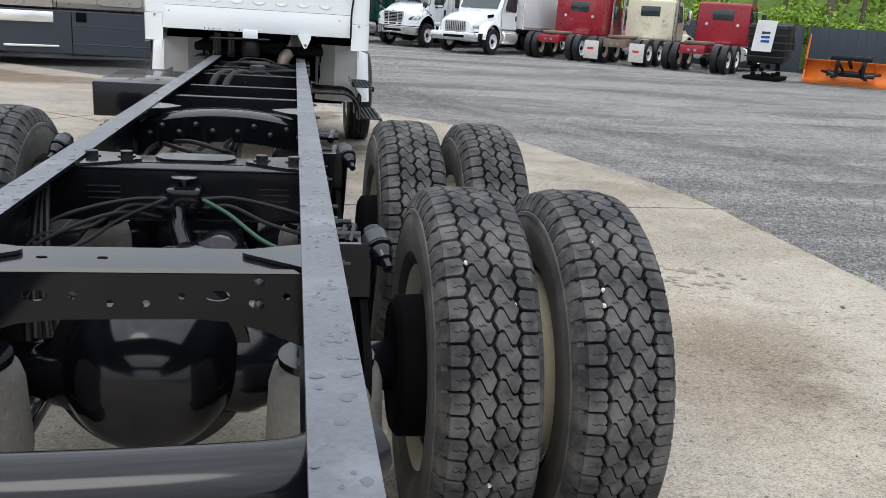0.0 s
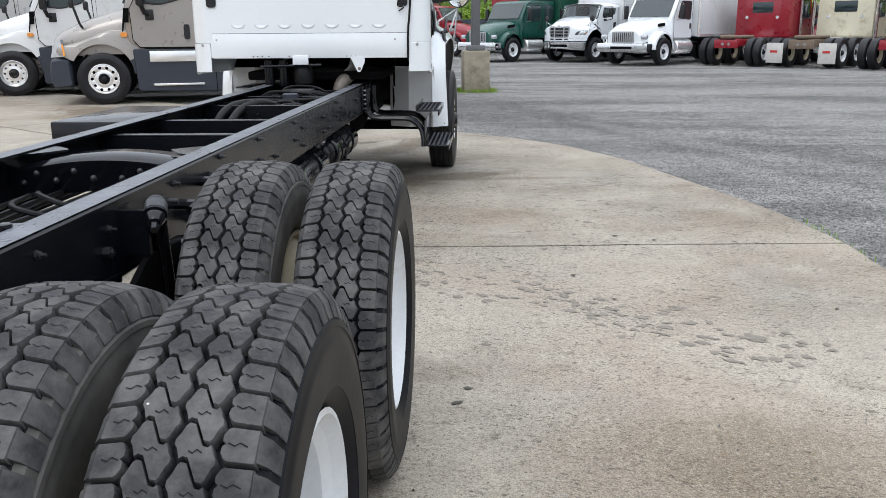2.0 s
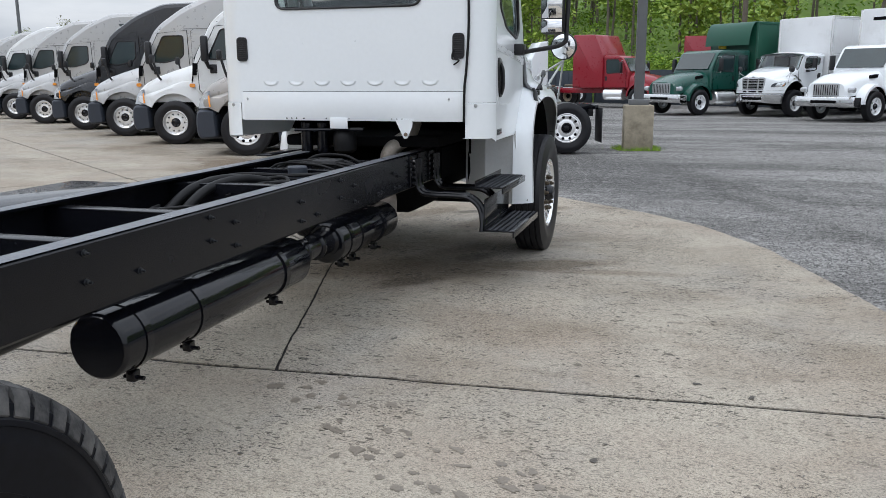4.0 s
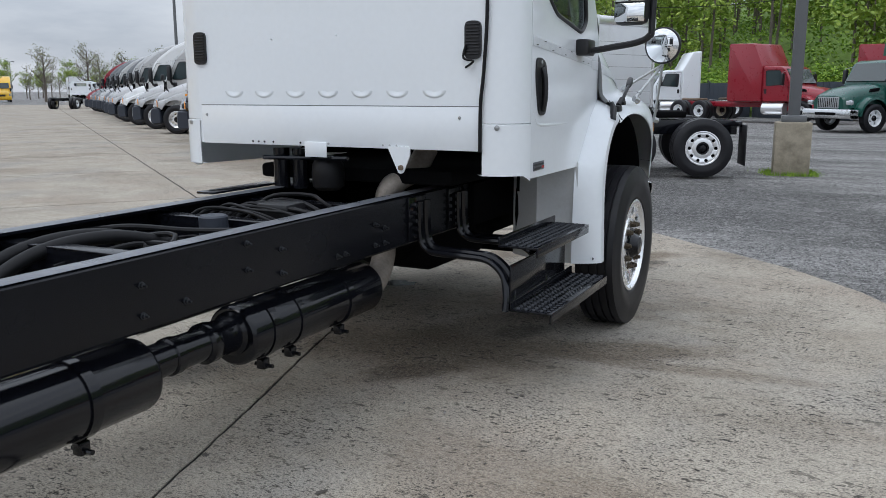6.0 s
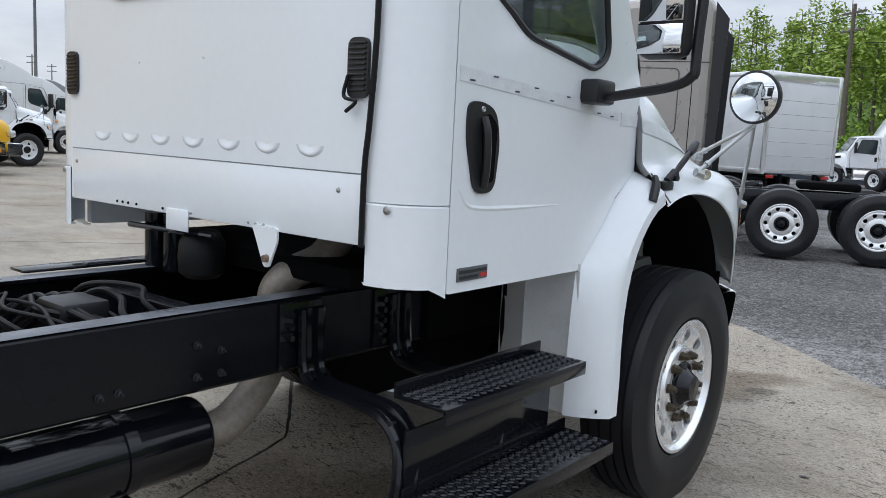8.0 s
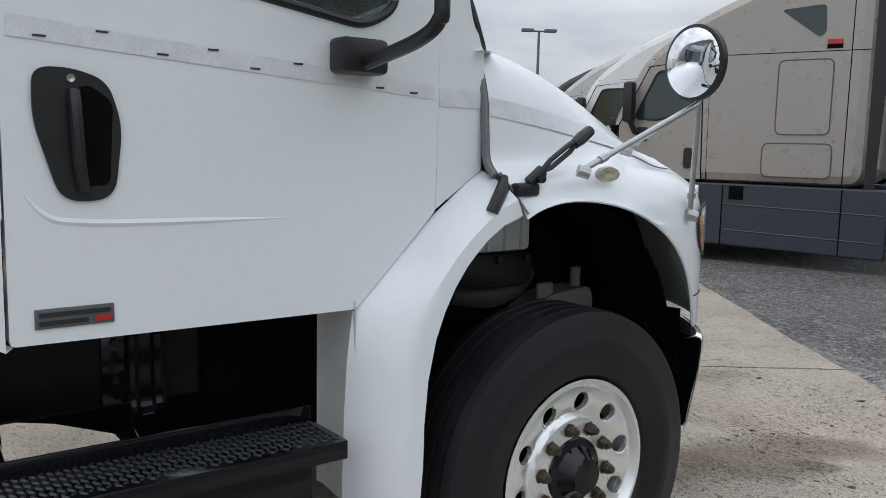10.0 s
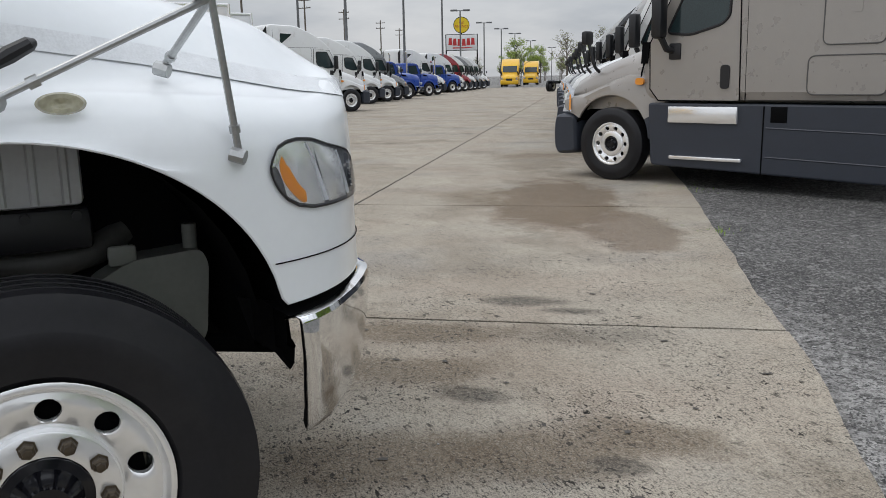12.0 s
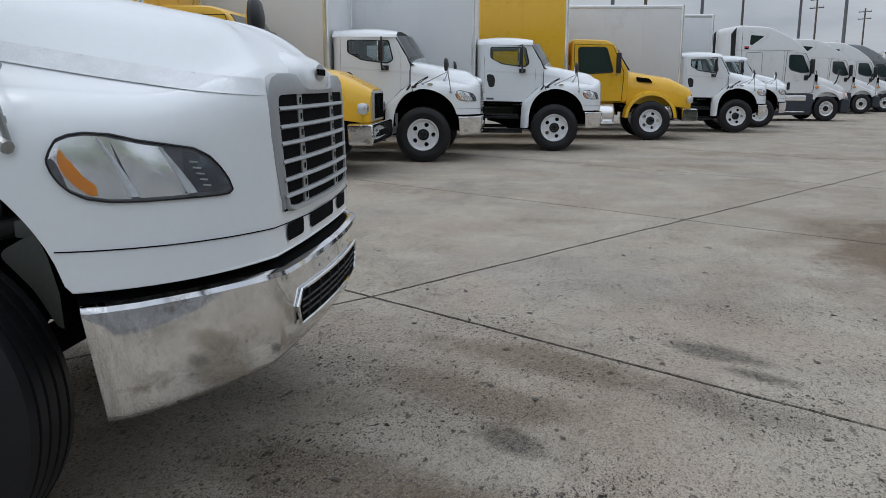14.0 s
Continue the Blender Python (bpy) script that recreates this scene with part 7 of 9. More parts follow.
# roof and windscreen
roof = Solid()
grid = []
for i in range(9):
    y = 8.41 + 1.21 * i / 8
    k = 0.12 * math.sin(math.pi * (0.12 + 0.80 * i / 8)) ** 0.8
    grid.append([(-1.055, y, 2.48), (-1.03, y, 2.56), (-0.9, y, 2.61 + k * 0.6), (-0.5, y, 2.64 + k), (0, y, 2.65 + k), (0.5, y, 2.64 + k), (0.9, y, 2.61 + k * 0.6), (1.03, y, 2.56), (1.055, y, 2.48)])
roof.sheet(grid)
roof.box(-0.88, 0.88, YR + 0.001, YR + 0.03, 2.52, 2.68)
hp("cab_roof", roof, WHITE)
ws = []
for i in range(13):
    t = -1 + 2 * i / 12
    bow = 0.24 * (1 - t * t)
    ws.append([(t * (0.975 - 0.04 * k), 9.87 + bow - 0.30 * k, 1.80 + 0.02 * (1 - t * t) + 0.74 * k) for k in (0, 0.25, 0.5, 0.75, 1)])
hp("windscreen", Solid().sheet(ws), GLASS)
hp("cowl_top", Solid().sheet([[(t * 1.03, 9.83, 1.80), (t * 1.0, 9.93 + 0.2 * (1 - t * t), 1.805 + 0.02 * (1 - t * t))] for t in (-1, -0.7, -0.35, 0, 0.35, 0.7, 1)]), WHITE)
s = Solid().box(-0.9, 0.9, 9.47, 9.82, 1.55, 1.80, 0.06)
s.box(-0.75, -0.25, 8.5, 8.62, 1.3, 2.1, 0.05)
s.box(0.25, 0.75, 8.5, 8.62, 1.3, 2.1, 0.05)
s.box(0.25, 0.75, 8.5, 9.0, 1.25, 1.42, 0.05)
s.box(-0.75, -0.25, 8.5, 9.0, 1.25, 1.42, 0.05)
hp("cab_interior", s, SEATGREY)

# ---- parked vehicles ----
# Each is built with its front axle at the origin, nose along +y.
def plate(poly, x0, x1):
    return Solid().prism(poly, "x", x0, x1)


def bulged(poly, half, bevel=0.08, inset_by=None):
    """A side outline carried across a body, its edges rounded towards both sides."""
    cy = sum(p[0] for p in poly) / len(poly)
    cz = sum(p[1] for p in poly) / len(poly)
    n = len(poly)
    s = Solid()
    rows, k = [], inset_by or bevel
    for x, inset in ((-half, k), (-half + 0.25 * bevel, 0.3 * k), (-half + bevel, 0.0), (half - bevel, 0.0), (half - 0.25 * bevel, 0.3 * k), (half, k)):
        ring = []
        for i, p in enumerate(poly):
            a, b = poly[i - 1], poly[(i + 1) % n]
            tx, tz = b[0] - a[0], b[1] - a[1]
            ln = math.hypot(tx, tz) or 1
            nx, nz = -tz / ln, tx / ln
            if (cy - p[0]) * nx + (cz - p[1]) * nz < 0:
                nx, nz = -nx, -nz
            ring.append((x, p[0] + nx * inset, p[1] + nz * inset))
        rows.append(ring)
    s.sheet(rows, loop=True)
    k = len(s.v)
    s.f.append(tuple(range(n)))
    s.f.append(tuple(range(k - n, k)))
    return s


def both(parent, name, fn, material, label="", smooth=35):
    """The same part on either side."""
    for sgn in (1, -1):
        part(name, fn(sgn), material, parent, label, smooth)


def wheels(root, fronts, rears, rim_mesh, dual=True, tyre=None):
    for y in fronts:
        for sgn in (1, -1):
            set_wheel(root, Matrix.Translation((sgn * 1.06, y, 0.515)) @ (FLIP if sgn < 0 else Matrix.Identity(4)), tyre or ME_PLAIN, rim_mesh, ME_HUB, 0.06)
    for y in rears:
        for sgn in (1, -1):
            turn = FLIP if sgn < 0 else Matrix.Identity(4)
            set_wheel(root, Matrix.Translation((sgn * 1.08, y, 0.515)) @ turn, tyre or ME_PLAIN, rim_mesh, ME_HUB, 0.05)
            if dual:
                set_wheel(root, Matrix.Translation((sgn * 0.75, y, 0.515)) @ turn, ME_PLAIN, ME_RIM_INNER, ME_HUB_REAR, 0.0)


def chassis(root, y_end, y_front=-1.0, material=None):
    for sgn in (1, -1):
        part("frame_rail", Solid().box(sgn * 0.39 - 0.045, sgn * 0.39 + 0.045, y_end, y_front, 0.72, 0.98, 0.008), material or BLACK, root)
    y = y_front - 0.8
    while y > y_end:
        part("crossmember", Solid().box(-0.36, 0.36, y - 0.05, y + 0.05, 0.76, 0.94, 0.01), material or BLACK, root)
        y -= 1.4


def wheel_arch(root, y, half, paint, r=0.63, z=0.58, width=0.34, rise=0.0, reach=0.8, lo=1, hi=179, name="fender"):
    """A fender: an arched band of paint over dark shade."""
    for sgn in (1, -1):
        rows = []
        for i in range(25):
            a = radians(lo + (hi - lo) * i / 24)
            c, q = math.cos(a), math.sin(a)
            far = max(r + 0.12, min((rise - 0.30 * max(0.0, c + 0.25) - z) / max(q, 0.05), reach / max(abs(c), 0.05))) if rise else r + 0.10
            mid = r + 0.05 + (far - r - 0.05) * 0.55
            rows.append([(sgn * u, y + rr * c, z + rr * q) for u, rr in ((half - width, far + 0.02), (half - 0.14, far + 0.015), (half - 0.05, far - 0.02), (half - 0.012, mid), (half - 0.008, r + 0.05), (half, r + 0.02), (half, r), (half - 0.03, r - 0.005))])
        part(name, Solid().sheet(rows), paint, root)
        if name != "fender":
            continue
        rows = [[(sgn * u, y + (r + 0.04) * math.cos(radians(180 * i / 12)), z + (r + 0.04) * math.sin(radians(180 * i / 12))) for u in (half - width - 0.1, half - 0.04)] for i in range(13)]
        part("wheel_liner", Solid().sheet(rows), DARK, root)


def hood_loft(stations):
    """Rounded hood over (y, half width, underside, top) stations."""
    rows = []
    for y, w, zb, zt in stations:
        h = zt - zb
        rows.append([(-w, y, zb), (-w, y, zb + 0.45 * h), (-0.97 * w, y, zb + 0.68 * h), (-0.86 * w, y, zb + 0.86 * h), (-0.66 * w, y, zb + 0.95 * h), (-0.35 * w, y, zb + 0.99 * h), (0, y, zt),
                     (0.35 * w, y, zb + 0.99 * h), (0.66 * w, y, zb + 0.95 * h), (0.86 * w, y, zb + 0.86 * h), (0.97 * w, y, zb + 0.68 * h), (w, y, zb + 0.45 * h), (w, y, zb)])
    s = Solid().sheet(rows)
    n = len(rows[0])
    s.f.append(tuple(range(n)))
    s.f.append(tuple(range(len(s.v) - n, len(s.v))))
    return s


def sleeper_tractor(label, paint, rim_mesh=None, skirt=None, rear=(-5.2, -6.5), high=True, group="parked tractors", near=False):
    """Aerodynamic tractor with a long sleeper, slate skirts and bumper."""
    root = thing("sleeper_tractor", 0, 0, 0, 0, label, "truck", group)
    skirt = skirt or GREYPLASTIC
    rim_mesh = rim_mesh or ME_RIM_FAR
    wheels(root, (0,), rear, rim_mesh)
    chassis(root, -7.2, -1.0)
    top = 3.85 if high else 3.1
    prof = round_poly([(-0.48, 1.10), (-0.48, 1.95), (-0.92, 2.80), (-1.12, 3.00), (-1.75, top - 0.42), (-2.6, top - 0.06), (-4.0, top), (-4.0, 1.10)], 0.25, 4)
    part("cab", bulged(prof, 1.21, 0.14), paint, root)
    part("hood", hood_loft([(0.97, 0.62, 0.90, 1.20), (0.92, 0.84, 0.90, 1.33), (0.76, 0.98, 0.92, 1.47), (0.42, 1.04, 1.0, 1.64), (0.0, 1.06, 1.0, 1.79), (-0.3, 1.10, 1.0, 1.88), (-0.52, 1.12, 1.0, 1.93)]), paint, root)
    wheel_arch(root, 0, 1.19, paint, 0.60, 0.60, rise=1.48, reach=0.84, lo=27, hi=153)
    wheel_arch(root, 0, 1.185, skirt, 0.60, 0.60, rise=1.02, reach=0.76, lo=153, hi=179, name="rear_fender_skirt")
    part("grille", plate([(0.90, 0.72), (0.995, 0.72), (0.965, 1.20), (0.86, 1.25)], -0.42, 0.42), PLASTIC, root)
    part("bumper", bulged(round_poly([(0.56, 0.36), (0.93, 0.32), (1.00, 0.45), (1.01, 0.72), (0.97, 0.93), (0.60, 0.93)], 0.09), 1.195, 0.16, 0.05), skirt, root)
    both(root, "headlight", lambda s: Solid().add([(s * 1.15, 0.66, 0.95), (s * 0.92, 0.90, 0.94), (s * 0.88, 0.87, 1.20), (s * 1.09, 0.70, 1.30), (s * 1.20, 0.69, 0.965), (s * 0.98, 0.975, 0.95), (s * 0.93, 0.925, 1.19), (s * 1.13, 0.75, 1.285)], [(4, 5, 6, 7), (0, 1, 5, 4), (1, 2, 6, 5), (2, 3, 7, 6), (3, 0, 4, 7)]), HEADLAMP)
    both(root, "turn_signal", lambda s: Solid().add([(s * 1.206, 0.672, 0.985), (s * 1.196, 0.712, 0.98), (s * 1.148, 0.735, 1.20), (s * 1.158, 0.70, 1.21)], [(0, 1, 2, 3)]), AMBER)
    for s in (1, -1):
        def moved(sol, dx):
            sol.v = [(x + dx, y, z) for x, y, z in sol.v]
            return sol
        sk = part("side_skirt", moved(bulged(round_poly([(-0.66, 0.26), (-4.3, 0.17), (-4.3, 1.085), (-0.60, 1.10)], 0.06), 0.06, 0.025), s * 1.15), skirt, root)
        part("skirt_gap", Solid().box(s * 1.213 - 0.004, s * 1.213 + 0.004, -2.22, -2.205, 0.22, 1.07), DARK, sk)
        for z in (0.44, 0.80):
            part("skirt_rib", Solid().tube([(s * 1.205, -2.25, z), (s * 1.205, -4.25, z - 0.05)], 0.012, 6), skirt, sk)
        part("skirt_gap", Solid().box(s * 1.213 - 0.004, s * 1.213 + 0.004, -3.76, -3.745, 0.20, 1.07), DARK, sk)
        part("cab_step", Solid().box(s * 1.19 - 0.05, s * 1.19 + 0.05, -1.88, -0.92, 0.84, 1.055, 0.01), ALLOY, root)
        part("cab_step", Solid().box(s * 1.2 - 0.05, s * 1.2 + 0.05, -1.96, -0.96, 0.36, 0.405, 0.008), ALLOY, root)
        part("fuel_cap", Solid().box(s * 1.212 - 0.006, s * 1.212 + 0.006, -2.50, -2.30, 0.87, 1.06, 0.004), DARK, sk)
        # door with seams
        seam = [(-0.76, 1.13), (-0.63, 1.28), (-0.61, 1.88), (-1.06, 2.74), (-1.84, 2.82), (-1.89, 1.13)]
        dr = part("door", plate(round_poly(seam, 0.05), s * 1.19, s * 1.216), paint, root)
        part("door_seam", Solid().tube([(s * 1.214, y, z) for y, z in seam + seam[:1]], 0.009, 6), DARK, dr)
        win = round_poly([(-0.86, 2.0), (-1.20, 1.97), (-1.62, 2.08), (-1.72, 2.18), (-1.73, 2.68), (-1.19, 2.67)], 0.08)
        part("window_pane", plate(win, s * 1.20, s * 1.221), DARKGLASS, dr)
        part("window_gasket", Solid().tube([(s * 1.219, y, z) for y, z in win + win[:1]], 0.018, 6), PLASTIC, dr)
        part("door_handle", plate(round_poly([(-1.75, 1.28), (-1.63, 1.28), (-1.63, 1.58), (-1.75, 1.58)], 0.05), s * 1.21, s * 1.234), PLASTIC, dr)
        part("marker_lamp", plate(round_poly([(-0.53, 1.34), (-0.40, 1.34), (-0.40, 1.43), (-0.53, 1.43)], 0.04), s * 1.19, s * 1.222), AMBER, root)
        part("hood_seam", Solid().tube([(s * 1.13, -0.42, 1.06), (s * 1.135, -0.45, 1.5), (s * 1.04, -0.50, 1.90)], 0.014, 6), DARK, root)
        # Vent is a near-black plate painted for its shaded inside.
        part("side_vent", plate([(-0.58, 1.62), (-0.48, 1.62), (-0.50, 1.90), (-0.60, 1.90)], s * 1.10, s * 1.218), DARK, root)
        # sleeper lockers and seams
        for (y0, y1, z0, z1) in ((-3.54, -2.86, 1.78, 2.76), (-3.59, -2.71, 1.21, 1.66)):
            lk = round_poly([(y0, z0), (y1, z0), (y1, z1), (y0, z1)], 0.09)
            lo_ = part("sleeper_panel", plate(lk, s * 1.20, s * 1.217), paint, root)
            part("panel_seam", Solid().tube([(s * 1.217, y, z) for y, z in lk + lk[:1]], 0.008, 6), SEAM, lo_)
        part("panel_catch", plate(round_poly([(-3.27, 2.13), (-3.14, 2.13), (-3.14, 2.38), (-3.27, 2.38)], 0.03), s * 1.21, s * 1.222), paint, root)
        part("sleeper_seam", Solid().tube([(s * 1.205, -1.96, 1.12), (s * 1.205, -1.94, 2.80), (s * 1.205, -2.0, 2.84)], 0.007, 6), DARK, root)
        part("sleeper_seam", Solid().tube([(s * 1.209, -3.74, 1.12), (s * 1.209, -3.74, 3.6)], 0.007, 6), DARK, root)
        part("sleeper_seam", Solid().tube([(s * 1.20, -1.1, 2.84), (s * 1.209, -2.0, 2.86), (s * 1.209, -3.98, 2.86)], 0.006, 6), DARK, root)
        if high:
            part("sleeper_window", plate(round_poly([(-2.84, 3.42), (-3.34, 3.04), (-3.42, 3.10), (-3.40, 3.46)], 0.06), s * 1.20, s * 1.216), DARKGLASS, root)
        part("warning_label", Solid().box(s * 1.213 - 0.003, s * 1.213 + 0.003, -3.63, -3.44, 2.95, 3.01), SIGNRED, root)
        part("warning_label", Solid().box(s * 1.213 - 0.003, s * 1.213 + 0.003, -3.63, -3.44, 2.89, 2.948), DARK, root)
        part("side_extender", plate([(-4.0, 1.0), (-4.12, 1.0), (-4.2, top - 0.35), (-4.0, top - 0.1)], s * 1.16, s * 1.20), PLASTIC, root)
        m = part("mirror", Solid().box(s * 1.40 - 0.10, s * 1.40 + 0.10, -0.92, -0.76, 1.93, 2.52, 0.05), PLASTIC, root)
        part("mirror_arm", Solid().tube([(s * 1.18, -0.98, 1.76), (s * 1.3, -0.90, 1.80), (s * 1.38, -0.84, 1.98)], 0.045, 8), PLASTIC, m)
        part("arm_foot", Solid().box(s * 1.21 - 0.03, s * 1.21 + 0.03, -1.07, -0.90, 1.66, 1.87, 0.02), PLASTIC, m)
        hm = part("hood_mirror", Solid().box(s * 1.10 - 0.10, s * 1.10 + 0.10, 0.42, 0.52, 1.90, 2.10, 0.04), PLASTIC, root)
        part("mirror_strut", Solid().tube(smooth_path([(s * 1.0, 0.32, 1.52), (s * 1.08, 0.36, 1.62), (s * 1.1, 0.44, 1.92)], 4), 0.025, 8), PLASTIC, hm)
    ws = plate([(-0.53, 1.97), (-0.50, 1.99), (-0.93, 2.80), (-0.97, 2.78)], -0.98, 0.98)
    ws.v = [(x, y + 0.03, z + 0.02) for x, y, z in ws.v]
    part("windscreen", ws, DARKGLASS, root)
    if near:
        part("fifth_wheel", Solid().box(-0.45, 0.45, -6.3, -5.4, 1.02, 1.14, 0.04), DARK, root)
    for s in (1, -1):
        part("mud_flap", Solid().box(s * 0.93 - 0.30, s * 0.93 + 0.30, -7.22, -7.20, 0.22, 0.92, 0.004), PLASTIC, root)
    part("rear_bar", Solid().box(-0.9, 0.9, -7.2, -7.13, 0.88, 0.97, 0.01), BLACK, root)
    return root


def conventional(label, paint, nose=1.15, hood_top=1.72, nose_top=1.32, sleeper=0.0, sleeper_top=2.6, rear=(-5.2,), frame_end=-6.2, box=None, rim_mesh=None, bumper=None, grille=None,
                 stacks=False, category="truck", name="conventional_truck", group="", frame_mat=None, cab_half=1.05, crew=False, flaps=False, cab_over_box=False, hood_half=0.82):
    """Conventional cab with a set-forward nose, for day cabs, tall tractors and box trucks."""
    root = thing(name, 0, 0, 0, 0, label, category, group)
    rim_mesh = rim_mesh or ME_RIM_FAR
    wheels(root, (0,), rear, rim_mesh)
    chassis(root, frame_end, -0.4, frame_mat)
    back = -2.15 - (0.75 if crew else 0)
    prof = round_poly([(-0.62, 0.98), (-0.60, 1.78), (-1.02, 2.52), (-1.25, 2.62), (back, 2.64), (back, 0.98)], 0.12, 4)
    part("cab", bulged(prof, cab_half, 0.09), paint, root)
    part("hood", hood_loft([(nose, hood_half * 0.86, 0.85, nose_top), (nose - 0.12, hood_half, 0.85, nose_top + 0.06), (nose * 0.5, hood_half * 1.04, 0.9, (hood_top + nose_top) / 2 + 0.07), (-0.25, hood_half * 1.1, 0.95, hood_top), (-0.64, hood_half * 1.16, 0.95, hood_top + 0.06)]), paint, root)
    wheel_arch(root, 0, 1.18, paint, 0.60, 0.58)
    g = part("grille", Solid().box(-hood_half * 0.62, hood_half * 0.62, nose - 0.04, nose + 0.03, 0.86, nose_top - 0.04, 0.03), grille or GREYBAR, root)
    for k in range(11):
        x = -hood_half * 0.54 + hood_half * 1.08 * k / 10
        part("grille_bar", Solid().box(x - 0.012, x + 0.012, nose + 0.028, nose + 0.04, 0.90, nose_top - 0.08), DARK, g)
    part("bumper", bulged(round_poly([(nose - 0.28, 0.50), (nose + 0.08, 0.50), (nose + 0.12, 0.62), (nose + 0.10, 0.84), (nose - 0.30, 0.84)], 0.04), 1.16, 0.12, 0.02), bumper or CHROME, root)
    # Slot and hood vents are near-black plates in place of shaded openings.
    part("bumper_slot", Solid().box(-0.5, 0.5, nose + 0.09, nose + 0.125, 0.62, 0.72, 0.01), DARK, root)
    for sg in (1, -1):
        part("hood_vent", plate(round_poly([(nose * 0.05, hood_top - 0.27), (nose * 0.05 - 0.42, hood_top - 0.24), (nose * 0.05 - 0.44, hood_top - 0.12), (nose * 0.05 - 0.1, hood_top - 0.16)], 0.03), sg * hood_half * 0.9, sg * hood_half * 1.10), DARK, root)
    w1 = round_poly([(-1.02, 1.78), (-1.92, 1.72), (-1.96, 2.42), (-1.22, 2.42)], 0.08)
    for s in (1, -1):
        part("headlight", Solid().box(s * 0.93 - 0.13, s * 0.93 + 0.13, nose - 0.16, nose + 0.0, 0.98, 1.16, 0.05), HEADLAMP, root)
        door = [(-0.78, 1.02), (-0.74, 1.78), (-1.06, 2.48), (-2.06, 2.50), (-2.06, 1.02)]
        dr = part("door", plate(round_poly(door, 0.04), s * (cab_half - 0.02), s * (cab_half + 0.006)), paint, root)
        part("door_seam", Solid().tube([(s * (cab_half + 0.004), y, z) for y, z in door + door[:1]], 0.008, 6), DARK, dr)
        part("window_pane", plate(w1, s * (cab_half - 0.01), s * (cab_half + 0.012)), DARKGLASS, dr)
        part("window_gasket", Solid().tube([(s * (cab_half + 0.010), y, z) for y, z in w1 + w1[:1]], 0.016, 6), PLASTIC, dr)
        part("door_handle", plate(round_poly([(-2.0, 1.36), (-1.88, 1.36), (-1.88, 1.58), (-2.0, 1.58)], 0.04), s * cab_half, s * (cab_half + 0.02)), PLASTIC, dr)
        if crew:
            w2 = round_poly([(-2.2, 1.78), (-2.78, 1.78), (-2.78, 2.42), (-2.2, 2.42)], 0.08)
            part("window_pane", plate(w2, s * (cab_half - 0.01), s * (cab_half + 0.008)), DARKGLASS, root)
        m = part("mirror", Solid().box(s * (cab_half + 0.26) - 0.09, s * (cab_half + 0.26) + 0.09, -0.98, -0.86, 1.75, 2.28, 0.03), CHROME if stacks else PLASTIC, root)
        part("mirror_arm", Solid().tube([(s * cab_half, -0.95, 1.72), (s * (cab_half + 0.26), -0.92, 1.70), (s * (cab_half + 0.26), -0.92, 2.34), (s * cab_half, -0.98, 2.36)], 0.016, 6), STEEL, m)
        part("fuel_tank", Solid().lathe([(-2.1, 0), (-2.1, 0.26), (-2.06, 0.30), (-1.0, 0.30), (-0.96, 0.26), (-0.96, 0)], (s * 0.86, 0, 0.68), "y", 20), ALLOY, root)
        part("cab_step", Solid().box(s * 1.08 - 0.09, s * 1.08 + 0.09, -1.9, -0.95, 0.42, 0.46, 0.006), ALLOY, root)
        if stacks:
            part("exhaust_pipe", Solid().tube([(s * (cab_half + 0.12), -2.2, 0.9), (s * (cab_half + 0.12), -2.2, 3.3), (s * (cab_half + 0.12), -2.32, 3.5)], 0.065, 12), CHROME, root)
        if flaps:
            f = part("mud_flap", Solid().box(s * 0.93 - 0.30, s * 0.93 + 0.30, frame_end - 0.02, frame_end, 0.16, 0.86, 0.004), FLAPWHITE, root)
            part("flap_bar", Solid().box(s * 0.93 - 0.16, s * 0.93 + 0.10, frame_end - 0.026, frame_end - 0.019, 0.52, 0.60), SIGNRED, f)
    ws = plate([(-0.60, 1.82), (-0.57, 1.84), (-1.0, 2.49), (-1.04, 2.48)], -cab_half * 0.86, cab_half * 0.86)
    ws.v = [(x, y - 0.005, z + 0.012) for x, y, z in ws.v]
    part("windscreen", ws, DARKGLASS, root)
    rear_y = back
    if sleeper:
        rear_y = back - sleeper
        part("sleeper", bulged(round_poly([(back + 0.02, 0.98), (back + 0.02, min(2.64, sleeper_top)), (back - 0.5, sleeper_top), (rear_y, sleeper_top + 0.04), (rear_y, 0.98)], 0.10, 4), cab_half + 0.06, 0.09), paint, root)
        part("sleeper_recess", Solid().box(-0.72, 0.72, rear_y - 0.012, rear_y + 0.02, 1.15, min(3.2, sleeper_top - 0.35), 0.01), paint, root)
    if not box:
        part("rear_window", Solid().box(-0.42, 0.42, rear_y - 0.02, rear_y + 0.02, 1.95, 2.36, 0.02), DARKGLASS, root)
        for s in (1, -1):
            part("work_lamp", Solid().lathe([(rear_y - 0.05, 0), (rear_y - 0.05, 0.06), (rear_y, 0.06)], (s * 0.62, 0, 1.78), "y", 12), ALLOY, root)
            part("tail_lamp", Solid().lathe([(frame_end - 0.02, 0), (frame_end - 0.02, 0.05), (frame_end, 0.05)], (s * 0.12, 0, 0.80), "y", 12), HEADLAMP, root)
        part("fifth_wheel", Solid().box(-0.46, 0.46, frame_end + 0.4, frame_end + 1.4, 1.0, 1.12, 0.05), RUST, root)
        part("rear_crossmember", Solid().box(-0.46, 0.46, frame_end - 0.002, frame_end + 0.1, 0.66, 0.96, 0.01), frame_mat or BLACK, root)
        part("deck_plate", Solid().box(-0.42, 0.42, rear_y - 1.1, rear_y - 0.1, 0.985, 1.01, 0.005), ALLOY, root)
    else:
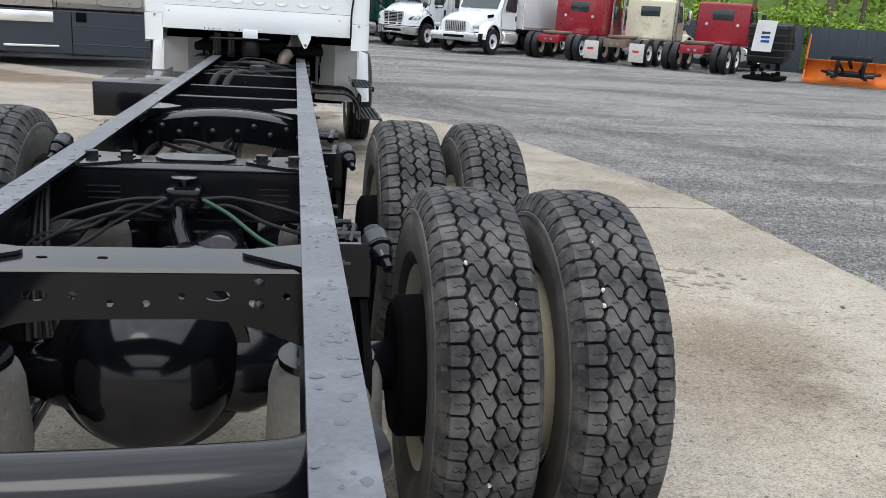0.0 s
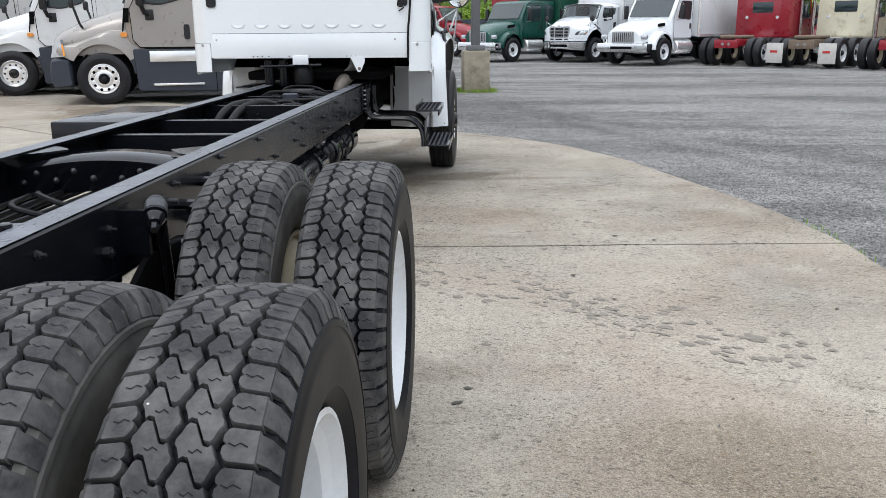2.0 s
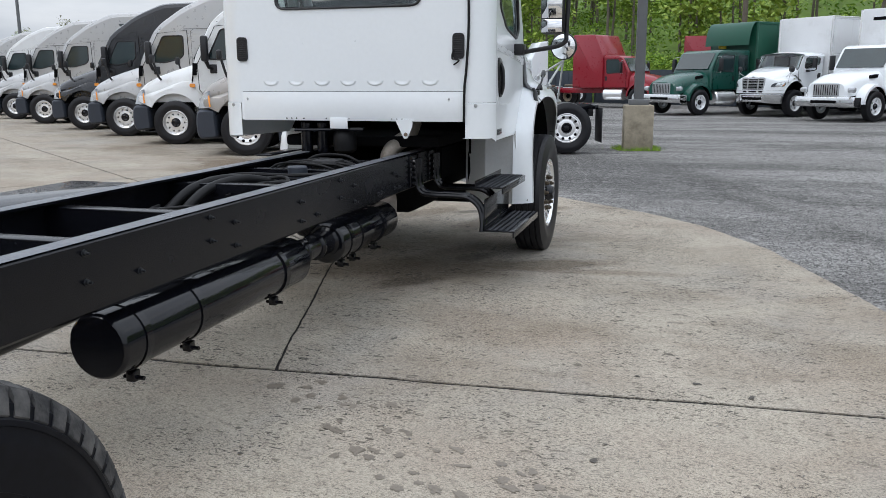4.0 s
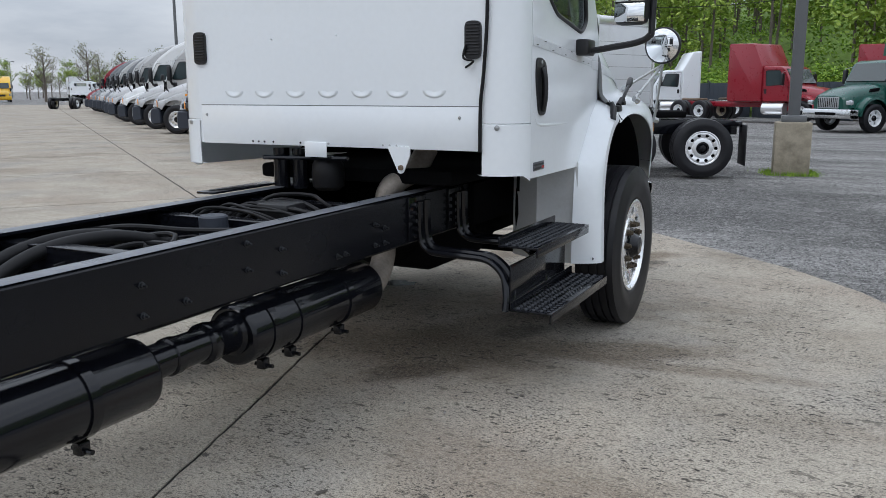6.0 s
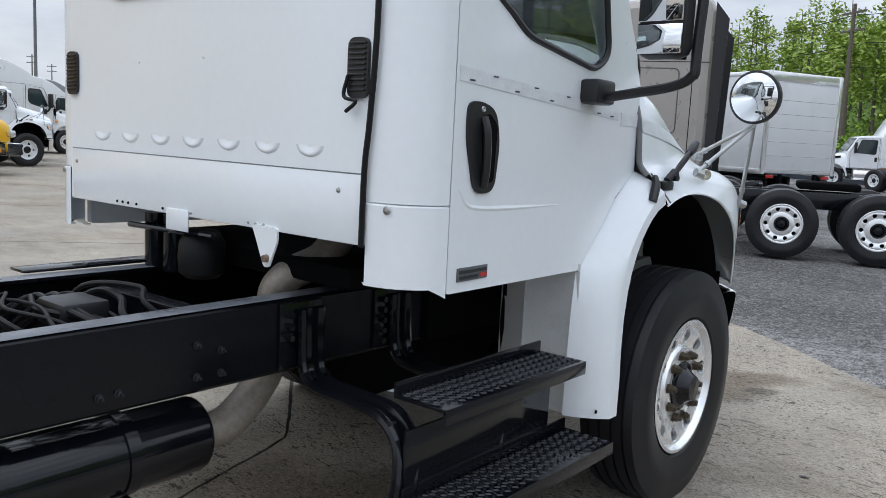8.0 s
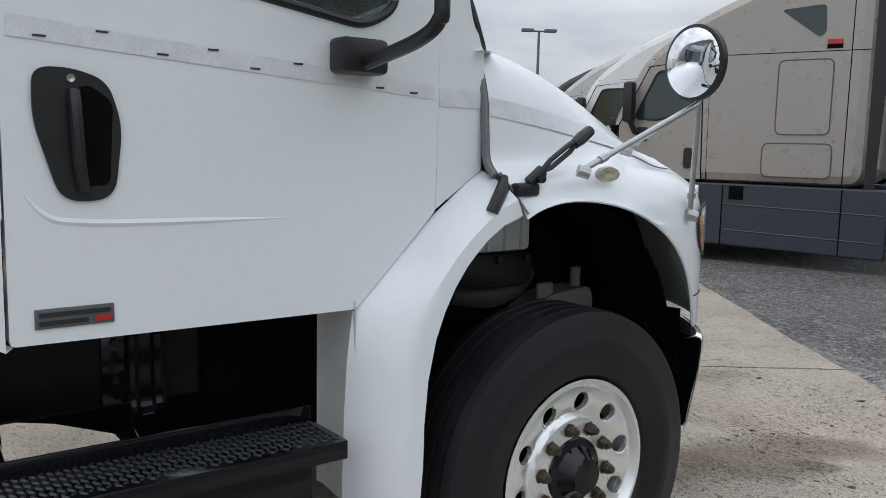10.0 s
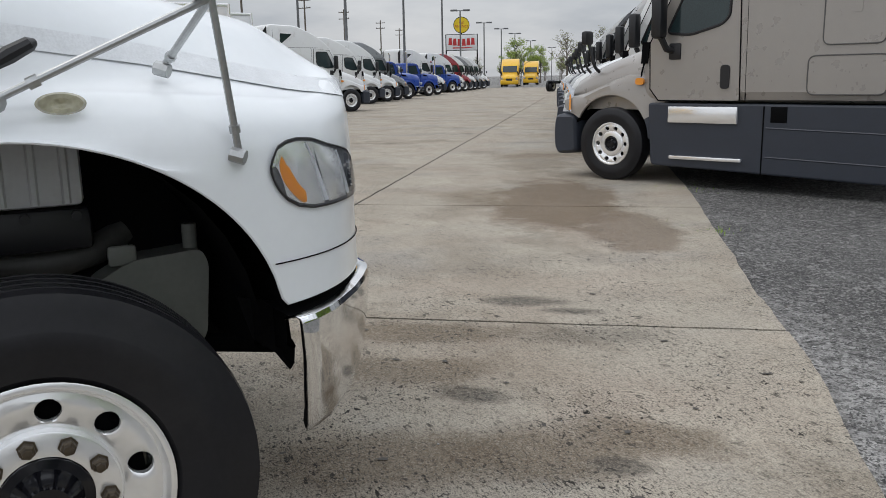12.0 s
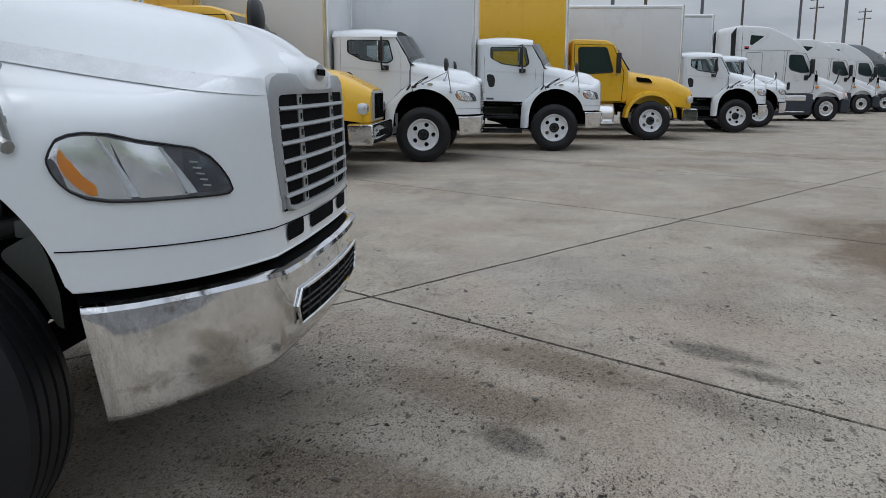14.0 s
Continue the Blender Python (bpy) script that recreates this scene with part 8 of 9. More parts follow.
        cargo_box(root, rear_y - 0.12, box["length"], box["mat"], box.get("top", 3.75), box.get("trim", ALLOY), box.get("fairing", False), box.get("bars"))
    return root


def cargo_box(root, y_front, length, material, top=3.75, trim=None, fairing=False, bars=None):
    """A van body with corner posts, rails, roll-up door and bumper."""
    y1 = y_front - length
    b = part("cargo_box", Solid().box(-1.25, 1.25, y1, y_front, 1.06, top, 0.05), material, root)
    trim = trim or ALLOY
    for s in (1, -1):
        part("corner_post", Solid().tube([(s * 1.225, y_front - 0.03, 1.06), (s * 1.225, y_front - 0.03, top - 0.02)], 0.05, 8), trim, b)
        part("bottom_rail", Solid().box(s * 1.25 - 0.012, s * 1.25 + 0.012, y1, y_front, 1.04, 1.16, 0.004), trim, b)
        part("top_rail", Solid().box(s * 1.25 - 0.010, s * 1.25 + 0.010, y1, y_front, top - 0.12, top - 0.02, 0.004), trim, b)
        part("corner_post", Solid().box(s * 1.2 - 0.06, s * 1.2 + 0.06, y1 - 0.02, y1 + 0.03, 1.04, top, 0.008), trim, b)
        for k in range(1, int(length / 1.2)):
            part("panel_seam", Solid().box(s * 1.251 - 0.004, s * 1.251 + 0.004, y_front - 1.2 * k, y_front - 1.2 * k + 0.012, 1.16, top - 0.12), material, b)
    part("roll_door", Solid().box(-1.12, 1.12, y1 - 0.012, y1 + 0.02, 1.12, top - 0.28, 0.006), material, b)
    for k in range(6):
        z = 1.15 + (top - 1.5) * k / 6
        part("door_slat_line", Solid().box(-1.1, 1.1, y1 - 0.015, y1 - 0.011, z, z + 0.01), trim, b)
    part("header", Solid().box(-1.2, 1.2, y1 - 0.014, y1 + 0.02, top - 0.24, top - 0.03, 0.006), trim, b)
    part("rear_bumper", Solid().box(-1.15, 1.15, y1 - 0.10, y1 + 0.1, 0.55, 0.66, 0.01), DARK, b)
    for s in (1, -1):
        part("bumper_post", Solid().box(s * 0.6 - 0.04, s * 0.6 + 0.04, y1 - 0.05, y1 + 0.05, 0.62, 1.06, 0.01), DARK, b)
        part("tail_lamp", Solid().box(s * 0.95 - 0.12, s * 0.95 + 0.12, y1 - 0.03, y1 + 0.0, 0.95, 1.03, 0.005), REDLENS, b)
    if fairing:
        rows = []
        for i in range(9):
            t = i / 8
            a = radians(90 * t)
            rows.append([(x, y_front + 0.55 * math.sin(a) * (1 - 0.25 * (x / 1.2) ** 2), 2.70 + (top - 2.70) * (0.12 + 0.88 * math.cos(a))) for x in (-1.2, -0.9, -0.4, 0, 0.4, 0.9, 1.2)])
        part("box_fairing", Solid().sheet(rows), material, b)
    if bars:
        for s in (1, -1):
            for (ya, yb, za, zb, mm) in bars:
                part("livery_bar", Solid().box(s * 1.254 - 0.002, s * 1.254 + 0.002, y_front + ya, y_front + yb, za, zb), mm, b)
        part("livery_bar", Solid().box(-0.75, 0.75, y_front - 0.001, y_front + 0.003, top - 0.42, top - 0.30), DARK, b)
    return b


def parked(ob, x, y, heading):
    """Stands a finished vehicle with its front axle over (x, y), nose along heading (degrees from +x)."""
    ob.matrix_basis = pose(x, y, 0, 0, 0, heading - 90)
    return ob


REUSED = ("hood", "headlight", "grille", "bumper", "fender", "wheel_liner", "inner_wall", "cab_rear_wall", "corner_post", "door", "cowl_side", "windscreen_pillar", "windscreen_seal", "hood_latch", "cab_step", "mirror_arm", "hood_mirror",
          "cab_roof", "windscreen", "cowl_top", "cab_interior", "splash_panel", "engine", "gearbox", "front_axle", "cab_floor", "radiator_support")


SMALL = ("post_opening", "louvre", "rivet", "stripe_mark", "badge_bar", "opening_slat", "opening_bar", "lock", "grip", "recess", "bowl_rib", "bumper_bolt", "tread_studs")


def medium_truck(label, box=None, rears=(-6.2,), group="parked box trucks"):
    """A parked truck of the same make as the white one, with a van body."""
    root = thing("box_truck" if box else "cab_chassis", 0, 0, 0, 0, label, "truck", group)

    def twin(ob, parent, shift):
        o = ob.copy()
        scene.collection.objects.link(o)
        o.parent = parent
        if shift:
            o.matrix_basis = Matrix.Translation((0, Y0 - FRONT, 0)) @ ob.matrix_basis
        for ch in ob.children:
            if ch.name.split(".")[0] not in SMALL:
                twin(ch, o, False)

    for ob in list(truck.children):
        if ob.name.split(".")[0] in REUSED:
            twin(ob, root, True)
    wheels(root, (0,), rears, ME_RIM_FARWHITE)
    chassis(root, rears[-1] - 1.6, -0.4)
    for s in (1, -1):
        part("fuel_tank", Solid().box(s * 0.86 - 0.24, s * 0.86 + 0.24, -3.1, -1.75, 0.42, 0.80, 0.08), ALLOY, root)
    if box:
        cargo_box(root, -1.78, box["length"], box["mat"], box.get("top", 3.75), box.get("trim", ALLOY), False, box.get("bars"))
    return root


SEAM = shader("panel_joint", (0.09, 0.088, 0.085), 0.6, vary=0.1)
HEADLAMP = shader("headlamp", (0.6, 0.62, 0.64), 0.12, 0.6, vary=0.2, scale=9, coat=0.6)
FLAPWHITE = shader("white_mud_flap", (0.55, 0.53, 0.5), 0.6, vary=0.15)

# row beside the aisle: sleeper tractors
ROW_HEADING = 198.5
ROW_SHIFT = 0.27


def across(ob, x, y, heading):
    return parked(ob, x, y + ROW_SHIFT, heading)


def row1(ob, x, y, dh=0.0):
    h = radians(ROW_HEADING + dh)
    return across(ob, x + 1.06 * math.sin(h), y - 1.06 * math.cos(h), ROW_HEADING + dh)


tan = row1(sleeper_tractor("tan metallic sleeper tractor with slate skirts and polished wheels", TANPAINT, ME_RIM_ALLOY, near=True), -6.6, 17.65)
whites = sleeper_tractor("white sleeper tractor with slate bumper and skirts", WHITE_DIRTY)
silvers = sleeper_tractor("silver sleeper tractor with slate bumper", SILVER)
blacks = sleeper_tractor("gloss black sleeper tractor with slate bumper", BLACKPAINT)
greys = sleeper_tractor("grey sleeper tractor with raised roof", GREYPAINT)
reds = sleeper_tractor("red sleeper tractor with dark bumper", RED)
row1(whites, -9.8, 19.97)
row1(silvers, -12.9, 22.2)
row1(blacks, -16.1, 24.5)
row1(copy_thing(silvers, Matrix.Identity(4)), -20.1, 27.3)
for kind, x, y in ((silvers, -23.9, 30.0), (whites, -27.7, 32.7), (silvers, -31.6, 35.6), (silvers, -34.6, 38.0), (silvers, -37.4, 40.6), (greys, -40.3, 42.8), (silvers, -43.3, 45.0), (greys, -46.2, 47.2)):
    row1(copy_thing(kind, Matrix.Identity(4)), x, y)
row1(greys, -49.2, 49.4)
row1(reds, -52.2, 51.6)

# row across the aisle: box trucks, then tractors, noses outward
NORTH = 91.0
van = dict(length=6.6, mat=BOXWHITE, top=3.85)
m1 = across(medium_truck("white medium-duty box truck with a pale van body", van), -13.93, 9.87, NORTH)
m2 = across(copy_thing(m1, Matrix.Identity(4)), -16.98, 12.43, NORTH)
for x, y in ((-25.23, 18.34), (-28.75, 20.0)):
    across(copy_thing(m1, Matrix.Identity(4)), x, y, NORTH)
kw = across(conventional("yellow conventional truck with an orange-yellow van body", YELLOW, nose=1.12, hood_top=1.78, nose_top=1.38, box=dict(length=6.4, mat=YELLOW, top=3.85), rear=(-6.0,), frame_end=-8.0, group="parked box trucks", rim_mesh=ME_RIM_FARWHITE), -21.13, 15.13, NORTH)
across(copy_thing(kw, Matrix.Identity(4)), -11.0, 8.2, NORTH)
for x, y in ((-34.67, 24.17), (-44.7, 29.4), (-48.1, 31.98)):
    across(copy_thing(whites, Matrix.Identity(4)), x, y, NORTH + 6)
across(copy_thing(greys, Matrix.Identity(4)), -50.6, 33.8, NORTH + 8)
blue = across(conventional("blue long-nosed day cab tractor with chrome stacks", BLUE, nose=1.3, hood_top=1.85, nose_top=1.62, stacks=True, rear=(-4.4, -5.7), frame_end=-6.4, group="parked tractors"), -53.0, 35.8, NORTH + 8)
for x, y in ((-59.9, 40.9), (-70.8, 49.0)):
    across(copy_thing(blue, Matrix.Identity(4)), x, y, NORTH + 10)
for kind, x, y in ((whites, -63.5, 43.6), (whites, -73.6, 51.2), (reds, -76.3, 53.5), (whites, -79.2, 55.8), (greys, -82.4, 58.2), (silvers, -85.5, 60.6), (whites, -88.5, 63.0)):
    across(copy_thing(kind, Matrix.Identity(4)), x, y, NORTH + 10)
yel = parked(sleeper_tractor("yellow sleeper tractor facing the aisle", YELLOW, skirt=YELLOW), -96.5, 73.0, -36)
parked(copy_thing(yel, Matrix.Identity(4)), -113.0, 87.5, -36)
parked(copy_thing(m1, Matrix.Identity(4)), -108.0, 97.0, -36)
parked(medium_truck("white cab and chassis truck parked across the lot", None, (-5.6,), "distant trucks"), -64.0, 61.2, 118)

# row at the back of the gravel lot
FACING = 226.0
green = parked(conventional("dark green crew-cab box truck with a yellow placard", GREEN, nose=1.05, box=dict(length=7.2, mat=GREENBOX, top=3.8, trim=GREENBOX, fairing=True), rear=(-7.4,), frame_end=-9.8, crew=True, group="gravel row trucks", rim_mesh=ME_RIM_FARWHITE), 1.5, 39.6, FACING)
part("placard", Solid().box(0.35, 0.75, -2.98, -2.955, 2.72, 3.05), SIGNYELLOW, green)
parked(copy_thing(m1, Matrix.Identity(4)), 5.0, 38.7, FACING)
bars = [(-1.9, -0.6, 2.98, 3.14, DARK), (-1.7, -0.5, 2.62, 2.68, GREYPLASTIC)] + [(-2.3 - 0.22 * k, -2.12 - 0.22 * k, 3.0 + 0.12 * (k % 2) + 0.05 * k, 3.1 + 0.12 * (k % 2) + 0.05 * k, DARK) for k in range(6)]
intl = parked(conventional("white box truck with dark lettering bars on its van body", WHITE, nose=1.1, box=dict(length=7.0, mat=BOXWHITE, top=3.95, bars=bars), rear=(-6.4,), frame_end=-9.0, group="gravel row trucks", rim_mesh=ME_RIM_FARWHITE), 7.2, 35.3, FACING)
def rear_at(ob, x, y, heading, back):
    h = radians(heading)
    return parked(ob, x + back * math.cos(h), y + back * math.sin(h), heading)


AWAY = 48.0
red = rear_at(conventional("red day cab tractor seen from behind its red frame", RED, rear=(-3.9, -5.2), frame_end=-5.95, frame_mat=RED, stacks=True, sleeper=0.9, sleeper_top=2.9, group="gravel row tractors", rim_mesh=ME_RIM_FARWHITE), 10.6, 34.1, AWAY, 5.2)
rear_at(conventional("cream day cab tractor with white mud flaps", CREAM, rear=(-3.9, -5.2), frame_end=-5.95, frame_mat=RUST, stacks=True, flaps=True, group="gravel row tractors", rim_mesh=ME_RIM_FARWHITE), 12.75, 32.35, AWAY, 5.2)
rear_at(conventional("bright red day cab tractor with twin rear axles", RED, rear=(-3.9, -5.2), frame_end=-5.95, frame_mat=RED, group="gravel row tractors", rim_mesh=ME_RIM_FARWHITE), 14.9, 30.1, AWAY, 5.2)
tallred = conventional("red tall sleeper tractor parked by the wooded bank", RED, rear=(-5.6, -6.9), frame_end=-7.7, frame_mat=RED, sleeper=1.9, sleeper_top=3.7, group="far tractors", rim_mesh=ME_RIM_FARWHITE)
parked(tallred, -0.1, 47.2, -28)
parked(copy_thing(tallred, Matrix.Identity(4)), 5.5, 50.5, -28)
parked(conventional("white day cab truck with a roof fairing", WHITE, rear=(-5.0,), frame_end=-6.0, sleeper=1.0, sleeper_top=3.6, group="far tractors", rim_mesh=ME_RIM_FARWHITE), -9.6, 52.6, 205)
parked(medium_truck("white box truck with its roll-up door shut", dict(length=6.6, mat=BOXWHITE, top=3.5)), -11.6, 31.7, 155)

# ---- lot furniture and distance ----
footing = thing("pole_footing", 0.92, 21.45, 0, 8, "weathered concrete light-pole footing with moss at its base", "footing")
part("block", Solid().box(-0.31, 0.31, -0.31, 0.31, -0.05, 0.94, 0.025), OLDCONCRETE, footing)
pole = thing("light_pole", 0.92, 21.45, 0.94, 8, "square dark grey steel light pole on a footing", "light pole")
part("base_cover", Solid().box(-0.21, 0.21, -0.21, 0.21, 0.0, 0.12, 0.015), POLEGREY, pole)
part("shaft", Solid().box(-0.10, 0.10, -0.10, 0.10, 0.1, 8.6, 0.012), POLEGREY, pole)
part("lamp_head", Solid().box(-0.95, 0.95, -0.2, 0.2, 8.5, 8.66, 0.05), POLEGREY, pole)
moss = Solid()
rm_ = random.Random(9)
for k in range(900):
    a, d = rm_.uniform(0, 6.283), abs(rm_.gauss(0, 0.09))
    e = 0.33 / max(abs(math.cos(a)), abs(math.sin(a)))
    x, y, h, w = (e + d) * math.cos(a), (e + d) * math.sin(a), rm_.uniform(0.02, 0.09), rm_.uniform(0, 3.1)
    b = 0.006
    moss.add([(x - b * math.cos(w), y - b * math.sin(w), -0.02), (x + b * math.cos(w), y + b * math.sin(w), -0.02), (x + rm_.uniform(-0.03, 0.03), y + rm_.uniform(-0.03, 0.03), h)], [(0, 1, 2)])
solid_thing("grass_tufts", moss, LEAF_DARK, "short weeds round the pole footing", "grass", kind="stuff", smooth=0, at=pose(0.92, 21.45, 0, 0, 0, 8))

# small weeds along the slab's edge
weeds = Solid()
for k in range(190):
    x0, y0, dx, dy = rm_.choice([(3.72, 6.3, 0.03, 0.5), (3.72, 6.9, 0.03, 0.25), (3.70, 4.2, 0.03, 0.5), (-5.30, 18.05, 0.25, 0.2), (-2.9, 16.1, 0.15, 0.12)])
    x, y, h, w = x0 + rm_.gauss(0, dx), y0 + rm_.gauss(0, dy), rm_.uniform(0.008, 0.04), rm_.uniform(0, 3.1)
    b = 0.004
    weeds.add([(x - b * math.cos(w), y - b * math.sin(w), -0.02), (x + b * math.cos(w), y + b * math.sin(w), -0.02), (x + rm_.uniform(-0.02, 0.02), y + rm_.uniform(-0.02, 0.02), h)], [(0, 1, 2)])
solid_thing("edge_weeds", weeds, LEAF_DARK, "sparse short weeds along the slab edge", "grass", kind="stuff", smooth=0)

# lamp standards along the aisle
def lamp_standard(x, y, rz, h=9.1):
    ob = thing("lamp_standard", x, y, 0, rz, "tall dark lamp standard with twin flat heads", "light pole", "lot lamp standards")
    part("shaft", Solid().tube([(0, 0, 0), (0, 0, h)], [0.12, 0.08], 10), POLEGREY, ob)
    part("cross_arm", Solid().tube([(-0.7, 0, h), (0.7, 0, h)], 0.05, 8), POLEGREY, ob)
    for s in (1, -1):
        part("lamp_head", Solid().box(s * 0.75 - 0.4, s * 0.75 + 0.4, -0.22, 0.22, h - 0.06, h + 0.14, 0.04), POLEGREY, ob)
    return ob


std = lamp_standard(-48.9, 30.5, 60)
for k, (x, y) in enumerate(((-60.3, 40.0), (-72.2, 49.8), (-86.0, 59.5), (-105.0, 74.0), (-118, 85.0), (-131.0, 96.0), (-158.0, 117.5), (-38.3, 46.5), (-196.0, 150.0))):
    copy_thing(std, pose(x, y, 0, 0, 0, 60))

# utility poles and their wires
def utility_pole(x, y, h, rz=35):
    ob = thing("utility_pole", x, y, 0, rz, "weathered wooden utility pole with cross arms", "utility pole", "utility poles")
    part("shaft", Solid().tube([(0, 0, 0), (0, 0, h)], [0.18, 0.11], 10), BARK, ob)
    for z in (h - 0.6, h - 1.7):
        a = part("cross_arm", Solid().box(-1.1, 1.1, -0.06, 0.06, z, z + 0.12), BARK, ob)
        for k in (-1, -0.4, 0.4, 1):
            part("insulator", Solid().tube([(k, 0, z + 0.12), (k, 0, z + 0.28)], 0.05, 8), STEEL, a)
    return ob


up = utility_pole(-95, 36, 13.5)
for x, y, h in ((-120, 52, 0), (-140, 66, 0), (-165, 84, 0), (-70, 22, 0), (-190, 100, 0)):
    copy_thing(up, pose(x, y, 0, 0, 0, 35))
slim = Solid().tube([(0, 0, 0), (0, 0, 12.5)], [0.13, 0.10], 10)
for k, (x, y) in enumerate(((-52, 17.5), (-62, 25), (-75, 36), (-33, 11.5))):
    solid_thing("flag_pole", Solid().tube([(0, 0, 0), (0, 0, 13.0)], [0.14, 0.10], 10), POLEGREY, "plain tall dark steel pole behind the trucks", "pole", "tall poles", at=pose(x, y, 0))
edge_pole = utility_pole(4.5, 52, 11.0, -40)
copy_thing(edge_pole, pose(-12.0, 64.0, 0, 0, 0, -40))
copy_thing(edge_pole, pose(24.0, 36.0, 0, 0, 0, -40))
for z, dx in ((10.3, 0.0), (8.6, 0.5), (7.1, 0.2)):
    pts = []
    for a, b in (((40, 24), (24, 36)), ((24, 36), (4.5, 52)), ((4.5, 52), (-12, 64)), ((-12, 64), (-34, 82))):
        for i in range(8):
            t = i / 8
            pts.append((a[0] + (b[0] - a[0]) * t + dx, a[1] + (b[1] - a[1]) * t, z - 0.5 * math.sin(math.pi * t)))
    solid_thing("overhead_wire", Solid().tube(pts, 0.022, 6), HOSE, "black overhead wire along the wooded bank", "wire", "overhead wires")

# roadside sign
sign = thing("pylon_sign", -162.0, 102.0, 2.4, 61, "roadside pylon with yellow disc above a red-lettered board", "sign")
sign.scale = (0.99, 0.99, 0.99)
for x in (-3.45, 3.45):
    part("post", Solid().box(x - 0.14, x + 0.14, -0.14, 0.14, -2.5, 8.3), DARK, sign)
part("mast", Solid().tube([(0, 0, 8.2), (0, 0, 8.9)], 0.14, 10), DARK, sign)
board = part("board", Solid().box(-3.4, 3.4, -0.2, 0.2, 4.9, 8.2, 0.05), WHITE_DIRTY, sign)
part("board_frame", Solid().tube([(-3.4, 0, 4.9), (3.4, 0, 4.9), (3.4, 0, 8.2), (-3.4, 0, 8.2), (-3.4, 0, 4.9)], 0.16, 6), DARK, board)
for side in (1, -1):
    for k in range(6):
        x, rise = -2.95 + 1.0 * k, 0.10 * abs(k - 2.5)
        part("letter_bar", Solid().prism([(x, 5.75 + rise), (x + 0.86, 5.75 + rise), (x + 0.74, 7.25 + rise), (x + 0.12, 7.25 + rise)], "y", side * 0.21 - 0.02, side * 0.21 + 0.02), SIGNRED, board)
    part("underline", Solid().prism([(-2.0, 5.25), (1.2, 5.25), (2.6, 5.45), (1.2, 5.5), (-2.0, 5.5)], "y", side * 0.21 - 0.02, side * 0.21 + 0.02), SIGNRED, board)
disc = part("disc", Solid().lathe([(-0.15, 0), (-0.15, 1.70), (0.15, 1.70), (0.15, 0)], (0, 0, 10.3), "y", 36), SIGNYELLOW, sign)
part("disc_rim", Solid().lathe([(-0.17, 1.66), (-0.17, 1.78), (0.17, 1.78), (0.17, 1.66)], (0, 0, 10.3), "y", 36, close=True), DARK, disc)


def lettering(text, size, parent, m, material):
    c = bpy.data.curves.new("lettering", "FONT")
    c.body, c.size, c.align_x, c.align_y, c.extrude = text, size, "CENTER", "CENTER", 0.01
    c.materials.append(material)
    ob = new("lettering", c)
    ob.parent = parent
    ob.matrix_basis = m
    return ob


for side in (1, -1):
    for text, z in (("WE", 10.72), ("FINANCE", 9.98)):
        lettering(text, 0.74, disc, Matrix.Translation((0, -side * 0.17, z)) @ pose(0, 0, 0, 90, 0, 0 if side > 0 else 180), SIGNRED)

# snow plough blade and dismounted hood assembly on the gravel
plow = thing("snow_plow", 18.6, 26.1, 0, -38, "orange snow plow blade with black push frame", "plow")
rows = []
for i in range(11):
    a = radians(-62 + 124 * i / 10)
    rows.append([(x, 0.42 * math.cos(a) - 0.22, 0.44 + 0.42 * math.sin(a)) for x in (-1.5, -0.75, 0, 0.75, 1.5)])
blade = part("blade", Solid().sheet(rows), ORANGE, plow)
bt = blade.modifiers.new("thickness", "SOLIDIFY")
bt.thickness = 0.012
part("cutting_edge", Solid().box(-1.5, 1.5, -0.06, -0.02, 0.0, 0.14, 0.01), ORANGE, plow)
for x in (-1.48, -0.75, 0, 0.75, 1.48):
    part("rib", Solid().prism([(-0.06, 0.05), (0.02, 0.08), (0.20, 0.44), (0.02, 0.80), (-0.04, 0.84), (0.15, 0.44)], "x", x - 0.03, x + 0.03), ORANGE, blade)
part("marker_rod", Solid().tube([(-1.48, -0.05, 0.8), (-1.44, -0.05, 1.65)], [0.05, 0.02], 8), ORANGE, plow)
fr = Solid()
for x in (-0.5, 0.5):
    fr.box(x - 0.06, x + 0.06, -1.15, 0.1, 0.26, 0.40, 0.02)
    fr.box(x * 0.8 - 0.06, x * 0.8 + 0.06, -1.18, -1.04, 0.3, 1.05, 0.02)
    fr.tube([(x, -1.0, 0.95), (x * 0.5, -0.1, 0.5)], 0.045, 10)
fr.box(-0.62, 0.62, -1.20, -1.06, 0.86, 1.02, 0.02)
fr.box(-0.75, 0.75, -0.25, -0.1, 0.3, 0.5, 0.02)
fr.tube([(-0.1, -1.1, 0.95), (0.0, -0.3, 0.62)], 0.06, 12)
fr.tube([(0.35, -0.9, 0.36), (0.9, -0.1, 0.44)], 0.045, 10)
fr.tube([(-0.35, -0.9, 0.36), (-0.9, -0.1, 0.44)], 0.045, 10)
part("push_frame", fr, BLACK, plow)

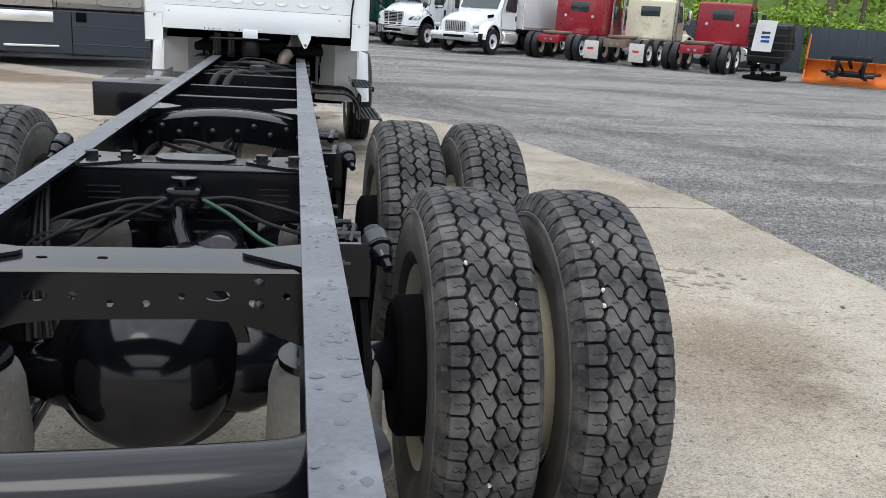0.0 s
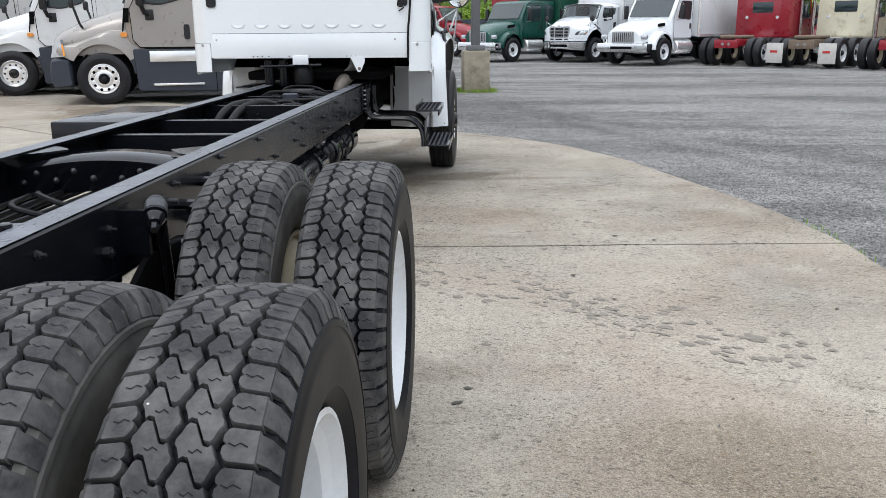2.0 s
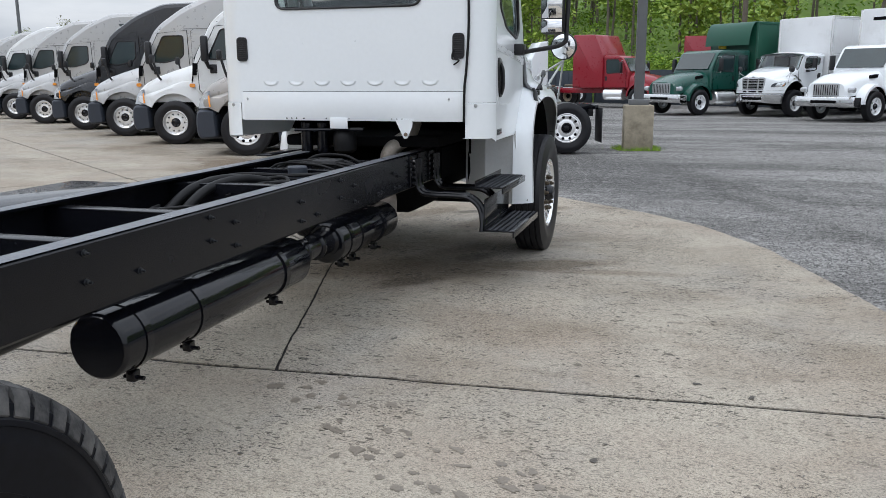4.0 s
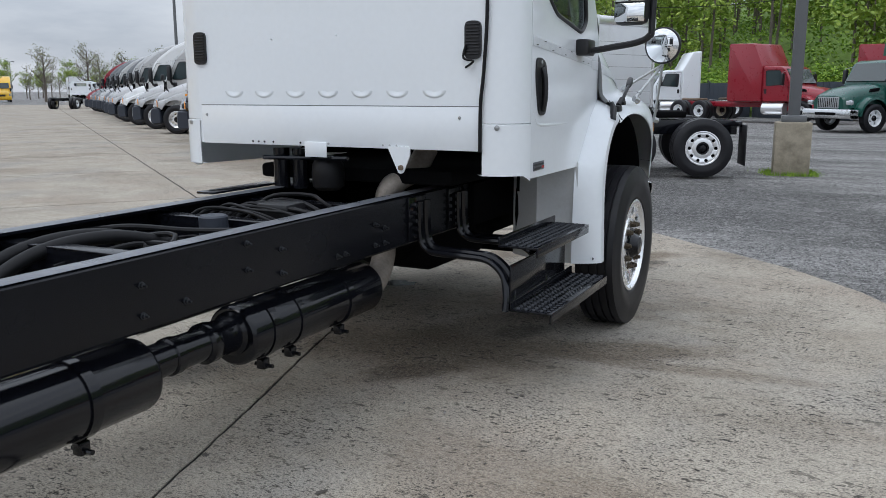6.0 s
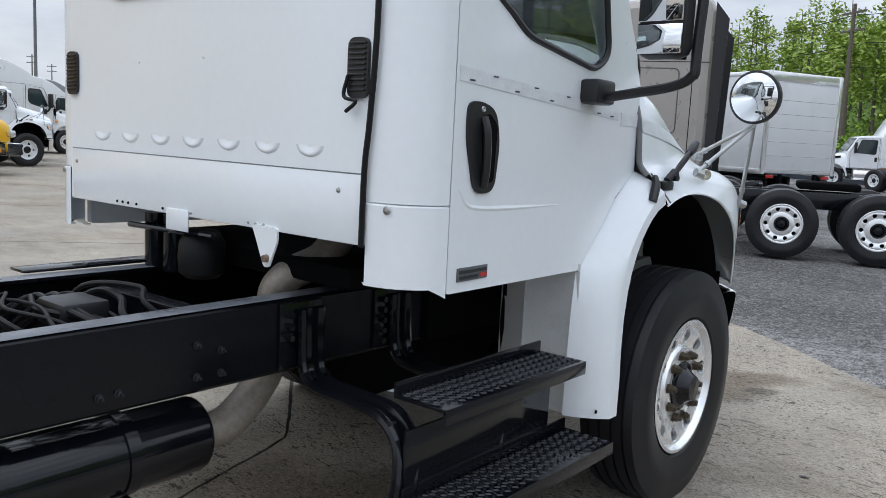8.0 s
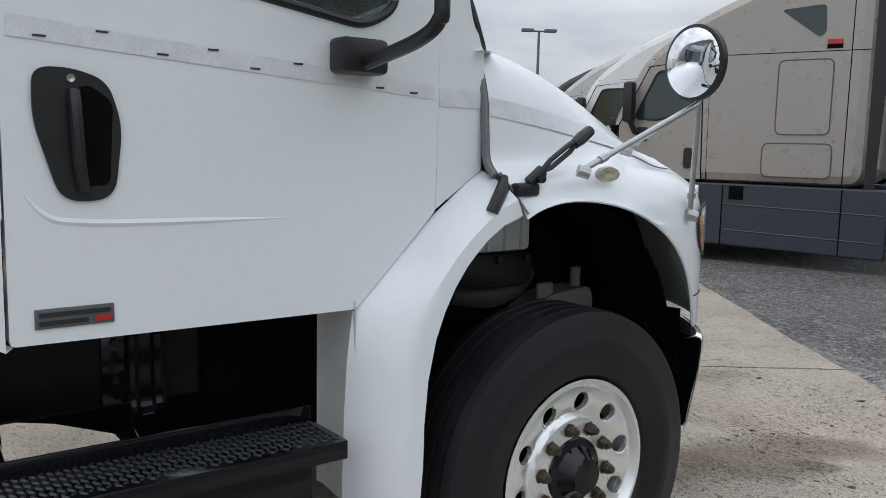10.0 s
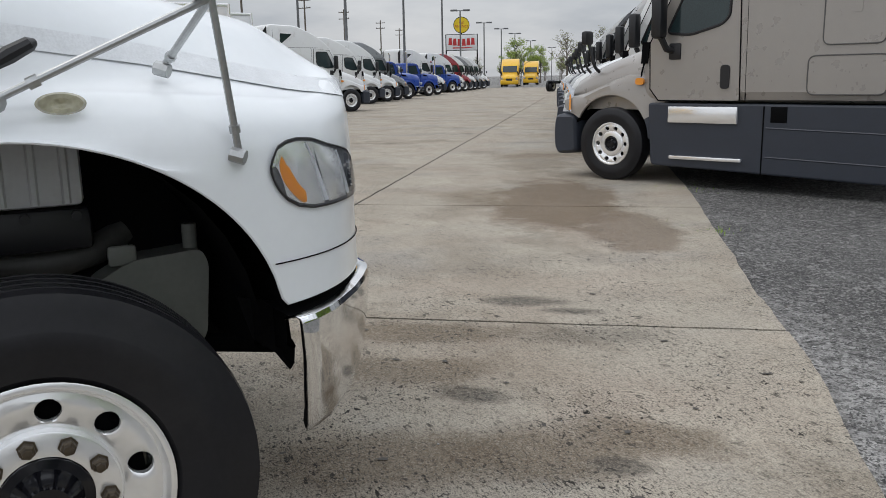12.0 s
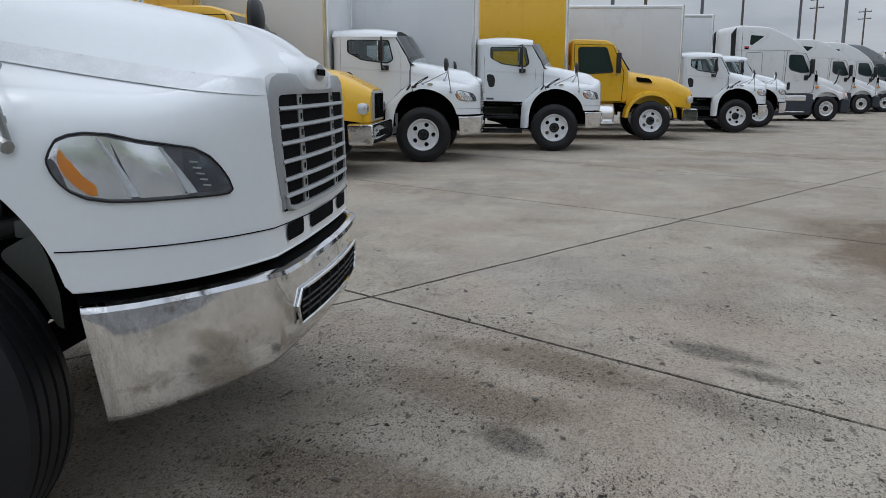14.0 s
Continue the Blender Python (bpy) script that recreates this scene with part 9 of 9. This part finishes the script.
unit = thing("salt_spreader", 16.35, 27.6, 0, -40, "black ribbed spreader hopper with a white placard", "spreader")
hop = part("hopper", bulged(round_poly([(-0.6, 0.55), (0.6, 0.55), (0.85, 1.85), (-0.85, 1.85)], 0.08), 0.62, 0.06), PLASTIC, unit)
for k in range(5):
    part("rib", Solid().box(-0.66, 0.66, -0.86, 0.86, 0.75 + 0.24 * k, 0.80 + 0.24 * k, 0.01), PLASTIC, hop)
part("placard", Solid().prism([(-0.45, 0.95), (0.20, 0.95), (0.28, 1.98), (-0.36, 1.98)], "y", -0.93, -0.89), BOXWHITE, unit)
for k in range(3):
    part("placard_bar", Solid().box(-0.18, 0.1, -0.94, -0.93, 1.25 + 0.14 * k, 1.33 + 0.14 * k), BLUE if k < 2 else GREYPLASTIC, unit)
en = Solid()
ru = random.Random(5)
for k in range(14):
    x, y, z = ru.uniform(-0.5, 0.5), ru.uniform(-0.85, -0.4), ru.uniform(0.1, 0.55)
    en.box(x - 0.07, x + 0.07, y - 0.06, y + 0.06, z - 0.07, z + 0.07, 0.015)
en.box(-0.6, 0.6, -0.9, 0.9, 0.0, 0.12, 0.02)
part("engine_base", en, DARK, unit)
part("lid", bulged(round_poly([(0.5, 1.85), (1.6, 1.0), (1.7, 1.1), (0.6, 1.95)], 0.04), 0.6, 0.02), PLASTIC, unit)

# fence along the foot of the bank
LINE = [(60, 6), (40, 20), (24, 31.5), (10, 45.5), (-4, 56), (-20, 66), (-38, 84), (-60, 110)]
fence = thing("fence", 10, 45.5, 0, 0, "slate-coloured panel fence along the wooded bank", "fence")
tagged(fence, kind="structure")
pm = Solid().box(-1.56, 1.56, -0.02, 0.02, 0.0, 1.95, 0.004)
for j in range(9):
    pm.box(-1.5 + 0.375 * j - 0.01, -1.5 + 0.375 * j + 0.01, -0.03, 0.03, 0.02, 1.93)
panel_mesh = mesh_of(pm, "fence_panel", FENCE)
post_mesh = mesh_of(Solid().box(-0.05, 0.05, -0.05, 0.05, 0, 2.05, 0.006), "fence_post", FENCE)
for (a, b) in zip(LINE, LINE[1:]):
    d = math.dist(a, b)
    n = int(d / 3)
    rz = math.degrees(math.atan2(b[1] - a[1], b[0] - a[0]))
    for k in range(n):
        t = (k + 0.5) / n
        m = pose(a[0] + (b[0] - a[0]) * t - 10, a[1] + (b[1] - a[1]) * t - 45.5, 0, 0, 0, rz)
        part("panel", panel_mesh, None, fence, at=m)
        part("post", post_mesh, None, fence, at=m @ Matrix.Translation((1.5, 0, 0)))

# wooded bank behind the fence
def bank_point(s, d):
    """Along the fence line s (0 to 1), d metres behind it."""
    total = [math.dist(a, b) for a, b in zip(LINE, LINE[1:])]
    q = s * sum(total)
    for (a, b), ln in zip(zip(LINE, LINE[1:]), total):
        if q <= ln or (a, b) == (LINE[-2], LINE[-1]):
            t = q / ln
            ux, uy = (b[0] - a[0]) / ln, (b[1] - a[1]) / ln
            return a[0] + ux * q + uy * d * 0.9 + 0.25 * d, a[1] + uy * q - ux * d * 0.9 + 0.3 * d
        q -= ln


def bank_height(s, d):
    return 0.2 + 0.42 * max(0, d - 1) * (1 - 0.004 * d) + 0.5 * noise.noise(Vector((s * 30, d * 0.2, 0)))


rows = []
for i in range(61):
    s = i / 60
    rows.append([(*bank_point(s, d), bank_height(s, d)) for d in (0.6, 2, 4, 7, 11, 16, 22, 30, 42, 60)])
solid_thing("bank", Solid().sheet(rows), GRASS, "steep green bank behind the lot", "hillside", kind="structure")

rw = random.Random(21)


def leaf_clump(s, c, r, n, size, rnd):
    """Loose tuft of small leaf blades round a point."""
    for k in range(n):
        d = Vector((rnd.gauss(0, 1), rnd.gauss(0, 1), rnd.gauss(0, 0.75)))
        p = c + d.normalized() * r * rnd.uniform(0.25, 1.0)
        a = Vector((rnd.uniform(-1, 1), rnd.uniform(-1, 1), rnd.uniform(-0.6, 0.6))).normalized() * size * rnd.uniform(0.6, 1.3)
        b = a.cross(Vector((rnd.uniform(-1, 1), rnd.uniform(-1, 1), rnd.uniform(-1, 1)))).normalized() * size * 0.5
        q = len(s.v)
        s.v.extend((tuple(p - a), tuple(p + b), tuple(p + a), tuple(p - b)))
        s.f.append((q, q + 1, q + 2, q + 3))


trunks, crowns, shrubs = Solid(), Solid(), Solid()
for k in range(420):
    s, d = rw.uniform(0.02, 0.98), rw.uniform(3, 34)
    if s > 0.74 and rw.random() < 0.5:
        continue
    x, y = bank_point(s, d)
    z, h = bank_height(s, d), rw.uniform(6.5, 12)
    lean = Vector((rw.uniform(-0.6, 0.6), rw.uniform(-0.6, 0.6), 0))
    base = Vector((x, y, z - 0.3))
    mid, tip = base + lean * 0.5 + Vector((0, 0, h * 0.55)), base + lean + Vector((0, 0, h))
    trunks.tube([base, mid, tip], [rw.uniform(0.08, 0.17), 0.07, 0.02], 6, cap=False)
    for j in range(7):
        t = rw.uniform(0.28, 0.97)
        p = base.lerp(tip, t)
        out = Vector((rw.uniform(-1, 1), rw.uniform(-1, 1), rw.uniform(0.1, 0.7))).normalized() * rw.uniform(0.8, 2.4) * (1.15 - t)
        trunks.tube([p, p + out], [0.035, 0.012], 4, cap=False)
        leaf_clump(crowns, p + out * 0.9, rw.uniform(0.8, 1.6), rw.randint(60, 95), 0.20, rw)
for k in range(900):
    s, d = rw.uniform(0.04, 0.92), abs(rw.gauss(0, 1.3)) + 0.55
    x, y = bank_point(s, d)
    leaf_clump(shrubs, Vector((x, y, bank_height(s, d) + rw.uniform(0.9, 2.1))), rw.uniform(0.6, 1.15), 110, 0.11, rw)
for k in range(1100):
    s, d = rw.uniform(0.04, 0.92), rw.uniform(2, 26)
    x, y = bank_point(s, d)
    leaf_clump(shrubs, Vector((x, y, bank_height(s, d) + rw.uniform(0.2, 0.9))), rw.uniform(0.7, 1.4), 40, 0.15, rw)
solid_thing("wood_trunks", trunks, BARK, "thin bare trunks and limbs of the wooded bank", "trees", kind="stuff")
solid_thing("wood_crowns", crowns, LEAF, "fresh yellow-green spring leaves on the bank", "trees", kind="stuff", smooth=0)
solid_thing("shrub_belt", shrubs, LEAF_DARK, "dense bright green shrubs over the fence", "shrubs", kind="stuff", smooth=0)

# distant trees beyond the lot
def budding_tree(name, x, y, h, seed, leaves, bare=False):
    r = random.Random(seed)
    ob = thing(name, x, y, 0, 0, "bare-branched tree just coming into leaf" if bare else "loose-crowned tree in pale spring leaf", "tree", "distant trees")
    t, c = Solid(), Solid()
    t.tube([(0, 0, -0.2), (0.1, 0.05, h * 0.3), (0, 0, h * 0.6), (0.1, 0, h * 0.95)], [h * 0.022, h * 0.017, h * 0.01, 0.02], 7)
    for k in range(26):
        z = h * r.uniform(0.25, 0.85)
        a = r.uniform(0, 6.283)
        ln = h * r.uniform(0.18, 0.42) * (1.1 - z / h)
        p = Vector((0, 0, z))
        q = p + Vector((math.cos(a) * ln, math.sin(a) * ln, ln * r.uniform(0.5, 1.2)))
        t.tube([p, p.lerp(q, 0.5) + Vector((0, 0, -0.1)), q], [h * 0.007, h * 0.005, 0.02], 5, cap=False)
        for j in range(3):
            e = p.lerp(q, r.uniform(0.5, 1.0))
            f = e + Vector((r.uniform(-1, 1), r.uniform(-1, 1), r.uniform(0.2, 1.2))) * h * 0.09
            t.tube([e, f], [0.035, 0.012], 4, cap=False)
            leaf_clump(c, f, h * 0.075, leaves, h * 0.014, r)
    part("trunk", t, BARK, ob)
    part("crown", c, LEAF_PALE if bare else LEAF, ob, smooth=0)
    return ob


bare = budding_tree("tree", -78, 98, 9.5, 3, 9, True)
full_t = budding_tree("tree", -98, 112, 9.0, 8, 34)
rt = random.Random(33)
for k in range(40):
    t = k / 39
    x, y = -225 + 120 * t + rt.uniform(-5, 5), 128 + rt.uniform(-8, 26) - 16 * t
    s = rt.uniform(0.5, 0.85)
    o = copy_thing(bare if rt.random() < 0.4 else full_t, pose(x, y, 0, 0, 0, rt.uniform(0, 360)))
    o.scale = (s, s, s)
for k in range(22):
    t = k / 21
    o = copy_thing(full_t if k % 3 else bare, pose(-230 + 70 * t + rt.uniform(-4, 4), 60 + 40 * (1 - t) + rt.uniform(-6, 6), 0, 0, 0, rt.uniform(0, 360)))
for k, (x, y) in enumerate(((-112, 84), (-108, 91), (-104, 95.5), (-101, 99.5), (-97, 103), (-93, 106), (-89, 109))):
    o = copy_thing(full_t if k == 0 else bare, pose(x, y, 0, 0, 0, 47 * k))
    o.scale = (0.95, 0.95, 0.80 + 0.06 * (k % 3))

# low building past the tractors
shop = thing("shop_building", -84, 93, 0, 36, "low tan roadside building with red fascia", "building")
part("wall", Solid().box(-4, 4, -4, 4, 0, 3.0), CREAM, shop)
part("fascia", Solid().box(-4.3, 4.3, -4.3, 4.3, 3.0, 3.8), SIGNRED, shop)
for k in range(3):
    part("window", Solid().box(-3.5 + 2.6 * k, -2.0 + 2.6 * k, -4.03, -3.98, 0.9, 2.4), DARKGLASS, shop)

# tar spots, chips and loose stone
spots = Solid()
for k in range(380):
    x, y = rf.uniform(-6, 3.3), rf.uniform(3, 15) if k < 200 else rf.uniform(10.6, 16.5)
    if x > 3.2 - 0.32 * max(0, y - 8) ** 1.15:
        continue
    r_ = rf.choice([0.004, 0.005, 0.006, 0.007, 0.009, 0.014])
    blot(spots, x, y, r_ * 1.6, r_, rf.uniform(0, 3), 0.0045, 12, 0.4)
solid_thing("oil_spots", spots, OILSPOT, "small dark oil and tar spots on the concrete", "stain", kind="stuff", smooth=0)
chips = Solid()
for k in range(700):
    x, y = rf.uniform(-4, 3.6), rf.uniform(0.5, 15)
    r_ = rf.uniform(0.003, 0.008)
    chips.add([(x - r_, y, 0.001), (x + r_ * 0.4, y + r_, 0.001), (x + r_ * 0.6, y - r_, 0.001), (x, y, r_ * 1.3)], [(0, 1, 3), (1, 2, 3), (2, 0, 3)])
solid_thing("loose_chips", chips, GRAVEL, "scattered gravel chips on the concrete", "gravel", kind="stuff", smooth=0)


# loose stones on the gravel beside the slab
stones = Solid()
rg_ = random.Random(12)
for k in range(26000):
    y = rg_.uniform(1.5, 13.5)
    edge = 3.72 if y < 7 else 3.72 - 0.0 if y < 7.4 else 3.66 - 0.155 * (y - 7.4) ** 1.75 if y < 11 else 2.45 - 1.02 * (y - 11.2)
    x = edge + abs(rg_.gauss(0, 1.0)) * 2.0 + 0.02
    r_ = rg_.uniform(0.005, 0.013)
    w = rg_.uniform(0, 6.28)
    c, q = math.cos(w), math.sin(w)
    z = -0.024
    stones.add([(x + r_ * c, y + r_ * q, z), (x - r_ * q * 0.8, y + r_ * c * 0.8, z), (x - r_ * c, y - r_ * q, z), (x + r_ * q * 0.7, y - r_ * c * 0.7, z), (x + 0.3 * r_ * c, y + 0.3 * r_, z + r_ * 1.1), (x - 0.35 * r_, y - 0.2 * r_, z + r_ * 0.95)],
               [(0, 1, 4), (1, 5, 4), (1, 2, 5), (2, 3, 5), (3, 4, 5), (3, 0, 4)])
solid_thing("loose_stone", stones, STONE, "loose crushed stone beside the concrete", "gravel", kind="stuff", smooth=0)
